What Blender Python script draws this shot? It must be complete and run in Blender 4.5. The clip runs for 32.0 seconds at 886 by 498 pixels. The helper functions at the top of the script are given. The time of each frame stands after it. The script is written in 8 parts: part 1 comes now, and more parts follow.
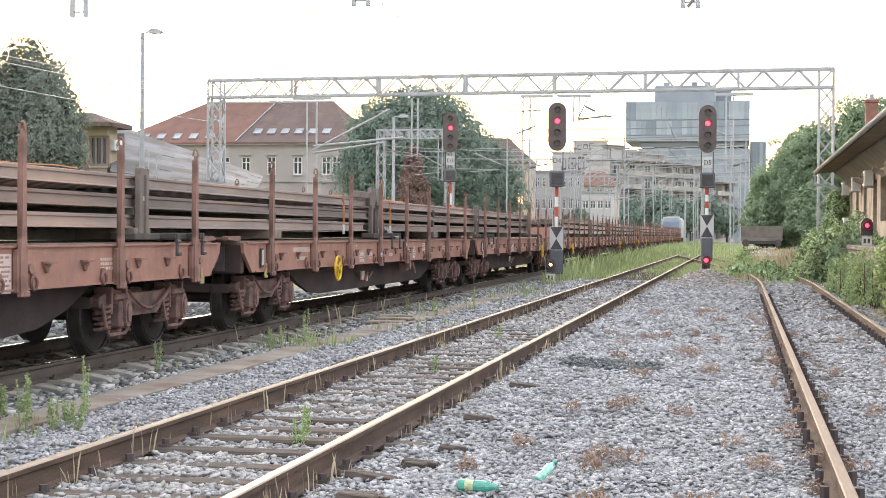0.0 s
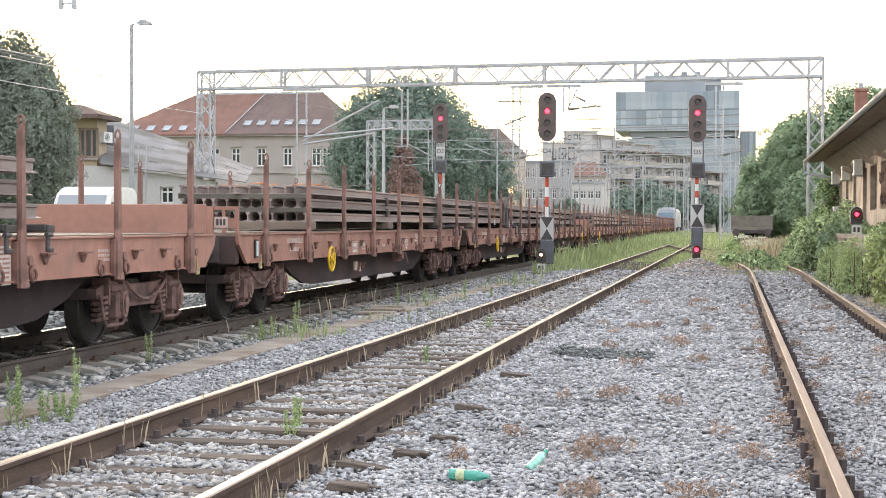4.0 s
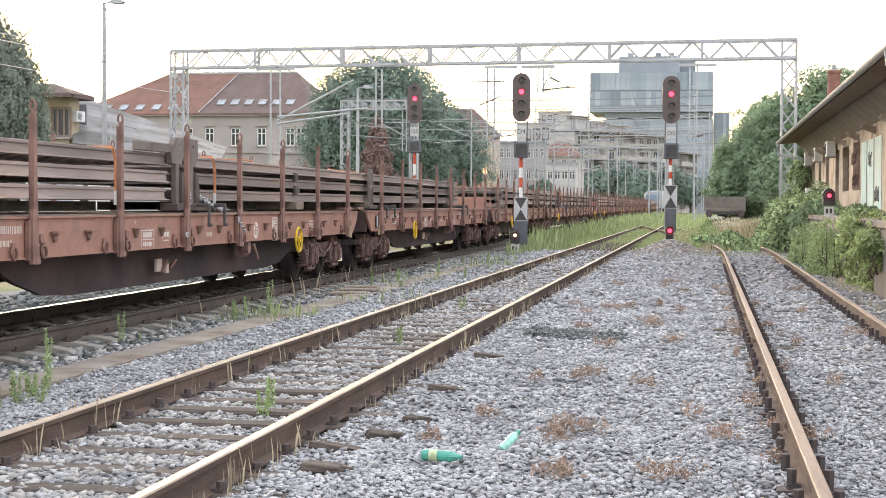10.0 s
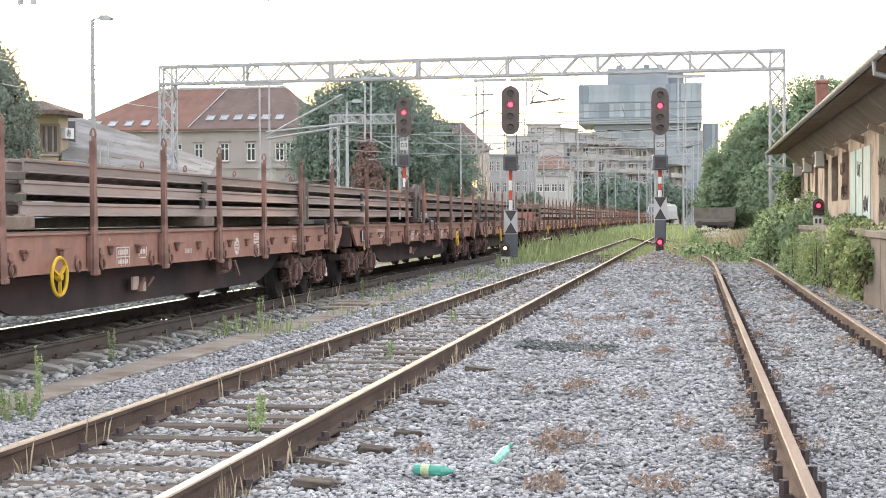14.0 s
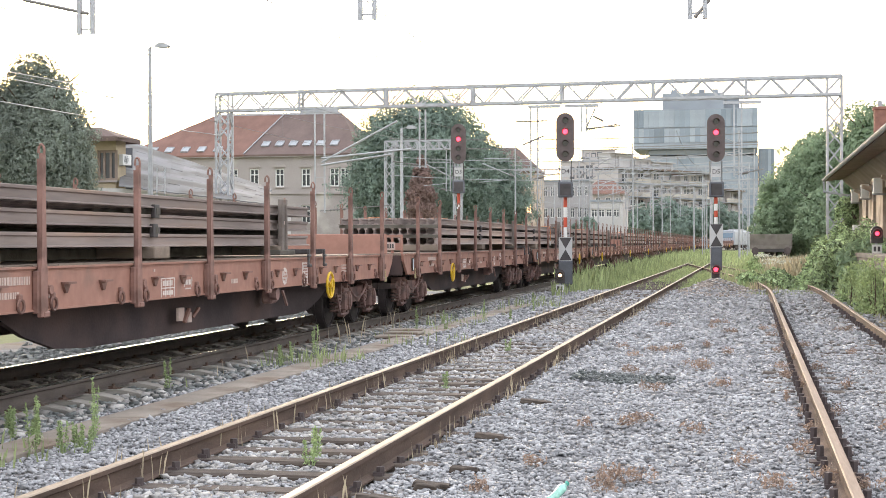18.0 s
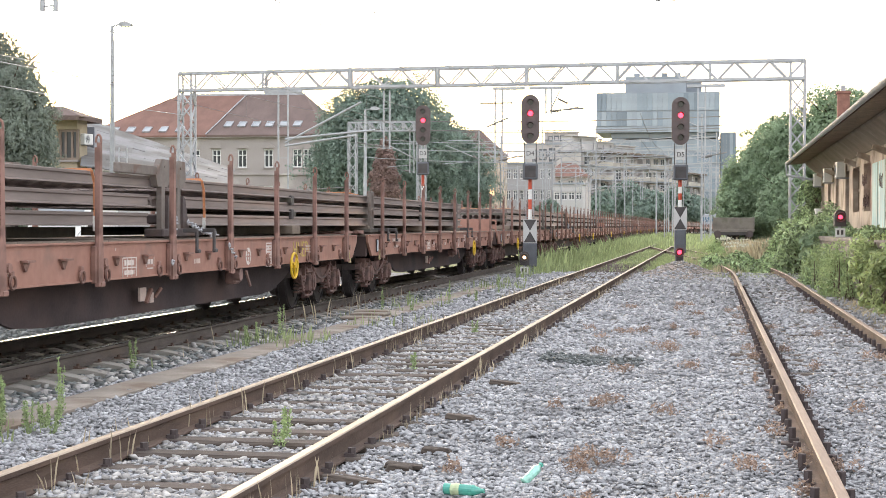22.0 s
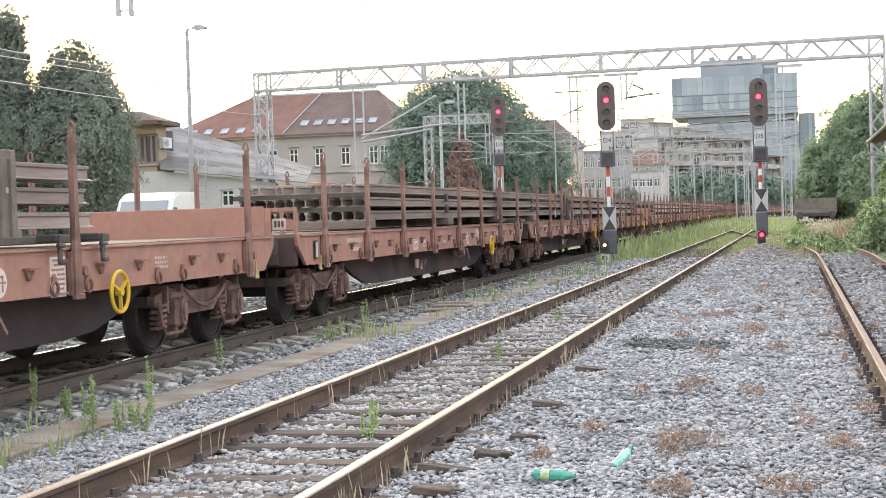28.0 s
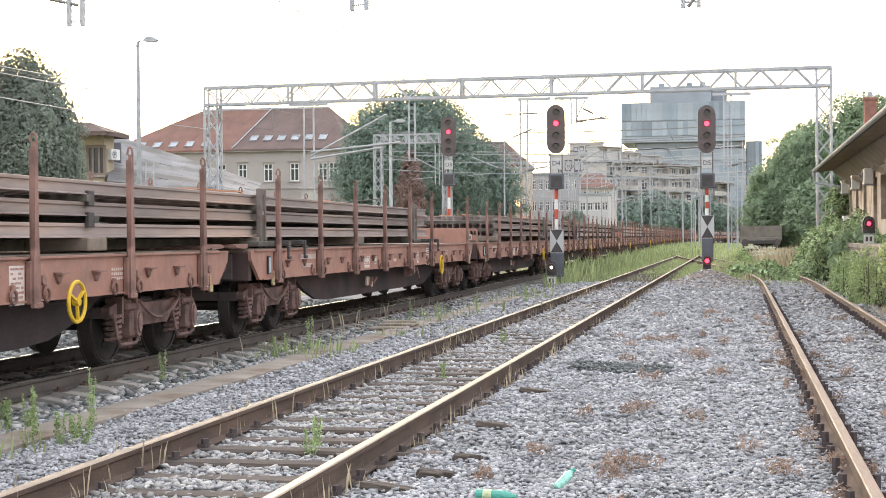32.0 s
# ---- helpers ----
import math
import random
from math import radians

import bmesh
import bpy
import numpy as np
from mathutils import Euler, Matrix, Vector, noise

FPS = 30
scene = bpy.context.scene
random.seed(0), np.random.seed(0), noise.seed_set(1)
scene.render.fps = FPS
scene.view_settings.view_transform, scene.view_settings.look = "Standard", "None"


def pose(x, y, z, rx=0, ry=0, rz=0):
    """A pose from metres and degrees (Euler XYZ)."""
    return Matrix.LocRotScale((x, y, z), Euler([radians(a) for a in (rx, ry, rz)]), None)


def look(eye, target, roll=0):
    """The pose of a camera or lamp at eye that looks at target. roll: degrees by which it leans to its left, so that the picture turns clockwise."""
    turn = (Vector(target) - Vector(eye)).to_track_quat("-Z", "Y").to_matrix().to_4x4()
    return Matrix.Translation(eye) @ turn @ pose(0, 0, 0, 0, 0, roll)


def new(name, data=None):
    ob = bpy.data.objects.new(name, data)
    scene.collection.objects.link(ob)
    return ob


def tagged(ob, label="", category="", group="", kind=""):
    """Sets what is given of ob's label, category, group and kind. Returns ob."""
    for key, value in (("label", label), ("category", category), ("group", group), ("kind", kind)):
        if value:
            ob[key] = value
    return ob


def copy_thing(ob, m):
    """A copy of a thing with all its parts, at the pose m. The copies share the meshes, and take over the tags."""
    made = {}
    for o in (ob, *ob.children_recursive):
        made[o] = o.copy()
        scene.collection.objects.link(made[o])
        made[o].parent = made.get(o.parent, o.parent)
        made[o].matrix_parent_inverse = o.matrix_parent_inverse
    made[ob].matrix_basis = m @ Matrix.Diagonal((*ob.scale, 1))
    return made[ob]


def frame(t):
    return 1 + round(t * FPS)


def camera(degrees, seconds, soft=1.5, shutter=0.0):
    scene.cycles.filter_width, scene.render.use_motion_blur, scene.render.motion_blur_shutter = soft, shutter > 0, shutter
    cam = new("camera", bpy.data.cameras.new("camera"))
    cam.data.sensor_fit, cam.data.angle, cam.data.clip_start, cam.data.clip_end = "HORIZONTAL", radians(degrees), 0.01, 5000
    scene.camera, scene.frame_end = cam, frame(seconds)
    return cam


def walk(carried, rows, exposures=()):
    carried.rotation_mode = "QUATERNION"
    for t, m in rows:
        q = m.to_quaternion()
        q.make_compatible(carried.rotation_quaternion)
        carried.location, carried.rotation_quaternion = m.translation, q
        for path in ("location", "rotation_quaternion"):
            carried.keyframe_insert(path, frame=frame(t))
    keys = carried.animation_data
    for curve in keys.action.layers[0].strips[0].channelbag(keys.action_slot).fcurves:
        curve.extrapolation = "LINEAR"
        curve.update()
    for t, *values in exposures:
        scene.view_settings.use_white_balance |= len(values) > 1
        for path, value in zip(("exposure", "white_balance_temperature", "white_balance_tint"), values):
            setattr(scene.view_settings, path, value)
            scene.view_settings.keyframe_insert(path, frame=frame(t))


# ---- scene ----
cam = camera(32.0, 32.0, soft=0.9)
PATH = [
    (0, pose(0.000, -0.004, 1.384, 89.424, -0.392, 10.936)),
    (0.5, pose(0.000, 0.004, 1.382, 89.386, -0.236, 10.880)),
    (1, pose(0.001, 0.005, 1.381, 89.245, -0.114, 10.827)),
    (1.5, pose(0.001, 0.000, 1.381, 89.206, -0.072, 10.684)),
    (2, pose(0.002, -0.011, 1.382, 89.155, -0.099, 10.640)),
    (2.5, pose(0.003, -0.014, 1.382, 89.144, -0.071, 10.610)),
    (3, pose(0.003, -0.008, 1.380, 89.127, -0.109, 10.588)),
    (3.5, pose(0.005, -0.009, 1.379, 89.125, -0.121, 10.576)),
    (5.5, pose(-0.007, 0.016, 1.377, 88.794, -0.252, 10.603)),
    (6, pose(-0.008, 0.027, 1.375, 88.734, -0.246, 10.488)),
    (6.5, pose(-0.008, 0.031, 1.375, 88.635, -0.275, 10.307)),
    (7, pose(-0.006, 0.015, 1.378, 88.506, -0.319, 10.192)),
    (7.5, pose(-0.001, -0.014, 1.383, 88.415, -0.346, 10.067)),
    (8, pose(0.005, -0.037, 1.387, 88.371, -0.277, 9.924)),
    (8.5, pose(0.008, -0.034, 1.385, 88.335, -0.279, 9.770)),
    (9, pose(0.008, -0.019, 1.381, 88.314, -0.190, 9.692)),
    (9.5, pose(0.007, -0.011, 1.380, 88.327, -0.193, 9.662)),
    (10, pose(0.008, -0.004, 1.381, 88.360, -0.268, 9.626)),
    (10.5, pose(0.010, 0.003, 1.380, 88.413, -0.232, 9.541)),
    (11, pose(0.014, -0.001, 1.380, 88.489, -0.128, 9.484)),
    (11.5, pose(0.017, -0.014, 1.382, 88.525, -0.076, 9.415)),
    (12, pose(0.019, -0.027, 1.384, 88.638, 0.010, 9.396)),
    (12.5, pose(0.021, -0.027, 1.386, 88.724, 0.117, 9.363)),
    (13, pose(0.020, -0.014, 1.384, 88.778, 0.260, 9.317)),
    (13.5, pose(0.017, -0.001, 1.383, 88.835, 0.325, 9.229)),
    (15.5, pose(-0.027, 0.053, 1.401, 88.942, -0.324, 9.719)),
    (16, pose(-0.035, 0.102, 1.411, 89.110, -0.592, 10.039)),
    (16.5, pose(-0.038, 0.163, 1.423, 89.342, -0.731, 10.978)),
    (17, pose(-0.030, 0.163, 1.441, 89.521, -0.206, 11.814)),
    (17.5, pose(-0.016, 0.111, 1.453, 89.645, 0.103, 11.606)),
    (18, pose(-0.011, 0.047, 1.452, 89.787, 0.180, 11.265)),
    (18.5, pose(-0.023, -0.006, 1.448, 89.826, 0.329, 11.005)),
    (19, pose(-0.044, -0.011, 1.451, 89.549, 0.561, 10.829)),
    (19.5, pose(-0.048, 0.004, 1.457, 89.493, 0.609, 10.588)),
    (20, pose(-0.038, 0.020, 1.457, 89.563, 0.356, 10.045)),
    (20.5, pose(-0.038, 0.053, 1.451, 89.600, 0.174, 9.768)),
    (21, pose(-0.055, 0.083, 1.445, 89.414, 0.187, 9.791)),
    (21.5, pose(-0.080, 0.109, 1.439, 89.224, 0.107, 9.742)),
    (22, pose(-0.104, 0.133, 1.432, 89.123, -0.112, 9.863)),
    (22.5, pose(-0.123, 0.155, 1.424, 88.904, -0.141, 10.227)),
    (23, pose(-0.134, 0.180, 1.417, 88.598, -0.039, 11.185)),
    (23.5, pose(-0.141, 0.209, 1.405, 88.597, 0.490, 13.614)),
    (24, pose(-0.140, 0.213, 1.396, 88.582, 0.688, 13.837)),
    (24.5, pose(-0.136, 0.197, 1.392, 88.661, 0.808, 13.481)),
    (25, pose(-0.136, 0.187, 1.389, 88.628, 1.196, 13.119)),
    (25.5, pose(-0.139, 0.189, 1.389, 88.770, 1.350, 12.954)),
    (27.5, pose(-0.137, 0.174, 1.389, 88.891, 1.773, 12.880)),
    (28, pose(-0.130, 0.158, 1.393, 88.903, 1.830, 12.759)),
    (28.5, pose(-0.123, 0.136, 1.398, 89.155, 1.915, 12.462)),
    (29, pose(-0.123, 0.124, 1.400, 89.309, 1.679, 12.036)),
    (29.5, pose(-0.129, 0.128, 1.399, 89.435, 1.251, 11.726)),
    (30, pose(-0.132, 0.140, 1.395, 89.533, 1.044, 11.528)),
    (30.5, pose(-0.132, 0.149, 1.392, 89.598, 0.901, 11.283)),
    (31, pose(-0.130, 0.149, 1.391, 89.598, 0.738, 10.972)),
    (31.5, pose(-0.129, 0.143, 1.391, 89.605, 0.699, 10.881)),
    (32, pose(-0.128, 0.139, 1.392, 89.580, 0.477, 10.823)),
]
walk(cam, PATH)

# ---------------------------------------------------------------- light
SUN_AZ, SUN_EL = radians(24), radians(9)          # left of the tracks, low
world = bpy.data.worlds.new("sky")
scene.world = world
world.use_nodes = True
wn, wl = world.node_tree.nodes, world.node_tree.links
wn.clear()
sky = wn.new("ShaderNodeTexSky")
sky.sky_type = "NISHITA"
sky.sun_disc = False
sky.sun_elevation, sky.sun_rotation = SUN_EL, -SUN_AZ
sky.air_density, sky.dust_density, sky.ozone_density = 1.0, 3.0, 1.0
sky_bg = wn.new("ShaderNodeBackground")
sky_bg.inputs["Strength"].default_value = 0.10
wl.new(sky.outputs["Color"], sky_bg.inputs["Color"])
veil = wn.new("ShaderNodeBackground")            # thin high cloud
veil.inputs["Strength"].default_value = 0.75
both = wn.new("ShaderNodeAddShader")
w_out = wn.new("ShaderNodeOutputWorld")
wl.new(sky_bg.outputs[0], both.inputs[0])
up = wn.new("ShaderNodeTexCoord")                 # the cloud is warmer low down, where the light comes through more air
split = wn.new("ShaderNodeSeparateXYZ")
wl.new(up.outputs["Generated"], split.inputs["Vector"])
tone = wn.new("ShaderNodeMapRange")
tone.inputs["From Min"].default_value, tone.inputs["From Max"].default_value = 0.0, 0.30
wl.new(split.outputs["Z"], tone.inputs["Value"])
warm = wn.new("ShaderNodeMix")
warm.data_type = "RGBA"
warm.inputs["A"].default_value, warm.inputs["B"].default_value = (1.0, 0.94, 0.85, 1), (1.0, 0.99, 1.03, 1)
wl.new(tone.outputs["Result"], warm.inputs["Factor"])
wl.new(warm.outputs["Result"], veil.inputs["Color"])
wl.new(veil.outputs[0], both.inputs[1])
wl.new(both.outputs[0], w_out.inputs["Surface"])

sun_data = bpy.data.lights.new("sun", "SUN")
sun_data.energy, sun_data.angle, sun_data.color = 0.8, radians(14), (1.0, 0.86, 0.68)
sun = new("sun", sun_data)
sun.matrix_world = look((-40, 90, 40), (-40 + 10 * math.sin(SUN_AZ), 90 - 10 * math.cos(SUN_AZ), 40 - 10 * math.tan(SUN_EL)))
scene.view_settings.exposure = 1.2


# ---------------------------------------------------------------- materials
def mat(name, base, rough=0.8, metal=0.0, var=0.2, scale=5.0, bump=0.3, bscale=60.0, dirt=None, dirt_at=0.6, dirt_scale=2.0,
        rnd=0.1, island=0.0, stretch=(1, 1, 1), spec=0.4, rough_var=0.1, dist=0.01):
    """Base colour with variation at two scales, patches of dirt, a little relief, and a shift from piece to piece."""
    m = bpy.data.materials.new(name)
    m.use_nodes = True
    n, l = m.node_tree.nodes, m.node_tree.links
    b = n["Principled BSDF"]
    b.inputs["Metallic"].default_value = metal
    b.inputs["Specular IOR Level"].default_value = spec
    tc = n.new("ShaderNodeTexCoord")
    mp = n.new("ShaderNodeMapping")
    mp.inputs["Scale"].default_value = stretch
    l.new(tc.outputs["Object"], mp.inputs["Vector"])

    def noise_at(s, detail=4.0):
        t = n.new("ShaderNodeTexNoise")
        t.inputs["Scale"].default_value, t.inputs["Detail"].default_value = s, detail
        l.new(mp.outputs["Vector"], t.inputs["Vector"])
        return t.outputs["Fac"]

    def mixed(fac, a, c):
        x = n.new("ShaderNodeMix")
        x.data_type = "RGBA"
        if isinstance(fac, float):
            x.inputs["Factor"].default_value = fac
        else:
            l.new(fac, x.inputs["Factor"])
        for s, v in ((x.inputs["A"], a), (x.inputs["B"], c)):
            if isinstance(v, tuple):
                s.default_value = (*v, 1)
            else:
                l.new(v, s)
        return x.outputs["Result"]

    def ramp(fac, lo, hi):
        r = n.new("ShaderNodeMapRange")
        l.new(fac, r.inputs["Value"])
        r.inputs["From Min"].default_value, r.inputs["From Max"].default_value = lo, hi
        return r.outputs["Result"]

    lo = tuple(max(0, c * (1 - var)) for c in base)
    hi = tuple(min(1, c * (1 + var)) for c in base)
    big = noise_at(scale)
    fine = noise_at(bscale, 3.0)
    col = mixed(ramp(big, 0.3, 0.7), lo, hi)
    col = mixed(ramp(fine, 0.25, 0.75), col, mixed(0.35, col, tuple(c * 0.55 for c in base)))
    if dirt:
        d = noise_at(dirt_scale, 6.0)
        col = mixed(ramp(d, dirt_at, dirt_at + 0.15), col, dirt)
    if rnd or island:
        src = n.new("ShaderNodeNewGeometry").outputs["Random Per Island"] if island else n.new("ShaderNodeObjectInfo").outputs["Random"]
        k = island or rnd
        hs = n.new("ShaderNodeHueSaturation")
        l.new(col, hs.inputs["Color"])
        r = n.new("ShaderNodeMapRange")
        l.new(src, r.inputs["Value"])
        r.inputs["To Min"].default_value, r.inputs["To Max"].default_value = 1 - k, 1 + k
        l.new(r.outputs["Result"], hs.inputs["Value"])
        col = hs.outputs["Color"]
    l.new(col, b.inputs["Base Color"])
    rr = n.new("ShaderNodeMapRange")
    l.new(fine, rr.inputs["Value"])
    rr.inputs["To Min"].default_value, rr.inputs["To Max"].default_value = max(0.02, rough - rough_var), min(1, rough + rough_var)
    l.new(rr.outputs["Result"], b.inputs["Roughness"])
    if bump:
        bp = n.new("ShaderNodeBump")
        bp.inputs["Strength"].default_value, bp.inputs["Distance"].default_value = bump, dist
        l.new(fine, bp.inputs["Height"])
        l.new(bp.outputs["Normal"], b.inputs["Normal"])
    return m


def plain(name, base, rough=0.5, metal=0.0, spec=0.5, glow=0.0, glow_color=None):
    m = bpy.data.materials.new(name)
    m.use_nodes = True
    b = m.node_tree.nodes["Principled BSDF"]
    b.inputs["Base Color"].default_value = (*base, 1)
    b.inputs["Roughness"].default_value, b.inputs["Metallic"].default_value = rough, metal
    b.inputs["Specular IOR Level"].default_value = spec
    if glow:
        b.inputs["Emission Color"].default_value = (*(glow_color or base), 1)
        b.inputs["Emission Strength"].default_value = glow
    return m


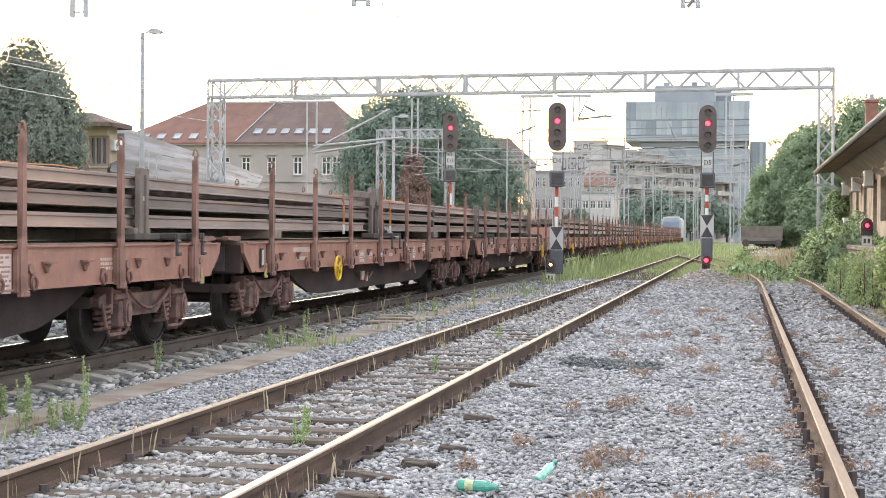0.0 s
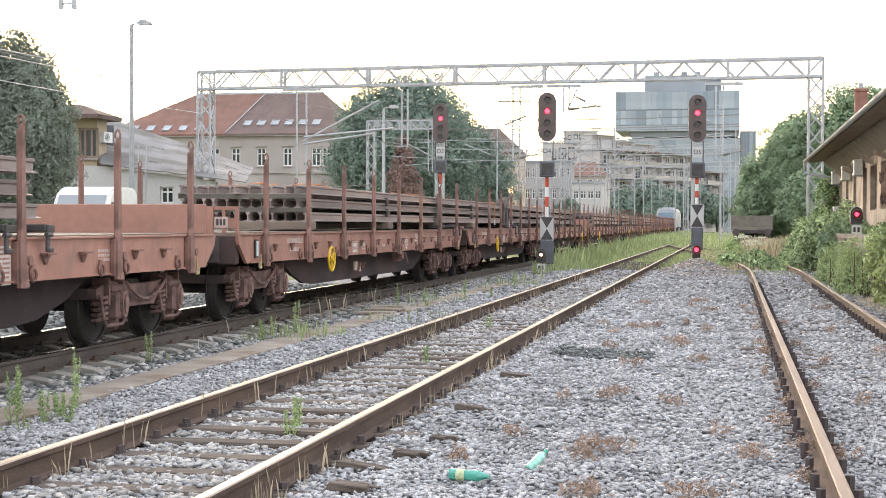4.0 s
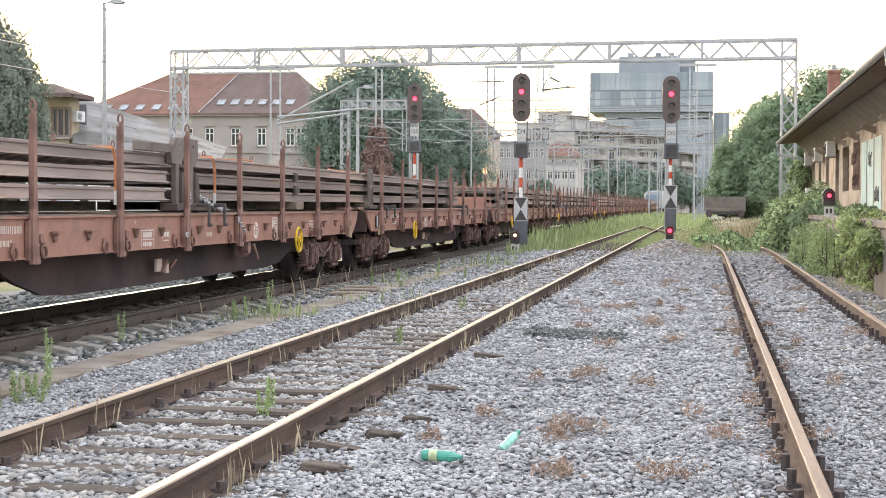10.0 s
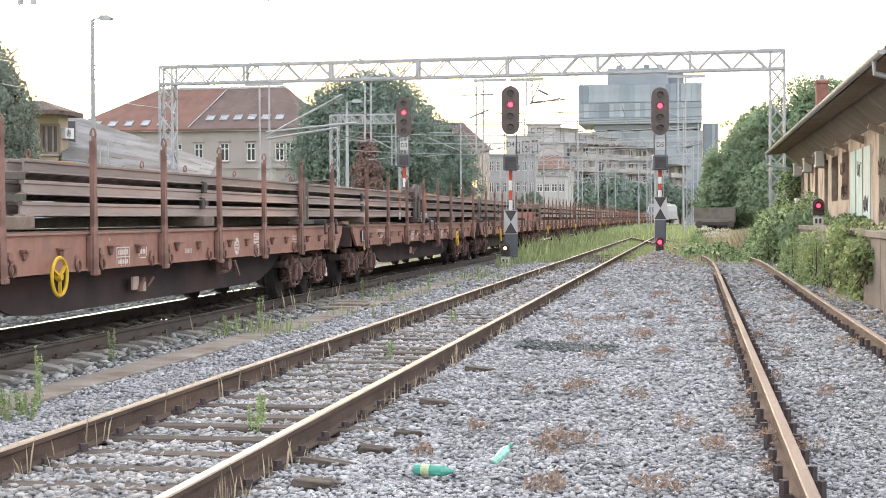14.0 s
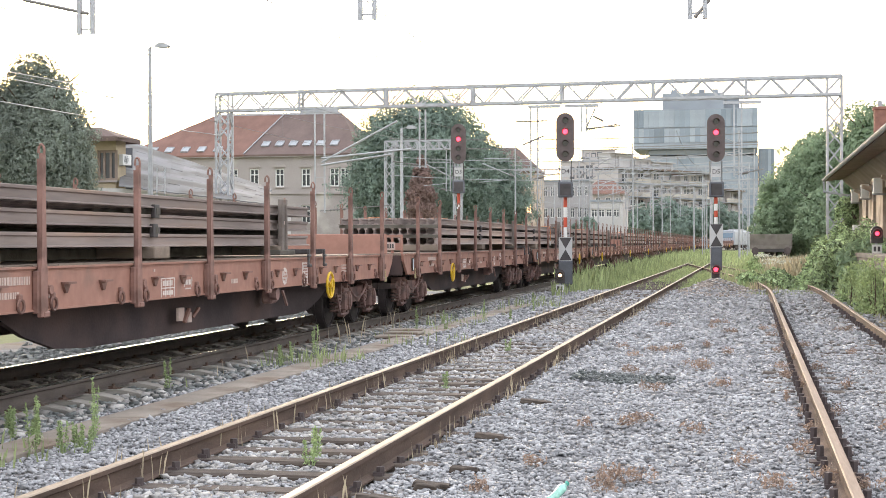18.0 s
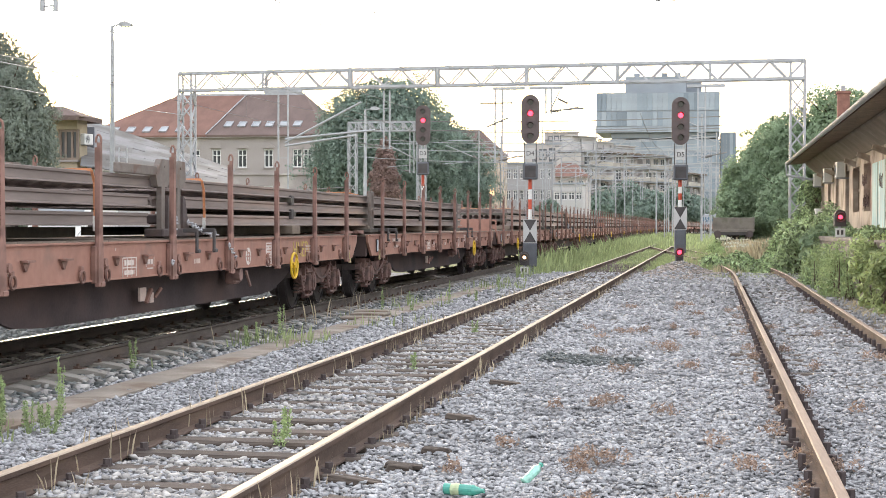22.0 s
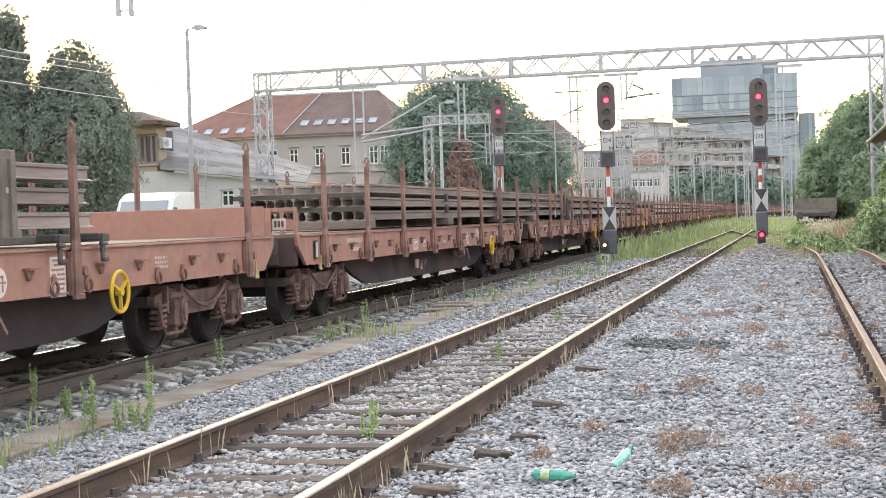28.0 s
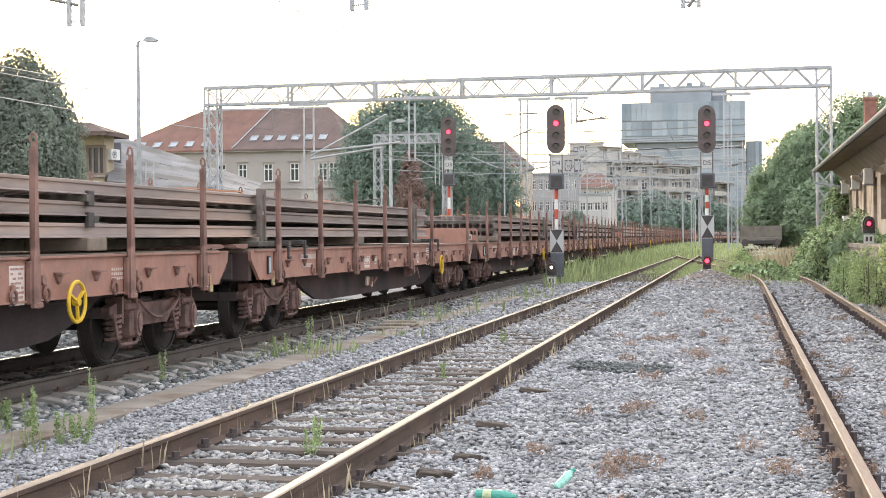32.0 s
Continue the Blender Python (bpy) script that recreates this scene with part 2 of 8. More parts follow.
M = dict(
    stone=mat("ballast_stone", (0.405, 0.403, 0.412), 0.9, var=0.25, scale=3, bump=0.5, bscale=70, island=0.27),
    stone_pale=mat("pale_stone", (0.42, 0.40, 0.38), 0.9, var=0.25, scale=3, bump=0.4, bscale=70, island=0.3),
    stone_dark=mat("grimy_stone", (0.195, 0.205, 0.20), 0.9, var=0.25, scale=3, bump=0.5, bscale=70, island=0.4),
    stone_mid=mat("damp_grey_stone", (0.16, 0.172, 0.168), 0.9, var=0.25, scale=3, bump=0.5, bscale=70, island=0.4),
    stone_brown=mat("brown_stone", (0.38, 0.325, 0.285), 0.9, var=0.25, scale=3, bump=0.5, bscale=70, island=0.4),
    # sheet and stones under the train: the gloom is in their base colour
    bed_shade=mat("shaded_ballast", (0.085, 0.072, 0.064), 0.9, var=0.35, scale=3, bump=1.0, bscale=26, dirt=(0.13, 0.115, 0.10), dirt_at=0.55, dirt_scale=4, rnd=0, dist=0.05),
    stone_shaded=mat("shaded_stone", (0.115, 0.10, 0.092), 0.85, var=0.25, scale=3, bump=0.5, bscale=70, island=0.35),
    bed=mat("ballast_bed", (0.235, 0.23, 0.235), 0.95, var=0.35, scale=0.6, bump=1.0, bscale=26, dirt=(0.20, 0.155, 0.11), dirt_at=0.58, dirt_scale=0.35, rnd=0, dist=0.05),
    earth=mat("earth", (0.15, 0.16, 0.07), 0.95, var=0.4, scale=0.12, bump=0.6, bscale=8, dirt=(0.27, 0.23, 0.13), dirt_at=0.5, dirt_scale=0.07, rnd=0, dist=0.05),
    rail_side=mat("rail_rust", (0.11, 0.072, 0.055), 0.85, var=0.3, scale=9, bump=0.4, bscale=90, dirt=(0.15, 0.098, 0.07), dirt_at=0.55, dirt_scale=5, rnd=0.05, stretch=(1, 0.25, 1)),
    rail_grimy=mat("oily_rail_side", (0.098, 0.078, 0.068), 0.8, var=0.3, scale=9, bump=0.4, bscale=90, dirt=(0.11, 0.078, 0.06), dirt_at=0.58, dirt_scale=5, rnd=0.05, stretch=(1, 0.25, 1)),
    rail_top=mat("rail_head_worn", (0.34, 0.275, 0.215), 0.52, metal=0.4, var=0.2, scale=6, bump=0.06, bscale=80, rnd=0, stretch=(1, 0.06, 1)),
    rail_dull=mat("rail_head_dull", (0.25, 0.18, 0.135), 0.65, metal=0.1, var=0.25, scale=6, bump=0.06, bscale=80, rnd=0, stretch=(1, 0.06, 1)),
    rail_shiny=mat("rail_head_bright", (0.62, 0.60, 0.57), 0.22, metal=1.0, var=0.1, scale=6, bump=0.03, bscale=80, rnd=0, stretch=(1, 0.06, 1)),
    sleeper=mat("sleeper_wood", (0.115, 0.093, 0.079), 0.95, var=0.35, scale=7, bump=0.9, bscale=45, dirt=(0.09, 0.07, 0.055), dirt_at=0.52, dirt_scale=3, rnd=0.2, stretch=(0.15, 1, 1), dist=0.02),
    sleeper_pale=mat("dusty_concrete_sleeper", (0.30, 0.275, 0.245), 0.95, var=0.3, scale=5, bump=0.6, bscale=40, dirt=(0.17, 0.15, 0.13), dirt_at=0.56, dirt_scale=2, rnd=0.2, stretch=(0.3, 1, 1), dist=0.02),
    wagon=mat("wagon_brown_paint", (0.37, 0.192, 0.146), 0.68, var=0.14, scale=1.6, bump=0.05, bscale=9, dirt=(0.25, 0.148, 0.118), dirt_at=0.56, dirt_scale=2.2, rnd=0.06),
    stake=mat("stake_paint", (0.25, 0.138, 0.112), 0.68, var=0.2, scale=3, bump=0.08, bscale=14, dirt=(0.14, 0.075, 0.06), dirt_at=0.55, dirt_scale=4, rnd=0.14),
    # underframe grime, base raised to carry veiling glare over dark parts
    under=mat("glare_lifted_grime", (0.10, 0.078, 0.076), 0.9, var=0.3, scale=3, bump=0.3, bscale=30, dirt=(0.10, 0.066, 0.052), dirt_at=0.58, dirt_scale=3, rnd=0.1),
    # rusty girders and headstocks, base darkened for the shade below the floor
    belly=mat("shaded_rusty_girder", (0.054, 0.039, 0.040), 0.9, var=0.4, scale=1.2, bump=0.3, bscale=30, dirt=(0.080, 0.052, 0.047), dirt_at=0.5, dirt_scale=0.6, rnd=0.1),
    bogie=mat("bogie_rust", (0.235, 0.142, 0.125), 0.8, var=0.3, scale=5, bump=0.2, bscale=30, dirt=(0.11, 0.076, 0.068), dirt_at=0.5, dirt_scale=4, rnd=0.1),
    # wheel base is darkened for the shade behind the side frames
    wheel=mat("wheel_steel", (0.046, 0.037, 0.037), 0.7, metal=0.2, var=0.3, scale=6, bump=0.15, bscale=40, rnd=0.05),
    planks=mat("wagon_planks", (0.22, 0.17, 0.135), 0.9, var=0.3, scale=4, bump=0.5, bscale=40, rnd=0.2, stretch=(1, 0.2, 1)),
    cargo=mat("cargo_rail_rust", (0.29, 0.235, 0.215), 0.7, var=0.3, scale=2.5, bump=0.1, bscale=24, dirt=(0.40, 0.28, 0.215), dirt_at=0.54, dirt_scale=2.2, rnd=0.3, stretch=(1, 0.10, 1)),
    timber=mat("spacer_timber", (0.11, 0.10, 0.085), 0.9, var=0.3, scale=5, bump=0.5, bscale=40, rnd=0.25, stretch=(0.2, 1, 1)),
    post=mat("grey_load_post", (0.18, 0.152, 0.135), 0.8, var=0.25, scale=3, bump=0.3, bscale=40, dirt=(0.14, 0.09, 0.07), dirt_at=0.56, dirt_scale=4, rnd=0.1),
    old_boards=mat("weathered_grey_boards", (0.20, 0.175, 0.15), 0.9, var=0.25, scale=2, bump=0.4, bscale=30, dirt=(0.14, 0.13, 0.10), dirt_at=0.55, dirt_scale=2, rnd=0.1),
    orange=mat("orange_strap", (0.60, 0.25, 0.12), 0.7, var=0.15, scale=6, bump=0.1, rnd=0.1),
    yellow=mat("yellow_enamel", (0.72, 0.46, 0.03), 0.5, var=0.12, scale=8, bump=0.1, dirt=(0.40, 0.26, 0.05), dirt_at=0.66, dirt_scale=9, rnd=0.06),
    straw=mat("chipped_yellow_paint", (0.44, 0.36, 0.20), 0.7, var=0.2, scale=20, bump=0.2, dirt=(0.25, 0.15, 0.10), dirt_at=0.55, dirt_scale=14, rnd=0.1),
    white=mat("white_paint", (0.74, 0.73, 0.70), 0.6, var=0.06, scale=3, bump=0.1, dirt=(0.5, 0.48, 0.44), dirt_at=0.66, dirt_scale=3, rnd=0.03),
    faded=mat("faded_white_paint", (0.54, 0.42, 0.37), 0.7, var=0.15, scale=6, bump=0.1, rnd=0.05),
    mark=mat("white_stencil_paint", (0.64, 0.56, 0.52), 0.7, var=0.12, scale=8, bump=0, dirt=(0.45, 0.33, 0.28), dirt_at=0.6, dirt_scale=10, rnd=0.08),
    plate=mat("dull_white_plate", (0.52, 0.51, 0.50), 0.6, var=0.08, scale=3, bump=0, rnd=0.04),
    bearer=mat("bearer_timber", (0.22, 0.175, 0.14), 0.9, var=0.3, scale=4, bump=0.4, bscale=40, rnd=0.2, stretch=(0.2, 1, 1)),
    platform=mat("platform_concrete", (0.24, 0.205, 0.175), 0.95, var=0.3, scale=0.9, bump=0.6, bscale=20, dirt=(0.15, 0.11, 0.085), dirt_at=0.52, dirt_scale=0.8, rnd=0.12),
    red=mat("red_paint", (0.52, 0.085, 0.045), 0.6, var=0.12, scale=4, bump=0.1, rnd=0.03),
    black=mat("black_paint", (0.070, 0.062, 0.062), 0.6, var=0.3, scale=4, bump=0.1, rnd=0.05),
    # black of the signal heads, lightened to hold lens flare in its colour
    flare_black=mat("flare_lifted_black_paint", (0.115, 0.088, 0.084), 0.6, var=0.2, scale=4, bump=0.1, rnd=0.05),
    grey=mat("grey_cabinet", (0.12, 0.125, 0.14), 0.6, var=0.15, scale=4, bump=0.1, rnd=0.05),
    zinc=mat("galvanised_steel", (0.42, 0.425, 0.445), 0.55, metal=0.4, var=0.15, scale=3, bump=0.1, bscale=30, rnd=0.06),
    wire=mat("dull_wire", (0.24, 0.225, 0.22), 0.6, metal=0.5, var=0.1, scale=1, bump=0, rnd=0.05),
    concrete=mat("old_concrete", (0.30, 0.26, 0.22), 0.93, var=0.3, scale=1.6, bump=0.5, bscale=30, dirt=(0.19, 0.14, 0.105), dirt_at=0.5, dirt_scale=1.2, rnd=0.12),
    red_lamp=plain("red_lamp_lens", (0.9, 0.02, 0.05), 0.2, glow=3.0, glow_color=(1.0, 0.03, 0.06)),
    warm_lamp=plain("white_lamp_lens", (1.0, 0.75, 0.5), 0.2, glow=1.6, glow_color=(1.0, 0.62, 0.36)),
    dark_lens=plain("dark_lens", (0.02, 0.018, 0.018), 0.12),
    glass=plain("dark_window_glass", (0.03, 0.035, 0.042), 0.12, spec=0.4),
    pet=mat("green_bottle", (0.10, 0.46, 0.36), 0.15, var=0.1, scale=20, bump=0.1, rnd=0, spec=0.7),
    pale_pet=mat("pale_mint_plastic", (0.34, 0.66, 0.54), 0.12, var=0.35, scale=30, bump=0.4, bscale=45, rnd=0, spec=0.8),
    label=mat("bottle_label", (0.52, 0.60, 0.36), 0.5, var=0.4, scale=30, bump=0, rnd=0),
)
M["pet"].node_tree.nodes["Principled BSDF"].inputs["Transmission Weight"].default_value = 0.25


# ---------------------------------------------------------------- mesh tools
def box(bm, c, s, rot=None, bevel=0.0):
    """A box with centre c and sizes s, turned by the matrix rot about its centre."""
    m = Matrix.Translation(c) @ (rot or Matrix()) @ Matrix.Diagonal((*s, 1))
    vs = bmesh.ops.create_cube(bm, size=1, matrix=m)["verts"]
    if bevel:
        es = list({e for v in vs for e in v.link_edges})
        bmesh.ops.bevel(bm, geom=es, offset=bevel, segments=1, affect="EDGES")


def bar(bm, a, b, w, d=None):
    """A straight bar of section w by d from a to b."""
    a, b = Vector(a), Vector(b)
    v = b - a
    q = v.to_track_quat("Z", "Y").to_matrix().to_4x4()
    box(bm, (a + b) / 2, (w, d or w, v.length), q)


def tube(bm, a, b, r, r2=None, seg=10, caps=True):
    a, b = Vector(a), Vector(b)
    v = b - a
    q = v.to_track_quat("Z", "Y").to_matrix().to_4x4()
    bmesh.ops.create_cone(bm, cap_ends=caps, segments=seg, radius1=r, radius2=r if r2 is None else r2, depth=v.length,
                          matrix=Matrix.Translation((a + b) / 2) @ q)


def ring(bm, c, R, r, axis=0, seg=20, sides=6, arc=2 * math.pi, start=0.0, flat=1.0):
    """A torus or a bow of one, about the given axis through c."""
    c = Vector(c)
    full = arc > 6.28
    n = seg if full else seg + 1
    loops = []
    for i in range(n):
        a = start + arc * i / seg
        row = []
        for j in range(sides):
            p = 2 * math.pi * j / sides
            rad, off = R + r * math.cos(p), r * math.sin(p) * flat
            u, v = rad * math.cos(a), rad * math.sin(a)
            row.append(bm.verts.new(c + Vector(((off, u, v), (u, off, v), (u, v, off))[axis])))
        loops.append(row)
    for i in range(n if full else n - 1):
        A, B = loops[i], loops[(i + 1) % n]
        for j in range(sides):
            k = (j + 1) % sides
            bm.faces.new((A[j], A[k], B[k], B[j]))


def polytube(bm, pts, r, sides=4):
    """A bent tube along a chain of points."""
    pts = [Vector(p) for p in pts]
    rows = []
    for i, p in enumerate(pts):
        d = (pts[min(i + 1, len(pts) - 1)] - pts[max(i - 1, 0)]).normalized()
        ref = Vector((0, 0, 1)) if abs(d.z) < 0.9 else Vector((1, 0, 0))
        u = d.cross(ref).normalized()
        v = d.cross(u)
        rows.append([bm.verts.new(p + (u * math.cos(a) + v * math.sin(a)) * r) for a in [2 * math.pi * (k + 0.5) / sides for k in range(sides)]])
    for A, B_ in zip(rows, rows[1:]):
        for k in range(sides):
            bm.faces.new((A[k], A[(k + 1) % sides], B_[(k + 1) % sides], B_[k]))
    bm.faces.new(rows[0][::-1])
    bm.faces.new(rows[-1])


def prism(bm, pts, x0, x1, axis=0):
    """A polygon in the plane across the axis, drawn out from x0 to x1."""
    def put(t, u, v):
        return ((t, u, v), (u, t, v), (u, v, t))[axis]
    A = [bm.verts.new(put(x0, *p)) for p in pts]
    B = [bm.verts.new(put(x1, *p)) for p in pts]
    n = len(pts)
    bm.faces.new(A[::-1])
    bm.faces.new(B)
    for i in range(n):
        bm.faces.new((A[i], A[(i + 1) % n], B[(i + 1) % n], B[i]))


def sweep(bm, prof, path, face_mat=None):
    """A profile (across, up) drawn along a path of points that runs mainly in y."""
    rows = []
    for i, p in enumerate(path):
        a, b = Vector(path[max(0, i - 1)]), Vector(path[min(len(path) - 1, i + 1)])
        d = (b - a).normalized()
        side = Vector((d.y, -d.x, 0)).normalized()
        rows.append([bm.verts.new(Vector(p) + side * u + Vector((0, 0, v))) for u, v in prof])
    n = len(prof)
    for A, B in zip(rows, rows[1:]):
        for j in range(n):
            f = bm.faces.new((A[j], B[j], B[(j + 1) % n], A[(j + 1) % n]))
            if face_mat:
                f.material_index = face_mat[j]
    bm.faces.new(rows[0])
    bm.faces.new(rows[-1][::-1])


def finish(bm, name, materials, smooth=False):
    me = bpy.data.meshes.new(name)
    bmesh.ops.recalc_face_normals(bm, faces=bm.faces[:])
    bm.to_mesh(me)
    bm.free()
    for m in materials if isinstance(materials, (list, tuple)) else (materials,):
        me.materials.append(m)
    if smooth:
        me.shade_smooth()
    return me


def part(name, bm, material, parent=None, label="", at=None, smooth=False):
    """Links a bmesh (or a mesh made before) as one object under a thing or under a part."""
    me = bm if isinstance(bm, bpy.types.Mesh) else finish(bm, name, material, smooth)
    ob = new(name, me)
    if parent:
        ob.parent = parent
    if at is not None:
        ob.matrix_basis = at
    if label:
        ob["label"] = label
    return ob


def thing(name, label, category, group="", at=None, kind=""):
    ob = new(name)
    ob.empty_display_size = 0.2
    if at is not None:
        ob.matrix_basis = at
    return tagged(ob, label, category, group, kind)


def made(fn, *a, **k):
    bm = bmesh.new()
    fn(bm, *a, **k)
    return bm


def raw(name, verts, faces, material, smooth=False):
    """A big mesh straight from arrays of equal-sized faces."""
    me = bpy.data.meshes.new(name)
    verts, faces = np.asarray(verts, np.float32), np.asarray(faces, np.int32)
    k = faces.shape[1]
    me.vertices.add(len(verts))
    me.vertices.foreach_set("co", verts.ravel())
    me.loops.add(faces.size)
    me.loops.foreach_set("vertex_index", faces.ravel())
    me.polygons.add(len(faces))
    me.polygons.foreach_set("loop_start", np.arange(0, faces.size, k, dtype=np.int32))
    me.polygons.foreach_set("loop_total", np.full(len(faces), k, np.int32))
    me.update(calc_edges=True)
    me.validate()
    me.materials.append(material)
    if smooth:
        me.shade_smooth()
    return me


def words(name, text, size, material, parent, at, depth=0.004):
    """Letters of the built-in font as a mesh."""
    cu = bpy.data.curves.new(name, "FONT")
    cu.body, cu.size, cu.extrude, cu.align_x, cu.align_y = text, size, depth, "CENTER", "CENTER"
    cu.resolution_u = 3
    tmp = bpy.data.objects.new(name, cu)
    scene.collection.objects.link(tmp)
    me = bpy.data.meshes.new_from_object(tmp.evaluated_get(bpy.context.evaluated_depsgraph_get()))
    bpy.data.objects.remove(tmp)
    me.materials.clear()
    me.materials.append(material)
    ob = new(name, me)
    ob.parent, ob.matrix_basis = parent, at
    return ob


RNG = np.random.default_rng(7)


def leaves(name, centres, size, material, seed=1, up=0.3, facing=None, loose=0.7, fine=False):
    """Small leaves at the given points, folded along the middle or, for far crowns, one triangle each, turned at random or roughly to the clump's outside."""
    r = np.random.default_rng(seed)
    c = np.asarray(centres, float)
    n = len(c)
    if facing is None:
        a = r.normal(size=(n, 3))
        a /= np.linalg.norm(a, axis=1)[:, None]
        b = np.cross(a, r.normal(size=(n, 3)) + (0, 0, up))
        b /= np.linalg.norm(b, axis=1)[:, None] + 1e-9
        k = np.cross(a, b)
    else:
        k = np.asarray(facing) + r.normal(size=(n, 3)) * loose
        k /= np.linalg.norm(k, axis=1)[:, None] + 1e-9
        a = np.cross(k, r.normal(size=(n, 3)))
        a /= np.linalg.norm(a, axis=1)[:, None] + 1e-9
        b = np.cross(k, a)
    s = (size * r.uniform(0.6, 1.35, n))[:, None]
    if fine:
        v = np.stack([c - a * s, c + b * s * 0.8, c + a * s - b * s * 0.35], 1).reshape(-1, 3)
        return raw(name, v, np.arange(n * 3).reshape(n, 3), material)
    v = np.stack([c - a * s, c + b * s * 0.45 + k * s * 0.2, c + a * s, c - b * s * 0.45 + k * s * 0.2], 1).reshape(-1, 3)
    i = np.arange(n)[:, None] * 4
    return raw(name, v, np.concatenate([i + [0, 1, 2], i + [0, 2, 3]]), material)


def lobes(centre, radii, count, points, seed, squash=0.8):
    """Points near the skin of many overlapping lobes, each lobe made of small clumps, and the way each point faces."""
    r = np.random.default_rng(seed)
    centre, radii = np.array(centre, float), np.array(radii, float)
    d = r.normal(size=(count, 3))
    d /= np.linalg.norm(d, axis=1)[:, None]
    lc = centre + d * radii * r.uniform(0.3, 0.86, (count, 1))
    lr = radii.min() * r.uniform(0.2, 0.52, count)
    w = lr ** 1.6 / (lr ** 1.6).sum()
    clumps = count * 34                                    # sprays of leaves on each lobe
    of = r.choice(count, clumps, p=w)
    cd = r.normal(size=(clumps, 3))
    cd /= np.linalg.norm(cd, axis=1)[:, None]
    cc = lc[of] + cd * (lr[of] * r.uniform(0.75, 1.05, clumps))[:, None] * (1, 1, squash)
    cr = lr[of] * r.uniform(0.12, 0.30, clumps)
    which = r.choice(clumps, points, p=cr ** 1.5 / (cr ** 1.5).sum())
    p = r.normal(size=(points, 3))
    p /= np.linalg.norm(p, axis=1)[:, None]
    at = cc[which] + p * (cr[which] * r.uniform(0.2, 1.05, points))[:, None]
    out = (at - centre) / radii
    out /= np.linalg.norm(out, axis=1)[:, None] + 1e-9
    return at, p * 0.3 + cd[which] * 0.6 + out * 0.6


# ---------------------------------------------------------------- the ground and the tracks
GROUND = -0.16                       # top of the ballast; the rail heads are at 0
GAUGE = 1.507                        # from rail to rail, middle to middle


def train_x(y):
    return -7.77 - 0.0085 * y + (0.00123 * (y - 235) ** 2 if y > 235 else 0.0)


def middle_x(y):
    return -3.363 - 0.0021 * y


def right_x(y):
    if y < 45:
        return 1.343
    if y < 64:
        return 1.343 - 0.0024 * (y - 45) ** 2
    return max(middle_x(y), 0.477 - 0.0912 * (y - 64))


def spread(a, b, near, first, grow):
    """Grid lines from a to b that lie close together about near."""
    up, down = [near], [near]
    s = first
    while up[-1] < b:
        up.append(up[-1] + s)
        s *= grow
    s = first
    while down[-1] > a:
        down.append(down[-1] - s)
        s *= grow
    return np.array(sorted(set(down + up)))


def sheet(name, xs, ys, height, material):
    X, Y = np.meshgrid(xs, ys)
    Z = height(X, Y)
    nx, ny = len(xs), len(ys)
    i = (np.arange(ny - 1)[:, None] * nx + np.arange(nx - 1)).ravel()
    return raw(name, np.stack([X, Y, Z], -1).reshape(-1, 3), np.stack([i, i + 1, i + nx + 1, i + nx], 1), material, True)


def wave(X, Y, s, seed):
    r = np.random.default_rng(seed)
    out = 0
    for k in range(6):
        a, f, p = r.uniform(0, 6.28), s * 1.7 ** k, r.uniform(0, 6.28)
        out = out + np.sin((X * math.cos(a) + Y * math.sin(a)) * f + p) / 1.5 ** k
    return out / 2.5


ground = new("ground", sheet("ground", spread(-1600, 1600, -5, 2.0, 1.22), spread(-300, 3200, 60, 2.0, 1.18),
                             lambda X, Y: -0.36 + 0.05 * wave(X, Y, 0.25, 3), M["earth"]))
tagged(ground, "grassy earth and dry weeds round the yard tracks", "ground", kind="structure")


def bed_height(X, Y):
    z = GROUND - 0.035 + 0.018 * wave(X, Y, 1.1, 5) + 0.012 * wave(X, Y, 5.0, 8)
    edge = np.clip((Y - 52) / 14, 0, 1) + np.clip((-12.6 - X) / 1.2, 0, 1)
    z = z - 0.3 * edge
    z = z - 0.055 * np.clip((-6.35 - X) / 0.25, 0, 1)                   # the running line lies a little lower in its stones
    z = z - 0.04 * np.clip(1 - np.abs(X + 6.3) / 0.7, 0, 1)             # a shallow trough beside the running line
    mound = np.exp(-(((X + 1.12) / 0.78) ** 2 + ((Y - 51.6) / 3.8) ** 2))
    d = np.abs(X - (-3.363 - 0.0021 * Y))
    z = z + 0.03 * np.clip((d - 0.86) / 0.12, 0, 1) * np.clip((2.0 - d) / 0.5, 0, 1) * (Y < 50)     # shoulders of the siding
    return z + 0.40 * mound


bed = new("ballast_bed", sheet("ballast_bed", np.arange(-14, 3.06, 0.13), np.concatenate([np.arange(-34, -2, 1.0), np.arange(-2, 34, 0.13), np.arange(34, 70, 0.35)]), bed_height, M["bed"]))
tagged(bed, "pale grey crushed stone ballast with rusty stains", "ballast", kind="structure")

RAIL = [(-0.075, -0.172), (0.075, -0.172), (0.075, -0.160), (0.012, -0.143), (0.009, -0.052), (0.034, -0.038), (0.036, -0.008),
        (0.029, 0.0), (-0.029, 0.0), (-0.036, -0.008), (-0.034, -0.038), (-0.009, -0.052), (-0.012, -0.143), (-0.075, -0.160)]
RAIL_FACES = [0, 0, 0, 0, 0, 0, 1, 1, 1, 0, 0, 0, 0, 0]


LAID = {}                            # where the sleepers of each track lie


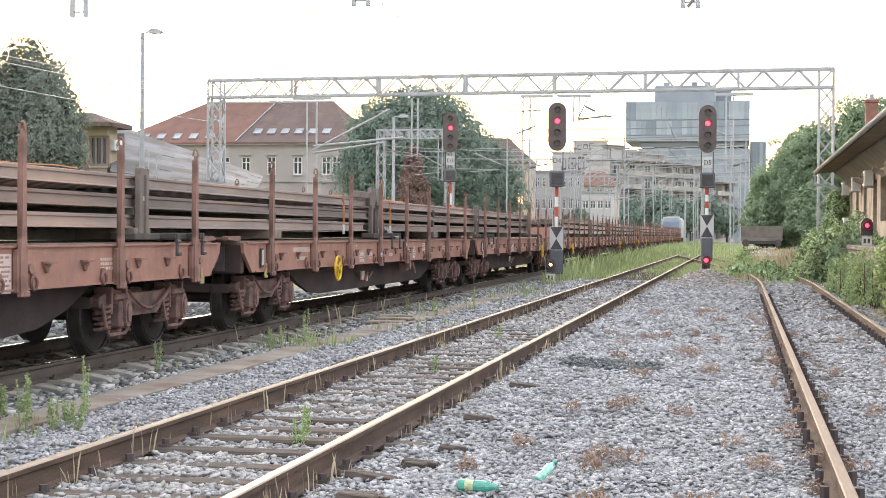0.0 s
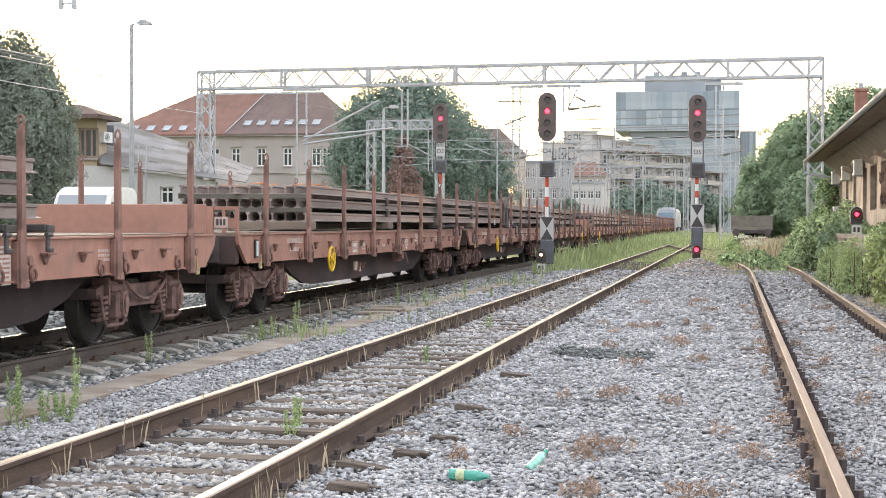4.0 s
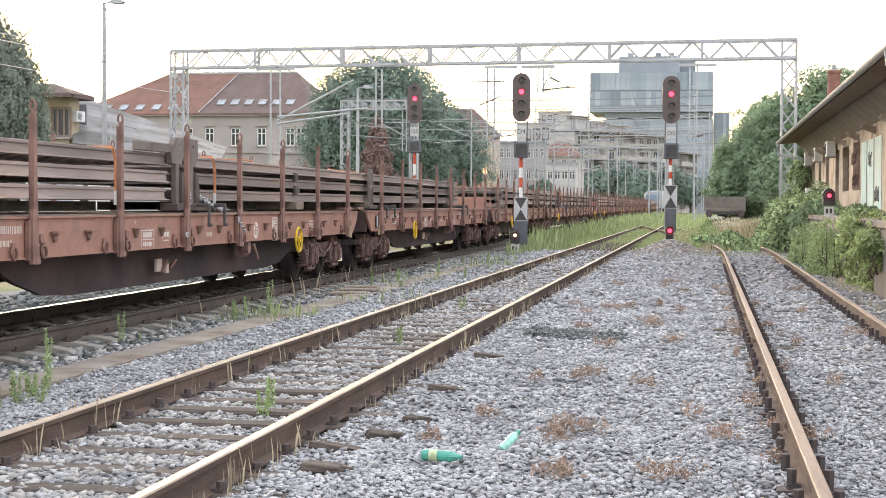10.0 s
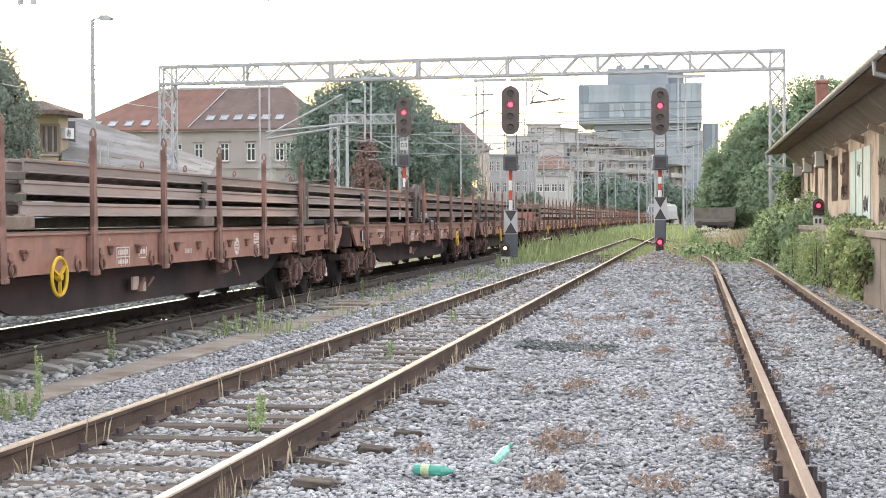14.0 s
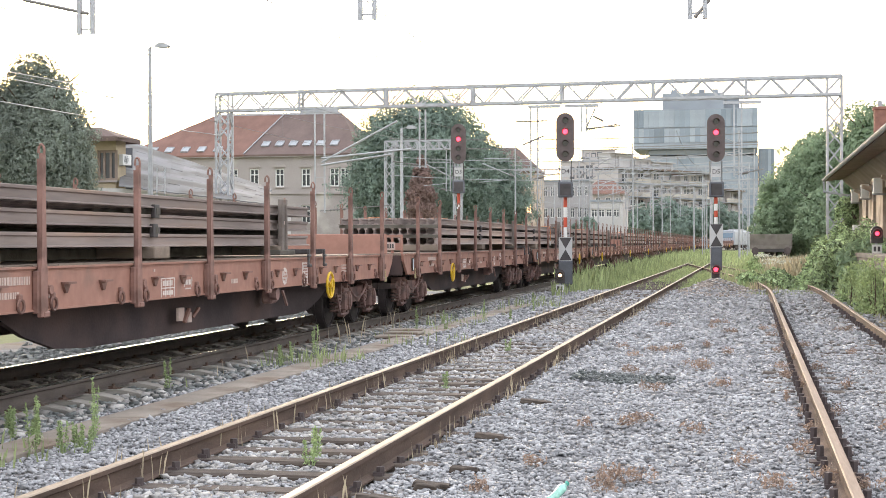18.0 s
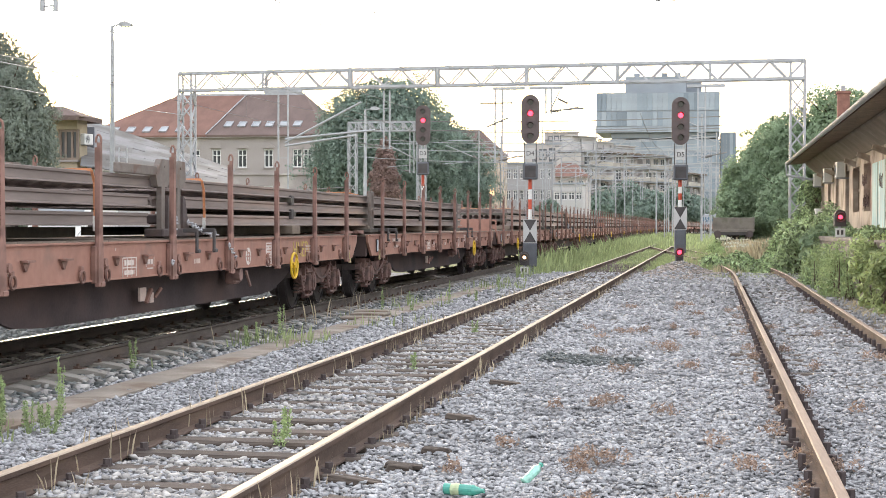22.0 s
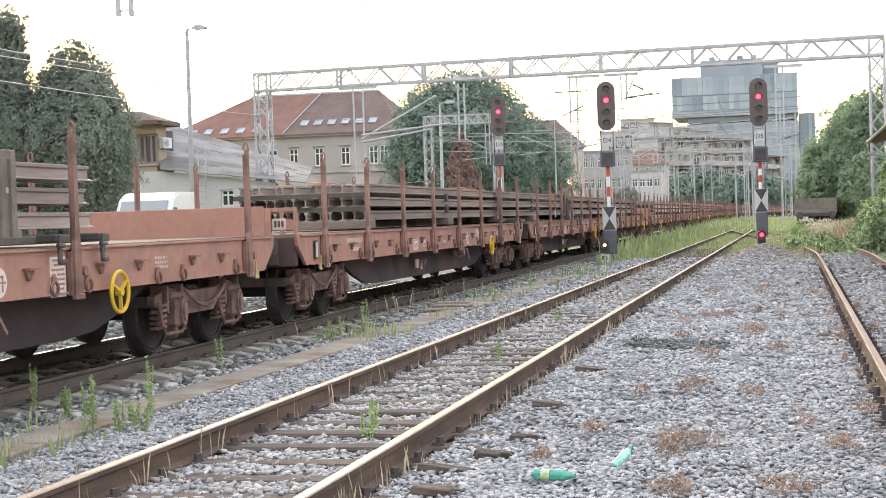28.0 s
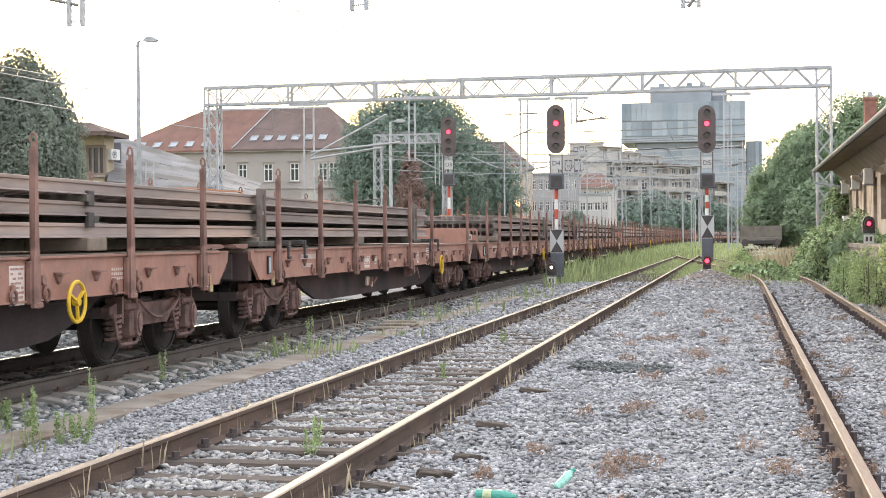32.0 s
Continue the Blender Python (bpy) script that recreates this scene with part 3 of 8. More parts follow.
def track(name, label, line, y0, y1, top, step, pitch, sleeper, sleeper_len, clip_side, rise=0.0, keep=lambda k: True):
    t = thing(name, label, "railway track", kind="structure")
    ys = list(np.arange(y0, y1, step)) + [y1]
    for s in (-0.5, 0.5):
        bm = bmesh.new()
        sweep(bm, RAIL, [(line(y) + s * GAUGE, y, 0.0) for y in ys], RAIL_FACES)
        part("rail", bm, [M["rail_grimy"] if name == "track_main" else M["rail_side"], top], t)
    if sleeper:
        b = bmesh.new()
        if name == "track_main":                            # concrete: broad sloping ends, a lower middle
            cuts = [(-1.28, 0.085, -0.03), (-1.16, 0.115, 0.035), (-0.95, 0.12, 0.075), (-0.58, 0.115, 0.075), (-0.32, 0.09, 0.02), (0.32, 0.09, 0.02), (0.58, 0.115, 0.075), (0.95, 0.12, 0.075), (1.16, 0.115, 0.035), (1.28, 0.085, -0.03)]
            rows = [[b.verts.new((x, -w * 1.2, -0.1)), b.verts.new((x, -w, z)), b.verts.new((x, w, z)), b.verts.new((x, w * 1.2, -0.1))] for x, w, z in cuts]
            for A, C in zip(rows, rows[1:]):
                for k in range(4):
                    b.faces.new((A[k], A[(k + 1) % 4], C[(k + 1) % 4], C[k]))
            b.faces.new(rows[0])
            b.faces.new(rows[-1][::-1])
        else:
            box(b, (0, 0, 0), (sleeper_len, 0.225, 0.16), bevel=0.02)
        for v in b.verts:
            v.co += Vector((0.02 * noise.noise(v.co * 3.1), 0.02 * noise.noise(v.co * 2.3 + Vector((5, 0, 0))), 0))
        me = finish(b, "sleeper", M["sleeper_pale"] if name == "track_main" else M["sleeper"])
        c = bmesh.new()
        tall = name != "track_main"
        box(c, (0, 0, 0.0), (0.36, 0.16, 0.03))
        for sx in (-0.1, 0.1):
            tube(c, (sx, 0.0, 0.0), (sx, 0.0, (0.125 if name == "track_right" else 0.085) if tall else 0.06), 0.030 if tall else 0.018, seg=6)
            box(c, (sx * 0.85, 0, 0.03 if tall else 0.02), (0.07, 0.075, 0.035) if tall else (0.06, 0.07, 0.02))
        ce = finish(c, "rail_clip", M["under"] if tall else M["rail_side"])
        r = random.Random(len(name))
        y, k = y0 + 0.3, 0
        LAID[name] = []
        while y < y1 - 0.3:
            x = line(y)
            h = math.atan2(line(y + 0.5) - line(y - 0.5), 1.0)
            LAID[name].append(y)
            if keep(k):
                part("sleeper", me, None, t, at=Matrix.Translation((x + r.uniform(-0.05, 0.05), y, -0.262 + rise + r.uniform(-0.012, 0.008) + (0.034 if name == "track_right" and 16 < y < 46 else 0))) @ Matrix.Rotation(-h + r.uniform(-0.02, 0.02), 4, "Z"))
            if y < 40:
                for s in (-0.5, 0.5):
                    part("rail_clip", ce, None, t, at=Matrix.Translation((x + s * GAUGE, y + r.uniform(-0.03, 0.03), -0.176 - (r.uniform(0.0, 0.03) if tall else 0))) @ Matrix.Rotation(r.uniform(-0.12, 0.12), 4, "Z"))
            y += pitch * r.uniform(0.96, 1.04)
            k += 1
    return t


track("track_main", "running line with pale concrete sleepers and polished rails", train_x, -30, 420, M["rail_shiny"], 6, 0.62, True, 2.6, 1, rise=0.022, keep=lambda k: k < 190)
track("track_middle", "siding with golden worn rails on weathered wooden sleepers", middle_x, -6, 150, M["rail_top"], 6, 0.64, True, 2.36, 1, rise=0.020, keep=lambda k: k < 110)
track("track_right", "rusty siding sunk in ballast and overgrown at its far end", right_x, -6, 112, M["rail_dull"], 3, 0.62, True, 2.4, 1, rise=-0.028, keep=lambda k: k < 110)

# ballast sheet between the running rails, its colour darkened for the train's shade
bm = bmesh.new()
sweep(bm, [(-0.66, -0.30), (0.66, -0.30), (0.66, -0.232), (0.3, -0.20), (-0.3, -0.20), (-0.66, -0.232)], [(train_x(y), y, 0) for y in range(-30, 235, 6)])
bed_shade = part("oily_bed", bm, M["bed_shade"])
tagged(bed_shade, "ballast between the running rails, coloured dark for the train's shade", "ballast", kind="structure")

# the flat concrete lids of a cable duct beside the running line
duct = thing("cable_duct", "weathered beige concrete cable duct lids in a row", "cable duct", kind="structure")
rd = random.Random(4)
lid = bmesh.new()
box(lid, (0, 0, 0), (0.44, 2.996, 0.07), bevel=0.006)
lid_me = finish(lid, "duct_lid", M["concrete"])
y = 3.0
while y < 40:
    part("duct_lid", lid_me, None, duct, at=pose(-5.73 - 0.004 * (y - 12), y, -0.188, 0, rd.uniform(-0.5, 0.5), 0.23))
    y += 3.0
hatch = thing("duct_cover", "pale concrete cable pit covers stacked by the line", "concrete slab")
for i, (dx, dy, dz, rz) in enumerate(((0, 0, 0, 4), (0.06, 0.55, 0.03, -3), (-0.03, 1.1, 0.05, 8))):
    b = bmesh.new()
    box(b, (0, 0, 0), (0.62, 0.46, 0.05), bevel=0.015)
    part("slab", b, M["concrete"], hatch, at=pose(-6.05 + dx, 26.0 + dy, -0.155 + dz, 0, 0, rz))


# ---------------------------------------------------------------- the goods train
WAGON = 19.6                         # from coupling to coupling
FIRST = 19.45                        # the coupling in front of wagon 0 at the start
RUN = [(0, 0.0), (2, 10.0), (6, 29.6), (7, 34.52), (8, 39.65), (10, 49.65), (12, 59.1), (16, 78.45), (18, 88.0), (20, 97.6), (28, 137.1), (30, 147.0), (32, 157.0)]


def run(t):
    for (a, p), (b, q) in zip(RUN, RUN[1:]):
        if t <= b:
            return p + (q - p) * (t - a) / (b - a)
    return RUN[-1][1]


def on_line(s, half):
    """The pose of a vehicle with its middle at s and its pivots half metres before and behind."""
    a, b = (train_x(s - half), s - half), (train_x(s + half), s + half)
    return Matrix.Translation(((a[0] + b[0]) / 2, s, 0)) @ Matrix.Rotation(-math.atan2(b[0] - a[0], b[1] - a[1]), 4, "Z")


STAKES = [-8.19 + 2.34 * i for i in range(8)]


def wheelset_mesh():
    bm = bmesh.new()
    tube(bm, (-1.0, 0, 0), (1.0, 0, 0), 0.075, seg=10)
    for s in (-1, 1):
        tube(bm, (s * 0.70, 0, 0), (s * 0.715, 0, 0), 0.49, seg=28)
        tube(bm, (s * 0.715, 0, 0), (s * 0.825, 0, 0), 0.46, 0.452, seg=28)
        tube(bm, (s * 0.825, 0, 0), (s * 0.835, 0, 0), 0.40, 0.39, seg=28)
        tube(bm, (s * 0.83, 0, 0), (s * 0.90, 0, 0), 0.14, seg=14)
        ring(bm, (s * 0.833, 0, 0), 0.425, 0.018, 0, 28, 5)
        for k in range(3):
            a = k * 2.094
            tube(bm, (s * 0.83, 0.25 * math.cos(a), 0.25 * math.sin(a)), (s * 0.845, 0.25 * math.cos(a), 0.25 * math.sin(a)), 0.035, seg=8)
    return finish(bm, "wheelset", M["wheel"])


def bogie_meshes():
    out = {}
    for s in (-1, 1):
        bm = bmesh.new()
        side = [(-1.35, 0.66), (-1.35, 0.56), (-1.05, 0.50), (-0.62, 0.56), (-0.40, 0.42), (0.40, 0.42), (0.62, 0.56), (1.05, 0.50), (1.35, 0.56),
                (1.35, 0.66), (0.95, 0.74), (0.45, 0.68), (-0.45, 0.68), (-0.95, 0.74)]
        prism(bm, side, s * 0.96, s * 1.06)
        for y in (-0.90, 0.90):
            box(bm, (s * 1.02, y - 0.21, 0.62), (0.20, 0.05, 0.30))
            box(bm, (s * 1.02, y + 0.21, 0.62), (0.20, 0.05, 0.30))
        out["side_frame", s] = finish(bm, "side_frame", M["bogie"])
        bm = bmesh.new()                                    # bowed brake rod and its hangers
        bow = [(k / 6) - 1 for k in range(13)]
        polytube(bm, [(s * 1.04, -0.64, 0.74)] + [(s * 1.13, a * 0.62, 0.50 + 0.20 * a * a) for a in bow] + [(s * 1.04, 0.64, 0.74)], 0.022, 6)
        out["brake_rod", s] = finish(bm, "brake_rod", M["bogie"])
        bm = bmesh.new()                                    # bent guard loop under an axle box
        polytube(bm, [(s * 1.10, -0.44, 0.60), (s * 1.14, -0.42, 0.34), (s * 1.14, -0.36, 0.25), (s * 1.14, 0.10, 0.245), (s * 1.14, 0.16, 0.29)], 0.020, 6)
        out["guard_loop", s] = finish(bm, "guard_loop", M["bogie"])
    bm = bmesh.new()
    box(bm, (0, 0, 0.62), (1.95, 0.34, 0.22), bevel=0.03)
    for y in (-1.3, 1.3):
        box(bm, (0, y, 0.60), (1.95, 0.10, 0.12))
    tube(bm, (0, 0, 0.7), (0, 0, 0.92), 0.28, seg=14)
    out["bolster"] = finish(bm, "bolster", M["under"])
    bm = bmesh.new()                                        # axle box with cover
    box(bm, (0.02, 0, 0.0), (0.22, 0.26, 0.30), bevel=0.03)
    prism(bm, [(0.085 * math.cos(a), 0.16 * math.sin(a) + 0.02) for a in np.linspace(0, 2 * math.pi, 17)[:-1]], 0.12, 0.165)
    prism(bm, [(0.055 * math.cos(a), 0.11 * math.sin(a) + 0.02) for a in np.linspace(0, 2 * math.pi, 13)[:-1]], 0.165, 0.185)
    box(bm, (0.0, 0, 0.19), (0.18, 0.34, 0.08), bevel=0.02)
    box(bm, (0.0, 0, -0.20), (0.14, 0.10, 0.14), bevel=0.02)
    out["axle_box"] = finish(bm, "axle_box", M["bogie"])
    bm = bmesh.new()                                        # coil spring
    polytube(bm, [(0.085 * math.cos(k * 0.8), 0.085 * math.sin(k * 0.8), -0.15 + 0.3 * k / 40) for k in range(41)], 0.021, 4)
    out["spring"] = finish(bm, "spring", M["bogie"])
    return out


WHEELSET, BOGIE = wheelset_mesh(), bogie_meshes()


def stake_mesh(s):
    """A steel stake with its pocket foot, a bend and a hook-shaped head; s: the side it stands on."""
    bm = bmesh.new()
    prism(bm, [(-0.070, 0.78), (0.070, 0.78), (0.070, 1.20), (0.050, 1.32), (0.040, 1.70), (0.032, 2.30), (-0.032, 2.30),
               (-0.040, 1.70), (-0.050, 1.32), (-0.070, 1.20)], s * 1.397, s * 1.432)
    box(bm, (s * 1.384, 0, 1.70), (0.03, 0.045, 1.1))
    polytube(bm, [(s * 1.405 + 0.030 * math.cos(a), 0, 2.32 + 0.065 * math.sin(a)) for a in np.linspace(-0.6, math.pi + 0.3, 9)], 0.013, 5)
    box(bm, (s * 1.378, 0, 1.01), (0.066, 0.17, 0.40), bevel=0.012)
    box(bm, (s * 1.40, 0.05, 0.80), (0.08, 0.13, 0.06), bevel=0.012)
    tube(bm, (s * 1.36, 0.14, 1.03), (s * 1.44, 0.14, 1.03), 0.045, seg=10)
    return finish(bm, "stake", M["stake"])


def wagon_master(kind):
    """A four-axle flat wagon. kind: 0 handbrake wheel near the rear, 1 near the front, 2 near the front with a raised end board there, 3 like 0 with a raised board behind."""
    w = thing("flat_wagon", "brown four-axle flat wagon with steel stakes, carrying old rails", "freight wagon", "wagons of the goods train")
    # side sills and frame
    for s in (-1, 1):
        bm = bmesh.new()
        prism(bm, [(-9.33, 1.24), (-9.28, 1.10), (-8.92, 0.83), (8.92, 0.83), (9.28, 1.10), (9.33, 1.24)], s * 1.30, s * 1.345)
        box(bm, (s * 1.345, 0, 1.237), (0.06, 18.4, 0.020))
        box(bm, (s * 1.345, 0, 0.838), (0.045, 17.6, 0.018))
        part("side_sill", bm, M["wagon"], w)
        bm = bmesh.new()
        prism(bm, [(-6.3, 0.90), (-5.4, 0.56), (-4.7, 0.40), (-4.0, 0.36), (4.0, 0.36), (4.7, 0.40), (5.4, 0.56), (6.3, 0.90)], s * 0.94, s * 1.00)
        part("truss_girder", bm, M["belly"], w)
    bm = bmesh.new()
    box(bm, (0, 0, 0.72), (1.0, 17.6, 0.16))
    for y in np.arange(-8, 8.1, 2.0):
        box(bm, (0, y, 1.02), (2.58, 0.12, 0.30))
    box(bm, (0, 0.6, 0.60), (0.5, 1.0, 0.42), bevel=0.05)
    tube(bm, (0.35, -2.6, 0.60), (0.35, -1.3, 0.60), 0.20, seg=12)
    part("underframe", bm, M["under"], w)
    bm = bmesh.new()                                        # brake valve with its lever
    box(bm, (1.18, 0, 0.70), (0.16, 0.30, 0.20), bevel=0.03)
    tube(bm, (1.24, -0.12, 0.74), (1.34, -0.12, 0.74), 0.09, seg=12)
    bar(bm, (1.34, 0.10, 0.78), (1.36, 0.26, 0.56), 0.03)
    part("brake_valve", bm, M["bogie"], w, at=pose(0, 2.0, 0))
    # floor
    bm = bmesh.new()
    box(bm, (0, 0, 0), (2.52, 0.565, 0.045))
    pl = finish(bm, "floor_plank", M["planks"])
    for i in range(32):
        part("floor_plank", pl, None, w, at=pose(0, -8.91 + 0.575 * i, 1.238))
    # ends
    for s in (-1, 1):
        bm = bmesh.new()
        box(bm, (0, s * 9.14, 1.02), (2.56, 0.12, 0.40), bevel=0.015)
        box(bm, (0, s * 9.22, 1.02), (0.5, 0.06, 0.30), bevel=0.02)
        # the dark gap between wagons is put into this colour
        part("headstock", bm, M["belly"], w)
        for x in (-0.875, 0.875):
            bm = bmesh.new()
            box(bm, (x, s * 9.22, 1.02), (0.34, 0.05, 0.34))
            tube(bm, (x, s * 9.22, 1.02), (x, s * 9.55, 1.02), 0.10, seg=12)
            tube(bm, (x, s * 9.5, 1.02), (x, s * 9.72, 1.02), 0.075, seg=12)
            tube(bm, (x, s * 9.72, 1.02), (x, s * 9.765, 1.02), 0.23, 0.22, seg=18)
            part("buffer", bm, M["under"], w)
        bm = bmesh.new()
        box(bm, (0, s * 9.42, 1.0), (0.07, 0.40, 0.12))
        ring(bm, (0, s * 9.64, 0.98), 0.10, 0.035, 0, 12, 6)
        part("coupling", bm, M["under"], w)
        bm = bmesh.new()
        polytube(bm, [(0.3, s * 9.2, 0.92), (0.3, s * 9.42, 0.74), (0.28, s * 9.6, 0.60), (0.12, s * 9.78, 0.62)], 0.03, 6)
        part("brake_hose", bm, M["black"], w)
        for x in (-1, 1):
            bm = bmesh.new()
            box(bm, (x * 1.40, s * 8.44, 0.86), (0.02, 0.032, 0.18), bevel=0.006)
            box(bm, (x * 1.40, s * 8.46, 0.765), (0.03, 0.11, 0.04), bevel=0.01)
            box(bm, (x * 1.40, s * 8.505, 0.80), (0.025, 0.03, 0.07), bevel=0.006)
            part("tow_hook", bm, M["straw"], w, "chipped yellow tow hook")
        raised = kind == 2 and s == 1 or kind == 3 and s == -1
        bm = bmesh.new()
        if raised:
            if s == 1:
                box(bm, (0, 9.13, 1.435), (2.56, 0.05, 0.39), bevel=0.008)
            else:                                            # with two rows of slots at its outer ends
                box(bm, (0, -9.13, 1.39), (1.76, 0.05, 0.46))
                for z in (1.185, 1.39, 1.595):
                    for x in (-1.08, 1.08):
                        box(bm, (x, -9.13, z), (0.40, 0.05, 0.05 if z != 1.39 else 0.14))
                for x in (-1.27, -1.08, 1.08, 1.27):
                    box(bm, (x, -9.128, 1.39), (0.045, 0.055, 0.46))
            board = part("end_board", bm, M["wagon"], w, "raised brown steel end board")
            for x in (-0.9, -0.3, 0.3, 0.9):
                bm = bmesh.new()
                box(bm, (x, s * 9.175, 1.42), (0.08, 0.04, 0.40))
                part("stiffener", bm, M["wagon"], board)
        else:
            box(bm, (0, s * 9.32, 1.285), (2.42, 0.46, 0.03), Matrix.Rotation(s * 0.06, 4, "X"))
            for x in (-1.15, -0.4, 0.4, 1.15):
                box(bm, (x, s * 9.24, 1.30), (0.06, 0.62, 0.06))
            part("end_flap", bm, M["stake"], w, "lowered steel end flap")
    if kind == 3:
        bm = bmesh.new()
        box(bm, (1.05, -9.162, 1.40), (0.19, 0.012, 0.15))
        plate = part("plate", bm, M["faded"], w, "small white plate with dark signs")
        bm = bmesh.new()
        for k in range(3):
            box(bm, (1.0 + 0.05 * k, -9.171, 1.40), (0.03, 0.008, 0.085))
        part("sign_bar", bm, M["black"], plate)
    # stakes, rope hooks, lashing rings
    for s in (-1, 1):
        st = stake_mesh(s)
        for y in STAKES:
            part("stake", st, None, w, at=pose(0, y, 0))
    hk = bmesh.new()
    prism(hk, [(-0.09, 0.04), (0.10, 0.04), (0.10, 0.03), (0.02, -0.07), (-0.01, -0.07)], 1.345, 1.372)
    prism(hk, [(-0.09, 0.04), (0.10, 0.04), (0.10, 0.02), (-0.09, 0.02)], 1.372, 1.43)
    hk = finish(hk, "rope_hook", M["stake"])
    rg = bmesh.new()
    ring(rg, (1.375, 0, -0.06), 0.062, 0.016, 0, 14, 5)
    box(rg, (1.36, 0, 0.02), (0.05, 0.06, 0.06), bevel=0.01)
    rg = finish(rg, "lashing_ring", M["stake"])
    for i in range(7):
        mid = (STAKES[i] + STAKES[i + 1]) / 2
        for dy in (-0.55, 0.35):
            part("rope_hook", hk, None, w, at=pose(0, mid + dy, 1.05))
        for dy in (-0.85, 0.80):
            part("lashing_ring", rg, None, w, at=pose(0, mid + dy, 0.95))
    # handbrake wheel
    y = -4.6 if kind in (0, 3) else 4.32
    bm = bmesh.new()
    ring(bm, (0, 0, 0), 0.195, 0.020, 0, 28, 6)
    for k in range(3):
        a = 0.6 + 2.094 * k
        bar(bm, (0, 0, 0), (0, 0.19 * math.cos(a), 0.19 * math.sin(a)), 0.03, 0.022)
    tube(bm, (-0.04, 0, 0), (0.03, 0, 0), 0.04, seg=10)
    hw = part("handwheel", bm, M["yellow"], w, "yellow handbrake wheel", at=pose(1.46, y, 0.80))
    bm = bmesh.new()
    tube(bm, (-0.9, 0, 0), (-0.02, 0, 0), 0.022, seg=8)
    part("spindle", bm, M["under"], hw)
    # painted marks
    rm = random.Random(kind + 3)

    def marks(bm, y, z, w_, lines, h):
        for j in range(lines):
            x = 0.0
            while x < w_:
                k = rm.uniform(0.02, 0.05)
                box(bm, (1.3475, y + x + k / 2, z - j * h * 1.6), (0.005, k, h))
                x += k + 0.018
    for y0, z0, w_, n, h in ((-6.9, 1.12, 0.9, 1, 0.075), (-6.75, 0.99, 0.55, 1, 0.06), (-0.20, 0.97, 0.24, 1, 0.06), (5.45, 1.09, 0.34, 3, 0.03), (1.42, 1.08, 0.07, 1, 0.10), (1.44, 0.93, 0.05, 1, 0.05), (-2.9, 1.16, 0.04, 1, 0.03)):
        bm = bmesh.new()
        marks(bm, y0, z0, w_, n, h)
        part("painted_marking", bm, M["faded"], w, "white painted signs")
    bm = bmesh.new()                                        # a gridded table, a round emblem, an outlined plate and a boxed code
    box(bm, (1.3465, 3.26, 0.99), (0.006, 0.30, 0.36))
    table = part("data_panel", bm, M["mark"], w, "white painted data table")
    bm = bmesh.new()
    for j in range(8):
        x = -0.125
        while x < 0.11:
            k = rm.uniform(0.012, 0.045)
            if rm.random() < 0.8:
                box(bm, (1.3505, 3.26 + x + k / 2, 1.14 - 0.043 * j), (0.003, k, 0.020))
            x += k + 0.010
    part("table_entries", bm, M["wagon"], table)
    bm = bmesh.new()
    tube(bm, (1.343, 2.2, 0.985), (1.349, 2.2, 0.985), 0.125, seg=24)
    emblem = part("round_emblem", bm, M["mark"], w, "round white emblem")
    bm = bmesh.new()
    box(bm, (1.3505, 2.2, 0.985), (0.003, 0.20, 0.018))
    for dy, dz, ly, lz in ((-0.05, 0.045, 0.02, 0.07), (0.03, 0.05, 0.07, 0.02), (0.05, 0.03, 0.02, 0.05), (-0.04, -0.05, 0.07, 0.02), (-0.05, -0.035, 0.02, 0.05), (0.05, -0.045, 0.02, 0.07)):
        box(bm, (1.3505, 2.2 + dy, 0.985 + dz), (0.003, ly, lz))
    part("emblem_strokes", bm, M["wagon"], emblem)
    bm = bmesh.new()
    for dy, dz, ly, lz in ((0, 0.075, 0.20, 0.014), (0, -0.075, 0.20, 0.014), (-0.13, 0, 0.014, 0.11), (0.13, 0, 0.014, 0.11), (-0.05, 0, 0.07, 0.06), (0.05, 0, 0.07, 0.06)):
        box(bm, (1.3465, -1.8 + dy, 1.0 + dz), (0.006, ly, lz))
    part("outlined_plate", bm, M["mark"], w, "outlined white sign")
    bm = bmesh.new()
    for dz in (-0.11, 0, 0.11):
        box(bm, (1.3465, -2.46, 0.95 + dz), (0.006, 0.42, 0.012))
    for dy in (-0.21, -0.07, 0.07, 0.21):
        box(bm, (1.3465, -2.46 + dy, 0.95), (0.006, 0.012, 0.22))
    marks(bm, -2.62, 1.005, 0.3, 1, 0.06)
    marks(bm, -2.62, 0.895, 0.3, 1, 0.05)
    part("code_box", bm, M["mark"], w, "boxed white painted code")
    bm = bmesh.new()                                        # brake change-over lever
    box(bm, (1.12, -1.45, 0.60), (0.03, 0.20, 0.16))
    lv = part("brake_plate", bm, M["faded"], w, "pale brake change-over plate")
    bm = bmesh.new()
    box(bm, (1.13, -1.18, 0.55), (0.03, 0.12, 0.12))
    part("brake_plate", bm, M["faded"], w, "small pale brake plate")
    bm = bmesh.new()
    bar(bm, (1.15, -1.40, 0.50), (1.17, -1.28, 0.66), 0.04)
    part("lever", bm, M["stake"], lv, "faded red lever")
    bm = bmesh.new()
    bar(bm, (1.15, -1.10, 0.55), (1.19, -0.98, 0.66), 0.03)
    part("lever", bm, M["stake"], lv, "faded red lever")
    words("class_mark", "Rs-z", 0.12, M["faded"], w, Matrix.Translation((1.349, -5.65, 0.985)) @ Euler((radians(90), 0, radians(90))).to_matrix().to_4x4(), 0.002)
    bm = bmesh.new()
    box(bm, (1.37, -8.55, 1.03), (0.02, 0.12, 0.26), bevel=0.006)
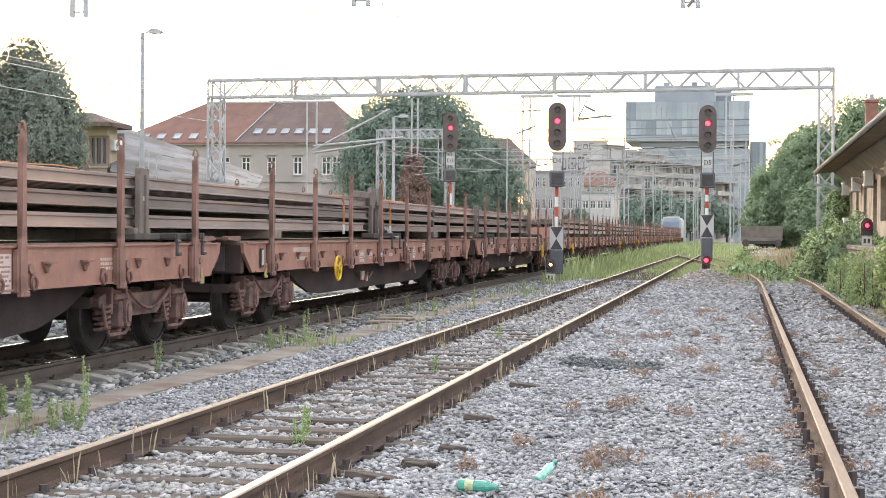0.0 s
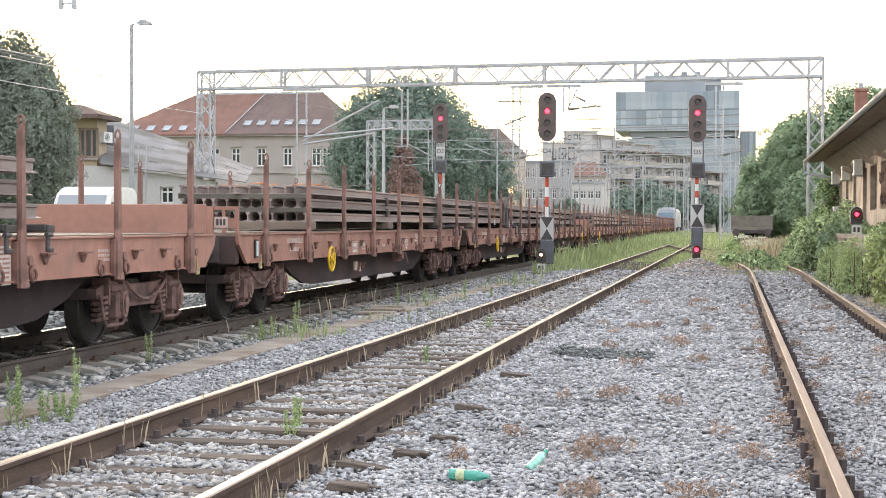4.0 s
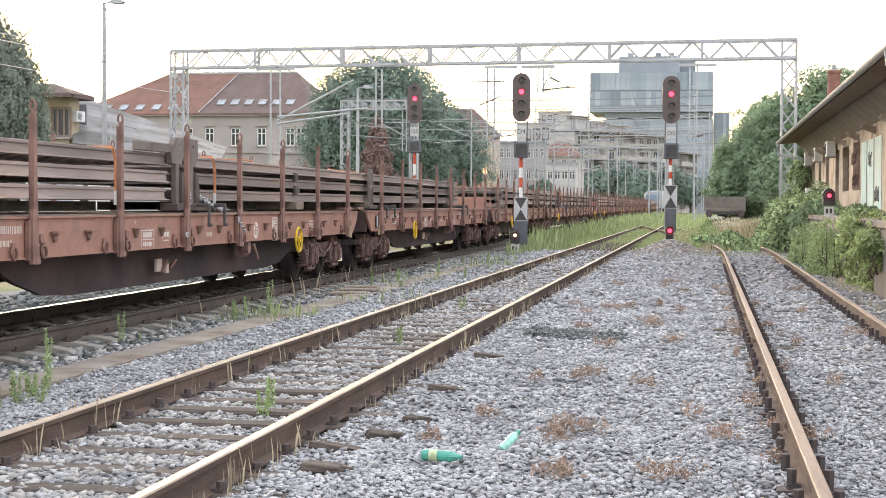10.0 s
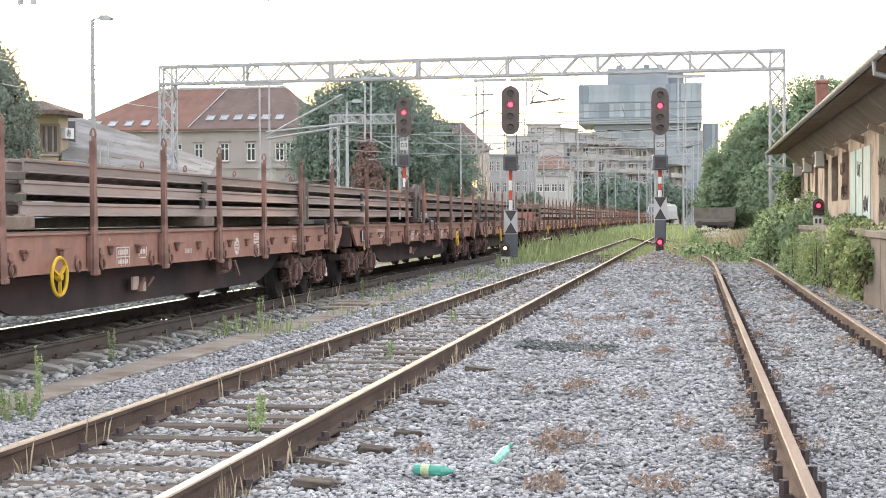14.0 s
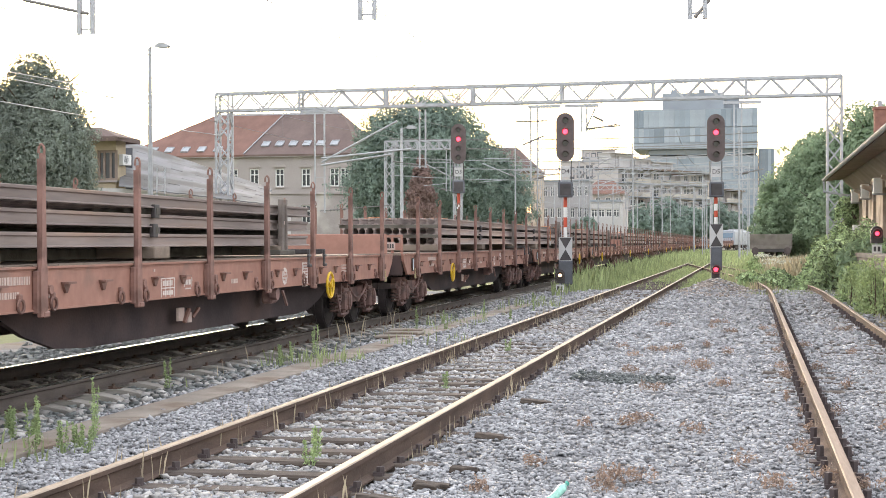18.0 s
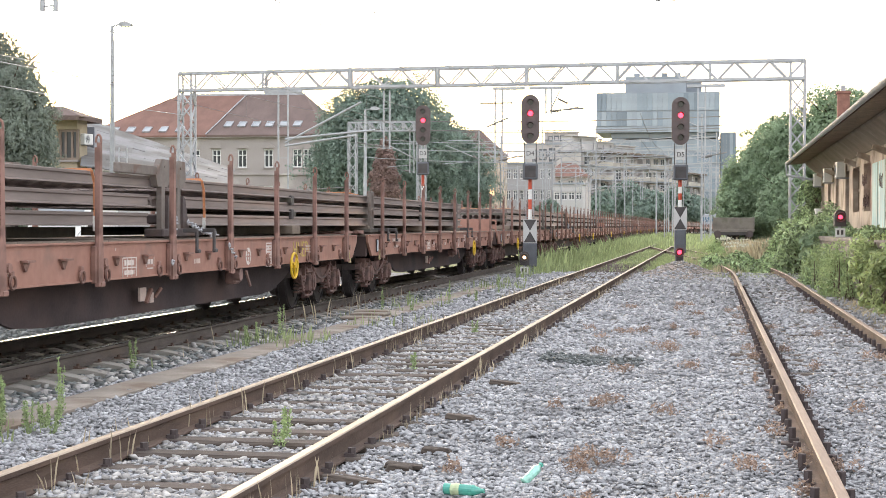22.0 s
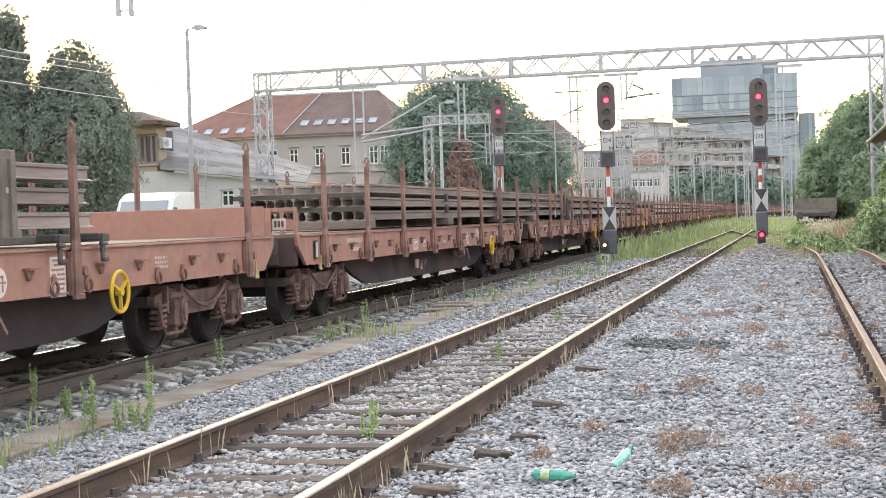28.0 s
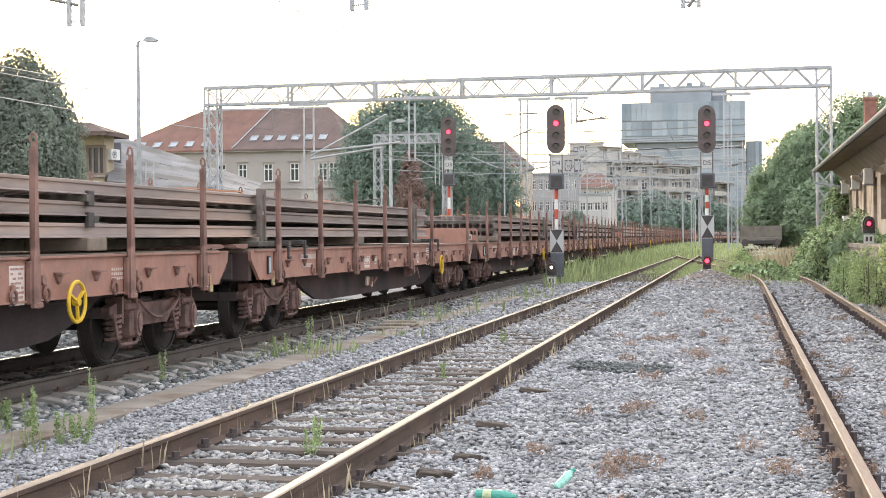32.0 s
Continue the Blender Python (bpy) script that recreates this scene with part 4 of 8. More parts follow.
    card = part("label_holder", bm, M["black"], w, "label holder with a pale blue card")
    bm = bmesh.new()
    box(bm, (1.384, -8.55, 1.03), (0.006, 0.085, 0.21))
    part("card", bm, M["card"], card)
    # bogies
    for s in (-1, 1):
        b = part("bogie", BOGIE["bolster"], None, w, at=pose(0, s * 7.43, 0))
        for x in (-1, 1):
            part("side_frame", BOGIE["side_frame", x], None, b)
            part("brake_rod", BOGIE["brake_rod", x], None, b)
            for y in (-0.9, 0.9):
                part("guard_loop", BOGIE["guard_loop", x], None, b, at=pose(0, y, 0))
                part("axle_box", BOGIE["axle_box"], None, b, at=pose(1.06 * x, y, 0.46, 0, 0, 0 if x > 0 else 180))
                for d in (-0.29, 0.29):
                    part("spring", BOGIE["spring"], None, b, at=pose(1.03 * x, y + d, 0.42))
        for y in (-0.9, 0.9):
            part("wheelset", WHEELSET, None, b, at=pose(0, y, 0.46))
    return w


M["scrawl"] = mat("yellow_chalk_paint", (0.50, 0.36, 0.12), 0.8, var=0.3, scale=12, bump=0, rnd=0)
M["card"] = mat("pale_blue_card", (0.48, 0.54, 0.57), 0.6, var=0.1, scale=20, bump=0, rnd=0.2)
KIND = {-9: 1, -8: 1, -7: 2, -6: 3, -5: 1, -4: 2, -3: 3, -2: 1, -1: 2, 0: 3, 1: 0, 2: 2, 3: 3, 4: 1, 5: 2, 6: 3, 7: 1, 8: 2, 9: 3, 10: 1}
WHEEL_REAR = {-1}
wagons = {}
masters = {}
for k, kind in KIND.items():
    s = FIRST + WAGON * (k - 0.5)
    if kind not in masters:
        masters[kind] = wagons[k] = wagon_master(kind)
        wagons[k].matrix_basis = on_line(s, 7.43)
    else:
        wagons[k] = copy_thing(masters[kind], on_line(s, 7.43))
for k in WHEEL_REAR:
    for o in wagons[k].children:
        if o.name.startswith("handwheel"):
            o.matrix_basis = pose(1.46, -4.55, 0.80)
for o in wagons[-6].children:
    if o.name.startswith("handwheel"):
        o.matrix_basis = pose(1.46, 4.32, 0.80)
for o in wagons[-9].children:
    if o.name.startswith("handwheel"):
        o.matrix_basis = pose(1.46, 4.65, 0.80)
for k in (-7, -4, -1, 2, 5, 8):
    tagged(wagons[k], "brown four-axle flat wagon, empty at one end with raised boards")

for o in list(wagons[-7].children):      # one stake of this wagon is missing
    if o.name.startswith("stake") and abs(o.location.y - STAKES[6]) < 0.01 and max(v.co.x for v in o.data.vertices) > 0:
        bpy.data.objects.remove(o)

words("painted_scrawl", "HNED", 0.36, M["scrawl"], wagons[-5], Matrix.Translation((1.349, 5.15, 1.03)) @ Euler((radians(90), 0, radians(90))).to_matrix().to_4x4(), 0.002)

# loads of old rails: two stacks of 25 m on every three wagons
CARGO = [(u * 0.88, (v + 0.172) * 0.875) for u, v in RAIL]
CARGO_RAIL = {}
for half in (11.6, 12.0):
    bm = bmesh.new()
    sweep(bm, CARGO, [(0, -half, 0), (0, half, 0)])
    CARGO_RAIL[half] = finish(bm, "rail", M["cargo"])


def rail_stack(seed, posts, strap, blocks, ragged, half):
    r = random.Random(seed)
    st = thing("rail_stack", "stack of used rusty rails in three layers with timber spacers", "rail stack", "loads of the goods train")
    for layer in range(3):
        for i in range(12):
            x = -1.045 + 0.19 * i + r.uniform(-0.008, 0.008)
            y = r.uniform(-0.12, 0.12) + (ragged * r.uniform(-1, 0) if i < 9 else 0)
            part("rail", CARGO_RAIL[half], None, st, at=pose(x, y + (12.35 - half if half < 12 else 0), 1.424 + 0.225 * layer))
    low = bmesh.new()
    box(low, (0, 0, 0), (2.36, 0.50, 0.138), bevel=0.01)
    low = finish(low, "bearer", M["bearer"])
    sp = bmesh.new()
    box(sp, (0, 0, 0), (2.26, 0.12, 0.074))
    sp = finish(sp, "spacer", M["timber"])
    ch = bmesh.new()
    box(ch, (1.10, 0, 0), (0.05, 0.15, 0.16), bevel=0.008)
    ch = finish(ch, "wedge", M["black"])
    for k, y in enumerate(blocks):
        part("bearer", low, None, st, at=pose(0, y, 1.354))
        for layer in (1, 2):
            part("spacer", sp, None, st, at=pose(0, y + r.uniform(-0.1, 0.1), 1.3865 + 0.225 * layer))
            if k < 2:
                part("wedge", ch, None, st, at=pose(0, y + r.uniform(-0.06, 0.06), 1.385 + 0.225 * layer))
    for y in posts:
            for x in (-1.17, 1.17):
                bm = bmesh.new()
                box(bm, (x, y, 1.70), (0.07, 0.27, 0.82), bevel=0.01)
                box(bm, (x + (0.05 if x > 0 else -0.05), y, 1.68), (0.03, 0.05, 0.70))
                part("load_post", bm, M["post"], st, "grey steel post holding the load")
    bm = bmesh.new()                                        # long dark timbers under the middle of the load
    for x in (-0.55, 0.35):
        box(bm, (x, 0.2, 1.345), (0.24, 22.6, 0.12))
        part("dunnage", bm, M["timber"], st, "dark lengthwise timber under the load")
        bm = bmesh.new()
    bm.free()
    for y in posts:
        for d in (0.42, 1.30):
            bm = bmesh.new()
            box(bm, (1.27, y + d, 1.335), (0.34, 0.10, 0.07), bevel=0.01)
            box(bm, (1.445, y + d, 1.25), (0.03, 0.06, 0.24), bevel=0.008)
            box(bm, (1.45, y + d + 0.03, 1.125), (0.05, 0.11, 0.05), bevel=0.012)
            tube(bm, (1.45, y + d - 0.05, 1.27), (1.45, y + d + 0.07, 1.27), 0.022, seg=8)
            part("lashing_winch", bm, M["black"], st, "dark steel strap winch hooked over the sill")
        bm = bmesh.new()
        box(bm, (1.10, y + 0.75, 1.325), (0.30, 2.3, 0.075), bevel=0.01)
        part("base_beam", bm, M["timber"], st, "dark base beam of the load post")
        bm = bmesh.new()
        for k in range(4):
            box(bm, (1.209, y - 0.055 + 0.037 * k, 1.76), (0.006, 0.024, 0.05))
        part("sign_bar", bm, M["faded"], st, "pale painted signs on the post")
    for y in (-9.4, -3.0, 3.6):
        if r.random() < 0.5:
            bm = bmesh.new()
            for k in range(8):
                a, b = -1.06 + 0.265 * k, -1.06 + 0.265 * (k + 1)
                bar(bm, (a, y + 0.12 * math.sin(k * 1.3 + seed), 2.035 + 0.012 * (k % 2)), (b, y + 0.12 * math.sin((k + 1) * 1.3 + seed), 2.035 + 0.012 * ((k + 1) % 2)), 0.035, 0.010)
            part("strap", bm, M["orange"], st, "frayed orange lashing strap")
    bm = bmesh.new()                                        # a strap round the load, knotted below
    bar(bm, (1.115, strap, 2.03), (1.13, strap + 0.05, 1.90), 0.034, 0.008)
    bar(bm, (1.13, strap + 0.05, 1.90), (1.13, strap + 0.07, 1.53), 0.034, 0.008)
    bar(bm, (-1.1, strap, 2.035), (1.115, strap, 2.035), 0.008, 0.035)
    s_ = part("strap", bm, M["orange"], st, "orange lashing strap")
    bm = bmesh.new()
    bar(bm, (1.132, strap + 0.05, 1.53), (1.132, strap + 0.05, 1.36), 0.04, 0.010)
    part("strap_end", bm, M["white"], s_, "white strap end")
    for x, y, l in ((0.75, -10.6, 2.2), (0.2, -11.2, 1.4), (-0.6, -10.4, 2.6), (0.9, -3.4, 2.8), (-0.3, 5.2, 2.0)):
        if r.random() < 0.75:
            bm = bmesh.new()
            prev = (x, y, 2.04)
            for k in range(5):
                nxt = (x + r.uniform(-0.12, 0.12), y + l * (k + 1) / 5, 2.045 + r.uniform(0, 0.03))
                bar(bm, prev, nxt, 0.05, 0.014)
                prev = nxt
            part("strap", bm, M["orange"], st, "loose orange strap on top of the rails")
    return st


def chain(bm, a, b, sag, r):
    """Links in turn from a to b."""
    a, b = Vector(a), Vector(b)
    n = max(4, int((b - a).length / 0.05))
    for k in range(n + 1):
        t = k / n
        p = a.lerp(b, t) - Vector((0, 0, sag * 4 * t * (1 - t)))
        ring(bm, p + Vector((r.uniform(-0.012, 0.012), 0, r.uniform(-0.012, 0.012))), 0.03, 0.011, (0, 2)[k % 2], 8, 4)


def clamp():
    c = thing("load_clamp", "dark steel clamp frames chained down between two rail stacks", "load clamp", "clamps of the goods train")
    rk = random.Random(6)
    for s in (-1, 1):
        x = s * 1.12
        for y in (-0.32, 0.26):
            bm = bmesh.new()
            prism(bm, [(y - 0.26, 2.03), (y - 0.05, 2.24), (y + 0.24, 2.24), (y + 0.27, 2.02), (y + 0.16, 1.90), (y - 0.20, 1.90)], x - 0.04, x + 0.04)
            tube(bm, (x + s * 0.04, y + 0.06, 2.15), (x + s * 0.05, y + 0.06, 2.15), 0.02, seg=8)
            h = part("claw", bm, M["post"], c)
            bm = bmesh.new()
            box(bm, (x, y + 0.02, 1.64), (0.07, 0.13, 0.54), bevel=0.008)
            part("stem", bm, M["post"], h)
            bm = bmesh.new()
            prism(bm, [(y + 0.08, 1.80), (y + 0.16, 1.76), (y + 0.32, 1.37), (y + 0.08, 1.37)], x + s * 0.03, x + s * 0.07)
            part("fin", bm, M["under"], h)
        bm = bmesh.new()
        box(bm, (x, -1.15, 2.09), (0.06, 1.3, 0.12), bevel=0.01)
        part("top_arm", bm, M["post"], c)
        bm = bmesh.new()
        box(bm, (x, 0.2, 1.335), (0.24, 1.5, 0.10), bevel=0.012)
        part("base_beam", bm, M["under"], c)
        for y in (0.12, 0.82):
            bm = bmesh.new()
            box(bm, (s * 1.445, y, 1.24), (0.03, 0.06, 0.28), bevel=0.008)
            box(bm, (s * 1.36, y, 1.36), (0.18, 0.07, 0.05), bevel=0.008)
            box(bm, (s * 1.45, y + 0.03, 1.10), (0.05, 0.11, 0.05), bevel=0.012)
            part("strap_winch", bm, M["black"], c)
    for z in (1.5, 1.95):
        bm = bmesh.new()
        box(bm, (0, 0, z), (2.16, 0.12, 0.12), bevel=0.02)
        part("cross_beam", bm, M["under"], c)
    for a, b, sag in (((1.25, -0.12, 1.50), (1.42, -0.75, 0.98), 0.05), ((1.25, 0.38, 1.46), (1.32, 1.35, 1.30), 0.03), ((1.42, 1.55, 1.16), (1.42, 1.85, 1.0), 0.04)):
        bm = bmesh.new()
        chain(bm, a, b, sag, rk)
        part("chain", bm, M["zinc"], c, "pale lashing chain")
    return c


cargo_at = []                        # thing, place in the train, half length
clamp0 = None
for g in (-10, -7, -4, -1, 2, 5, 8):
    q = FIRST + WAGON * g
    first = (16.0, (0.85,), 10.4, (-4.8, 6.2, 0.85, -11.0))
    spans = (first,) if g == 8 else (first, (41.5, (-0.75, 10.2), -11.3, (-6.6, 5.3, -0.75, 10.2)))
    for j, (mid, posts, strap, blocks) in enumerate(spans):
        cargo_at.append((rail_stack(g * 2 + j + 50, posts, strap, blocks, 0.25, 12.0 if j else 11.6), q + mid, 7.0))
    if g != 8:
        c = copy_thing(clamp0, Matrix()) if clamp0 else clamp()
        clamp0 = clamp0 or c
        cargo_at.append((c, q + 28.9, 1.0))
for ob, q, half in cargo_at:
    ob.matrix_basis = on_line(q, half)


def locomotive():
    l = thing("locomotive", "pale grey and white electric locomotive with rounded cabs", "locomotive")
    bm = bmesh.new()
    sec = [(-1.48, 1.0), (1.48, 1.0), (1.48, 2.5), (1.36, 3.45), (1.05, 3.85), (-1.05, 3.85), (-1.36, 3.45), (-1.48, 2.5)]
    rows = [(-9.4, 0.86, 0.0), (-9.1, 0.97, 0.02), (-8.3, 1.0, 0.05), (8.3, 1.0, 0.05), (9.1, 0.97, 0.02), (9.4, 0.86, 0.0)]
    loops = [[bm.verts.new((x * k, y + (z - 1.0) * (0.28 if y < 0 else -0.28) * (abs(y) > 9), 1.0 + (z - 1.0) * (0.96 if abs(y) > 9.3 else 1))) for x, z in sec] for y, k, _ in rows]
    for A, B in zip(loops, loops[1:]):
        for j in range(8):
            bm.faces.new((A[j], A[(j + 1) % 8], B[(j + 1) % 8], B[j]))
    bm.faces.new(loops[0])
    bm.faces.new(loops[-1][::-1])
    part("body", bm, M["loco"], l)
    for s in (-1, 1):
        bm = bmesh.new()
        m = Matrix.Rotation(-s * math.atan(-0.28), 4, "X")
        box(bm, (0, s * (9.40 - 0.28 * 1.75), 2.78), (2.15, 0.06, 0.95), m, bevel=0.02)
        part("windscreen", bm, M["sky_glass"], l)
        bm = bmesh.new()
        box(bm, (0, s * 9.42, 1.42), (2.7, 0.12, 0.75), bevel=0.05)
        part("front_apron", bm, M["bogie"], l)
        for x in (-0.95, 0.95):
            bm = bmesh.new()
            tube(bm, (x, s * 9.2, 1.75), (x, s * 9.47, 1.75), 0.12, seg=12)
            part("headlight", bm, M["dark_lens"], l)
            bm = bmesh.new()
            tube(bm, (x, s * 9.4, 1.03), (x, s * 9.8, 1.03), 0.1, seg=10)
            tube(bm, (x, s * 9.8, 1.03), (x, s * 9.85, 1.03), 0.24, seg=14)
            part("buffer", bm, M["under"], l)
        bm = bmesh.new()
        box(bm, (0, s * 5.0, 0.6), (2.3, 3.6, 0.55), bevel=0.1)
        part("bogie", bm, M["under"], l)
        for y in (-1.3, 1.3):
            bm = bmesh.new()
            for x in (-0.78, 0.78):
                tube(bm, (x - 0.06, s * 5.0 + y, 0.6), (x + 0.06, s * 5.0 + y, 0.6), 0.6, seg=24)
            part("wheelset", bm, M["wheel"], l)
        bm = bmesh.new()
        for x in (-0.5, 0.5):
            bar(bm, (x, s * 5.5, 3.9), (x * 0.8, s * 4.3, 4.5), 0.05)
            bar(bm, (x * 0.8, s * 4.3, 4.5), (x * 0.9, s * 5.6, 5.2), 0.04)
        bar(bm, (-0.85, s * 5.6, 5.22), (0.85, s * 5.6, 5.22), 0.06)
        part("pantograph", bm, M["wire"], l)
    bm = bmesh.new()
    for y in (-3, -1, 1, 3):
        box(bm, (0, y, 3.95), (1.7, 1.4, 0.25), bevel=0.04)
    part("roof_gear", bm, M["zinc"], l)
    return l


M["loco"] = mat("pale_grey_loco_paint", (0.29, 0.31, 0.34), 0.5, var=0.1, scale=1, bump=0.05, dirt=(0.30, 0.28, 0.27), dirt_at=0.6, dirt_scale=0.8, rnd=0)
M["sky_glass"] = mat("windscreen_glass", (0.10, 0.16, 0.22), 0.12, var=0.1, scale=3, bump=0, rnd=0, spec=0.9)
loco = locomotive()
LOCO_AT = FIRST + WAGON * 10 + 9.85
loco.matrix_basis = on_line(LOCO_AT, 5.0)


# ---------------------------------------------------------------- signals
FACE = Euler((radians(90), 0, 0)).to_matrix().to_4x4()          # letters that face the camera's side


def signal(x, y, base, lamp, text, box_w, low_lamp):
    s = thing("light_signal", "tall black railway signal showing red on a red and white mast", "railway signal", "signals of the yard", at=pose(x, y, 0, 0, 0, 8))
    bm = bmesh.new()
    out = [(0.30 * math.cos(a), 0.30 * math.sin(a)) for a in np.linspace(0, math.pi, 13)]
    head = [(u, lamp + 0.32 + v) for u, v in out] + [(-u, lamp - 0.70 - v) for u, v in out]
    prism(bm, head, -0.045, 0.0, axis=1)
    prism(bm, [(u * 0.86, lamp - 0.19 + (v - lamp + 0.19) * 0.93) for u, v in head], 0.0, 0.20, axis=1)
    h = part("signal_head", bm, M["flare_black"], s)
    for k, z in enumerate((lamp + 0.36, lamp, lamp - 0.40, lamp - 0.76)):
        bm = bmesh.new()
        tube(bm, (0, -0.045, z), (0, -0.075, z), 0.085, seg=18)
        lens = part("lens", bm, M["red_lamp"] if k == 1 else M["dark_lens"], h, "glowing red lens" if k == 1 else "unlit dark lens")
        bm = bmesh.new()
        arc = np.linspace(0.25, 2.9, 9)
        prism(bm, [(0.125 * math.cos(a), z + 0.125 * math.sin(a)) for a in arc] + [(0.112 * math.cos(a), z + 0.112 * math.sin(a)) for a in arc[::-1]], -0.22, -0.04, axis=1)
        part("hood", bm, M["flare_black"], h)
    top = lamp - 1.05
    bm = bmesh.new()
    box(bm, (0, -0.05, top - 0.28), (0.33, 0.02, 0.36), bevel=0.006)
    p = part("name_plate", bm, M["plate"], s)
    words("letters", text, 0.22, M["black"], p, Matrix.Translation((0, -0.064, top - 0.28)) @ FACE)
    bm = bmesh.new()
    for u in (-0.2, 0.2):
        box(bm, (u, 0.0, top - 0.3), (0.03, 0.04, 0.8))
    part("bracket", bm, M["black"], s)
    bm = bmesh.new()
    box(bm, (0, -0.05, top - 0.88), (0.50, 0.24, 0.52), bevel=0.03)
    b = part("indicator_box", bm, M["grey"], s)
    bm = bmesh.new()
    box(bm, (0, -0.178, top - 0.88), (0.36, 0.012, 0.38), bevel=0.01)
    part("indicator_face", bm, M["black"], b)
    low = base + 1.90
    z, hi = low, top - 1.14
    n = 4
    for k in range(n):
        a, c = low + (hi - low) * k / n, low + (hi - low) * (k + 1) / n
        bm = bmesh.new()
        tube(bm, (0, 0.05, a), (0, 0.05, c), 0.062, seg=14)
        part("mast_section", bm, M["white"] if k % 2 == 0 else M["red"], s)
    bm = bmesh.new()
    tube(bm, (0, 0.08, base - 0.25), (0, 0.08, low), 0.07, seg=12)
    for u in (-0.13, 0.13):
        bar(bm, (u, 0.16, base - 0.2), (u, 0.16, lamp - 0.9), 0.025)
    for z in np.arange(base + 0.3, lamp - 1.0, 0.33):
        bar(bm, (-0.13, 0.16, z), (0.13, 0.16, z), 0.018)
    part("ladder_and_foot", bm, M["zinc"], s)
    # the board of two triangles
    z0, z1, w = base + 1.12, base + 1.90, 0.225
    bm = bmesh.new()
    box(bm, (0, -0.06, (z0 + z1) / 2), (2 * w, 0.016, z1 - z0))
    t = part("triangle_board", bm, M["plate"], s)
    bm = bmesh.new()
    m = (z0 + z1) / 2
    prism(bm, [(-w + 0.02, z1 - 0.015), (w - 0.02, z1 - 0.015), (0, m + 0.01)], -0.074, -0.066, axis=1)
    prism(bm, [(-w + 0.02, z0 + 0.015), (0, m - 0.01), (w - 0.02, z0 + 0.015)], -0.074, -0.066, axis=1)
    part("triangle", bm, M["black"], t)
    bm = bmesh.new()
    box(bm, (0, -0.02, base + 0.72), (box_w, 0.22, 0.78), bevel=0.02)
    c = part("cable_box", bm, M["grey"], s)
    bm = bmesh.new()
    box(bm, (0, -0.135, base + 0.72), (box_w * 0.86, 0.012, 0.68), bevel=0.01)
    part("cable_box_door", bm, M["grey"], c)
    if low_lamp:
        bm = bmesh.new()
        box(bm, (-0.04, -0.16, base + 0.28), (0.26, 0.16, 0.46), bevel=0.04)
        d = part("lower_head", bm, M["black"], s)
        bm = bmesh.new()
        tube(bm, (-0.04, -0.24, base + 0.36), (-0.04, -0.27, base + 0.36), 0.072, seg=16)
        part("lens", bm, M["red_lamp"], d, "glowing red lens")
        bm = bmesh.new()
        ring(bm, (-0.04, -0.28, base + 0.36), 0.145, 0.016, 1, 16, 4, flat=3.5)
        part("hood", bm, M["black"], d)
    return s


signal(-1.16, 53.1, 0.18, 5.17, "D5", 0.38, True)
signal(-6.05, 51.2, -0.26, 5.15, "D4", 0.46, False)
signal(-11.6, 61.5, -0.26, 5.66, "D3", 0.5, False)


def dwarf(x, y, base, h, lens, label):
    d = thing("dwarf_signal", label, "dwarf signal", "dwarf signals", at=pose(x, y, 0, 0, 0, 8))
    bm = bmesh.new()
    tube(bm, (0, 0.06, base - 0.2), (0, 0.06, base + h), 0.035, seg=10)
    part("post", bm, M["zinc"], d)
    bm = bmesh.new()
    out = [(0.16 * math.cos(a), 0.16 * math.sin(a)) for a in np.linspace(0, math.pi, 9)]
    prism(bm, [(u, base + h + 0.12 + v) for u, v in out] + [(-0.16, base + h - 0.18), (0.16, base + h - 0.18)], -0.06, 0.08, axis=1)
    hd = part("head", bm, M["black"], d)
    bm = bmesh.new()
    tube(bm, (0, -0.06, base + h + 0.08), (0, -0.085, base + h + 0.08), 0.056, seg=14)
    part("lens", bm, lens, hd, "glowing lens")
    bm = bmesh.new()
    ring(bm, (0, -0.09, base + h + 0.08), 0.13, 0.014, 1, 14, 4, flat=4)
    part("hood", bm, M["black"], hd)
    bm = bmesh.new()
    box(bm, (0, -0.05, base + h - 0.34), (0.27, 0.015, 0.24))
    pl = part("plate", bm, M["white"], d, "white plate with dark bars")
    bm = bmesh.new()
    for u in (-0.06, 0.05):
        box(bm, (u, -0.062, base + h - 0.34), (0.06, 0.01, 0.13))
    part("sign_bar", bm, M["black"], pl)
    return d


dwarf(-6.08, 49.9, -0.20, 0.52, M["warm_lamp"], "low black dwarf signal with a warm white light")
dwarf(3.35, 43.6, 1.1, 0.50, M["red_lamp"], "low black dwarf signal showing red on the platform edge")


# ---------------------------------------------------------------- gantries, masts and wires
def lattice(bm, a, b, w, d, n, leg=0.06, web=0.035, u=None):
    """Four legs from a to b, w by d apart, laced with n bays of diagonals on all sides."""
    a, b = Vector(a), Vector(b)
    v = (b - a).normalized()
    u = Vector(u or (1, 0, 0))
    p = v.cross(u).normalized()
    c = [(-1, -1), (1, -1), (1, 1), (-1, 1)]
    at = lambda k, t: a.lerp(b, t) + u * (c[k][0] * w / 2) + p * (c[k][1] * d / 2)
    for k in range(4):
        bar(bm, at(k, 0), at(k, 1), leg)
        for i in range(n):
            x, y = (k, (k + 1) % 4) if i % 2 else ((k + 1) % 4, k)
            bar(bm, at(x, i / n), at(y, (i + 1) / n), web)
        for t in (0, 1):
            bar(bm, at(k, t), at((k + 1) % 4, t), leg)


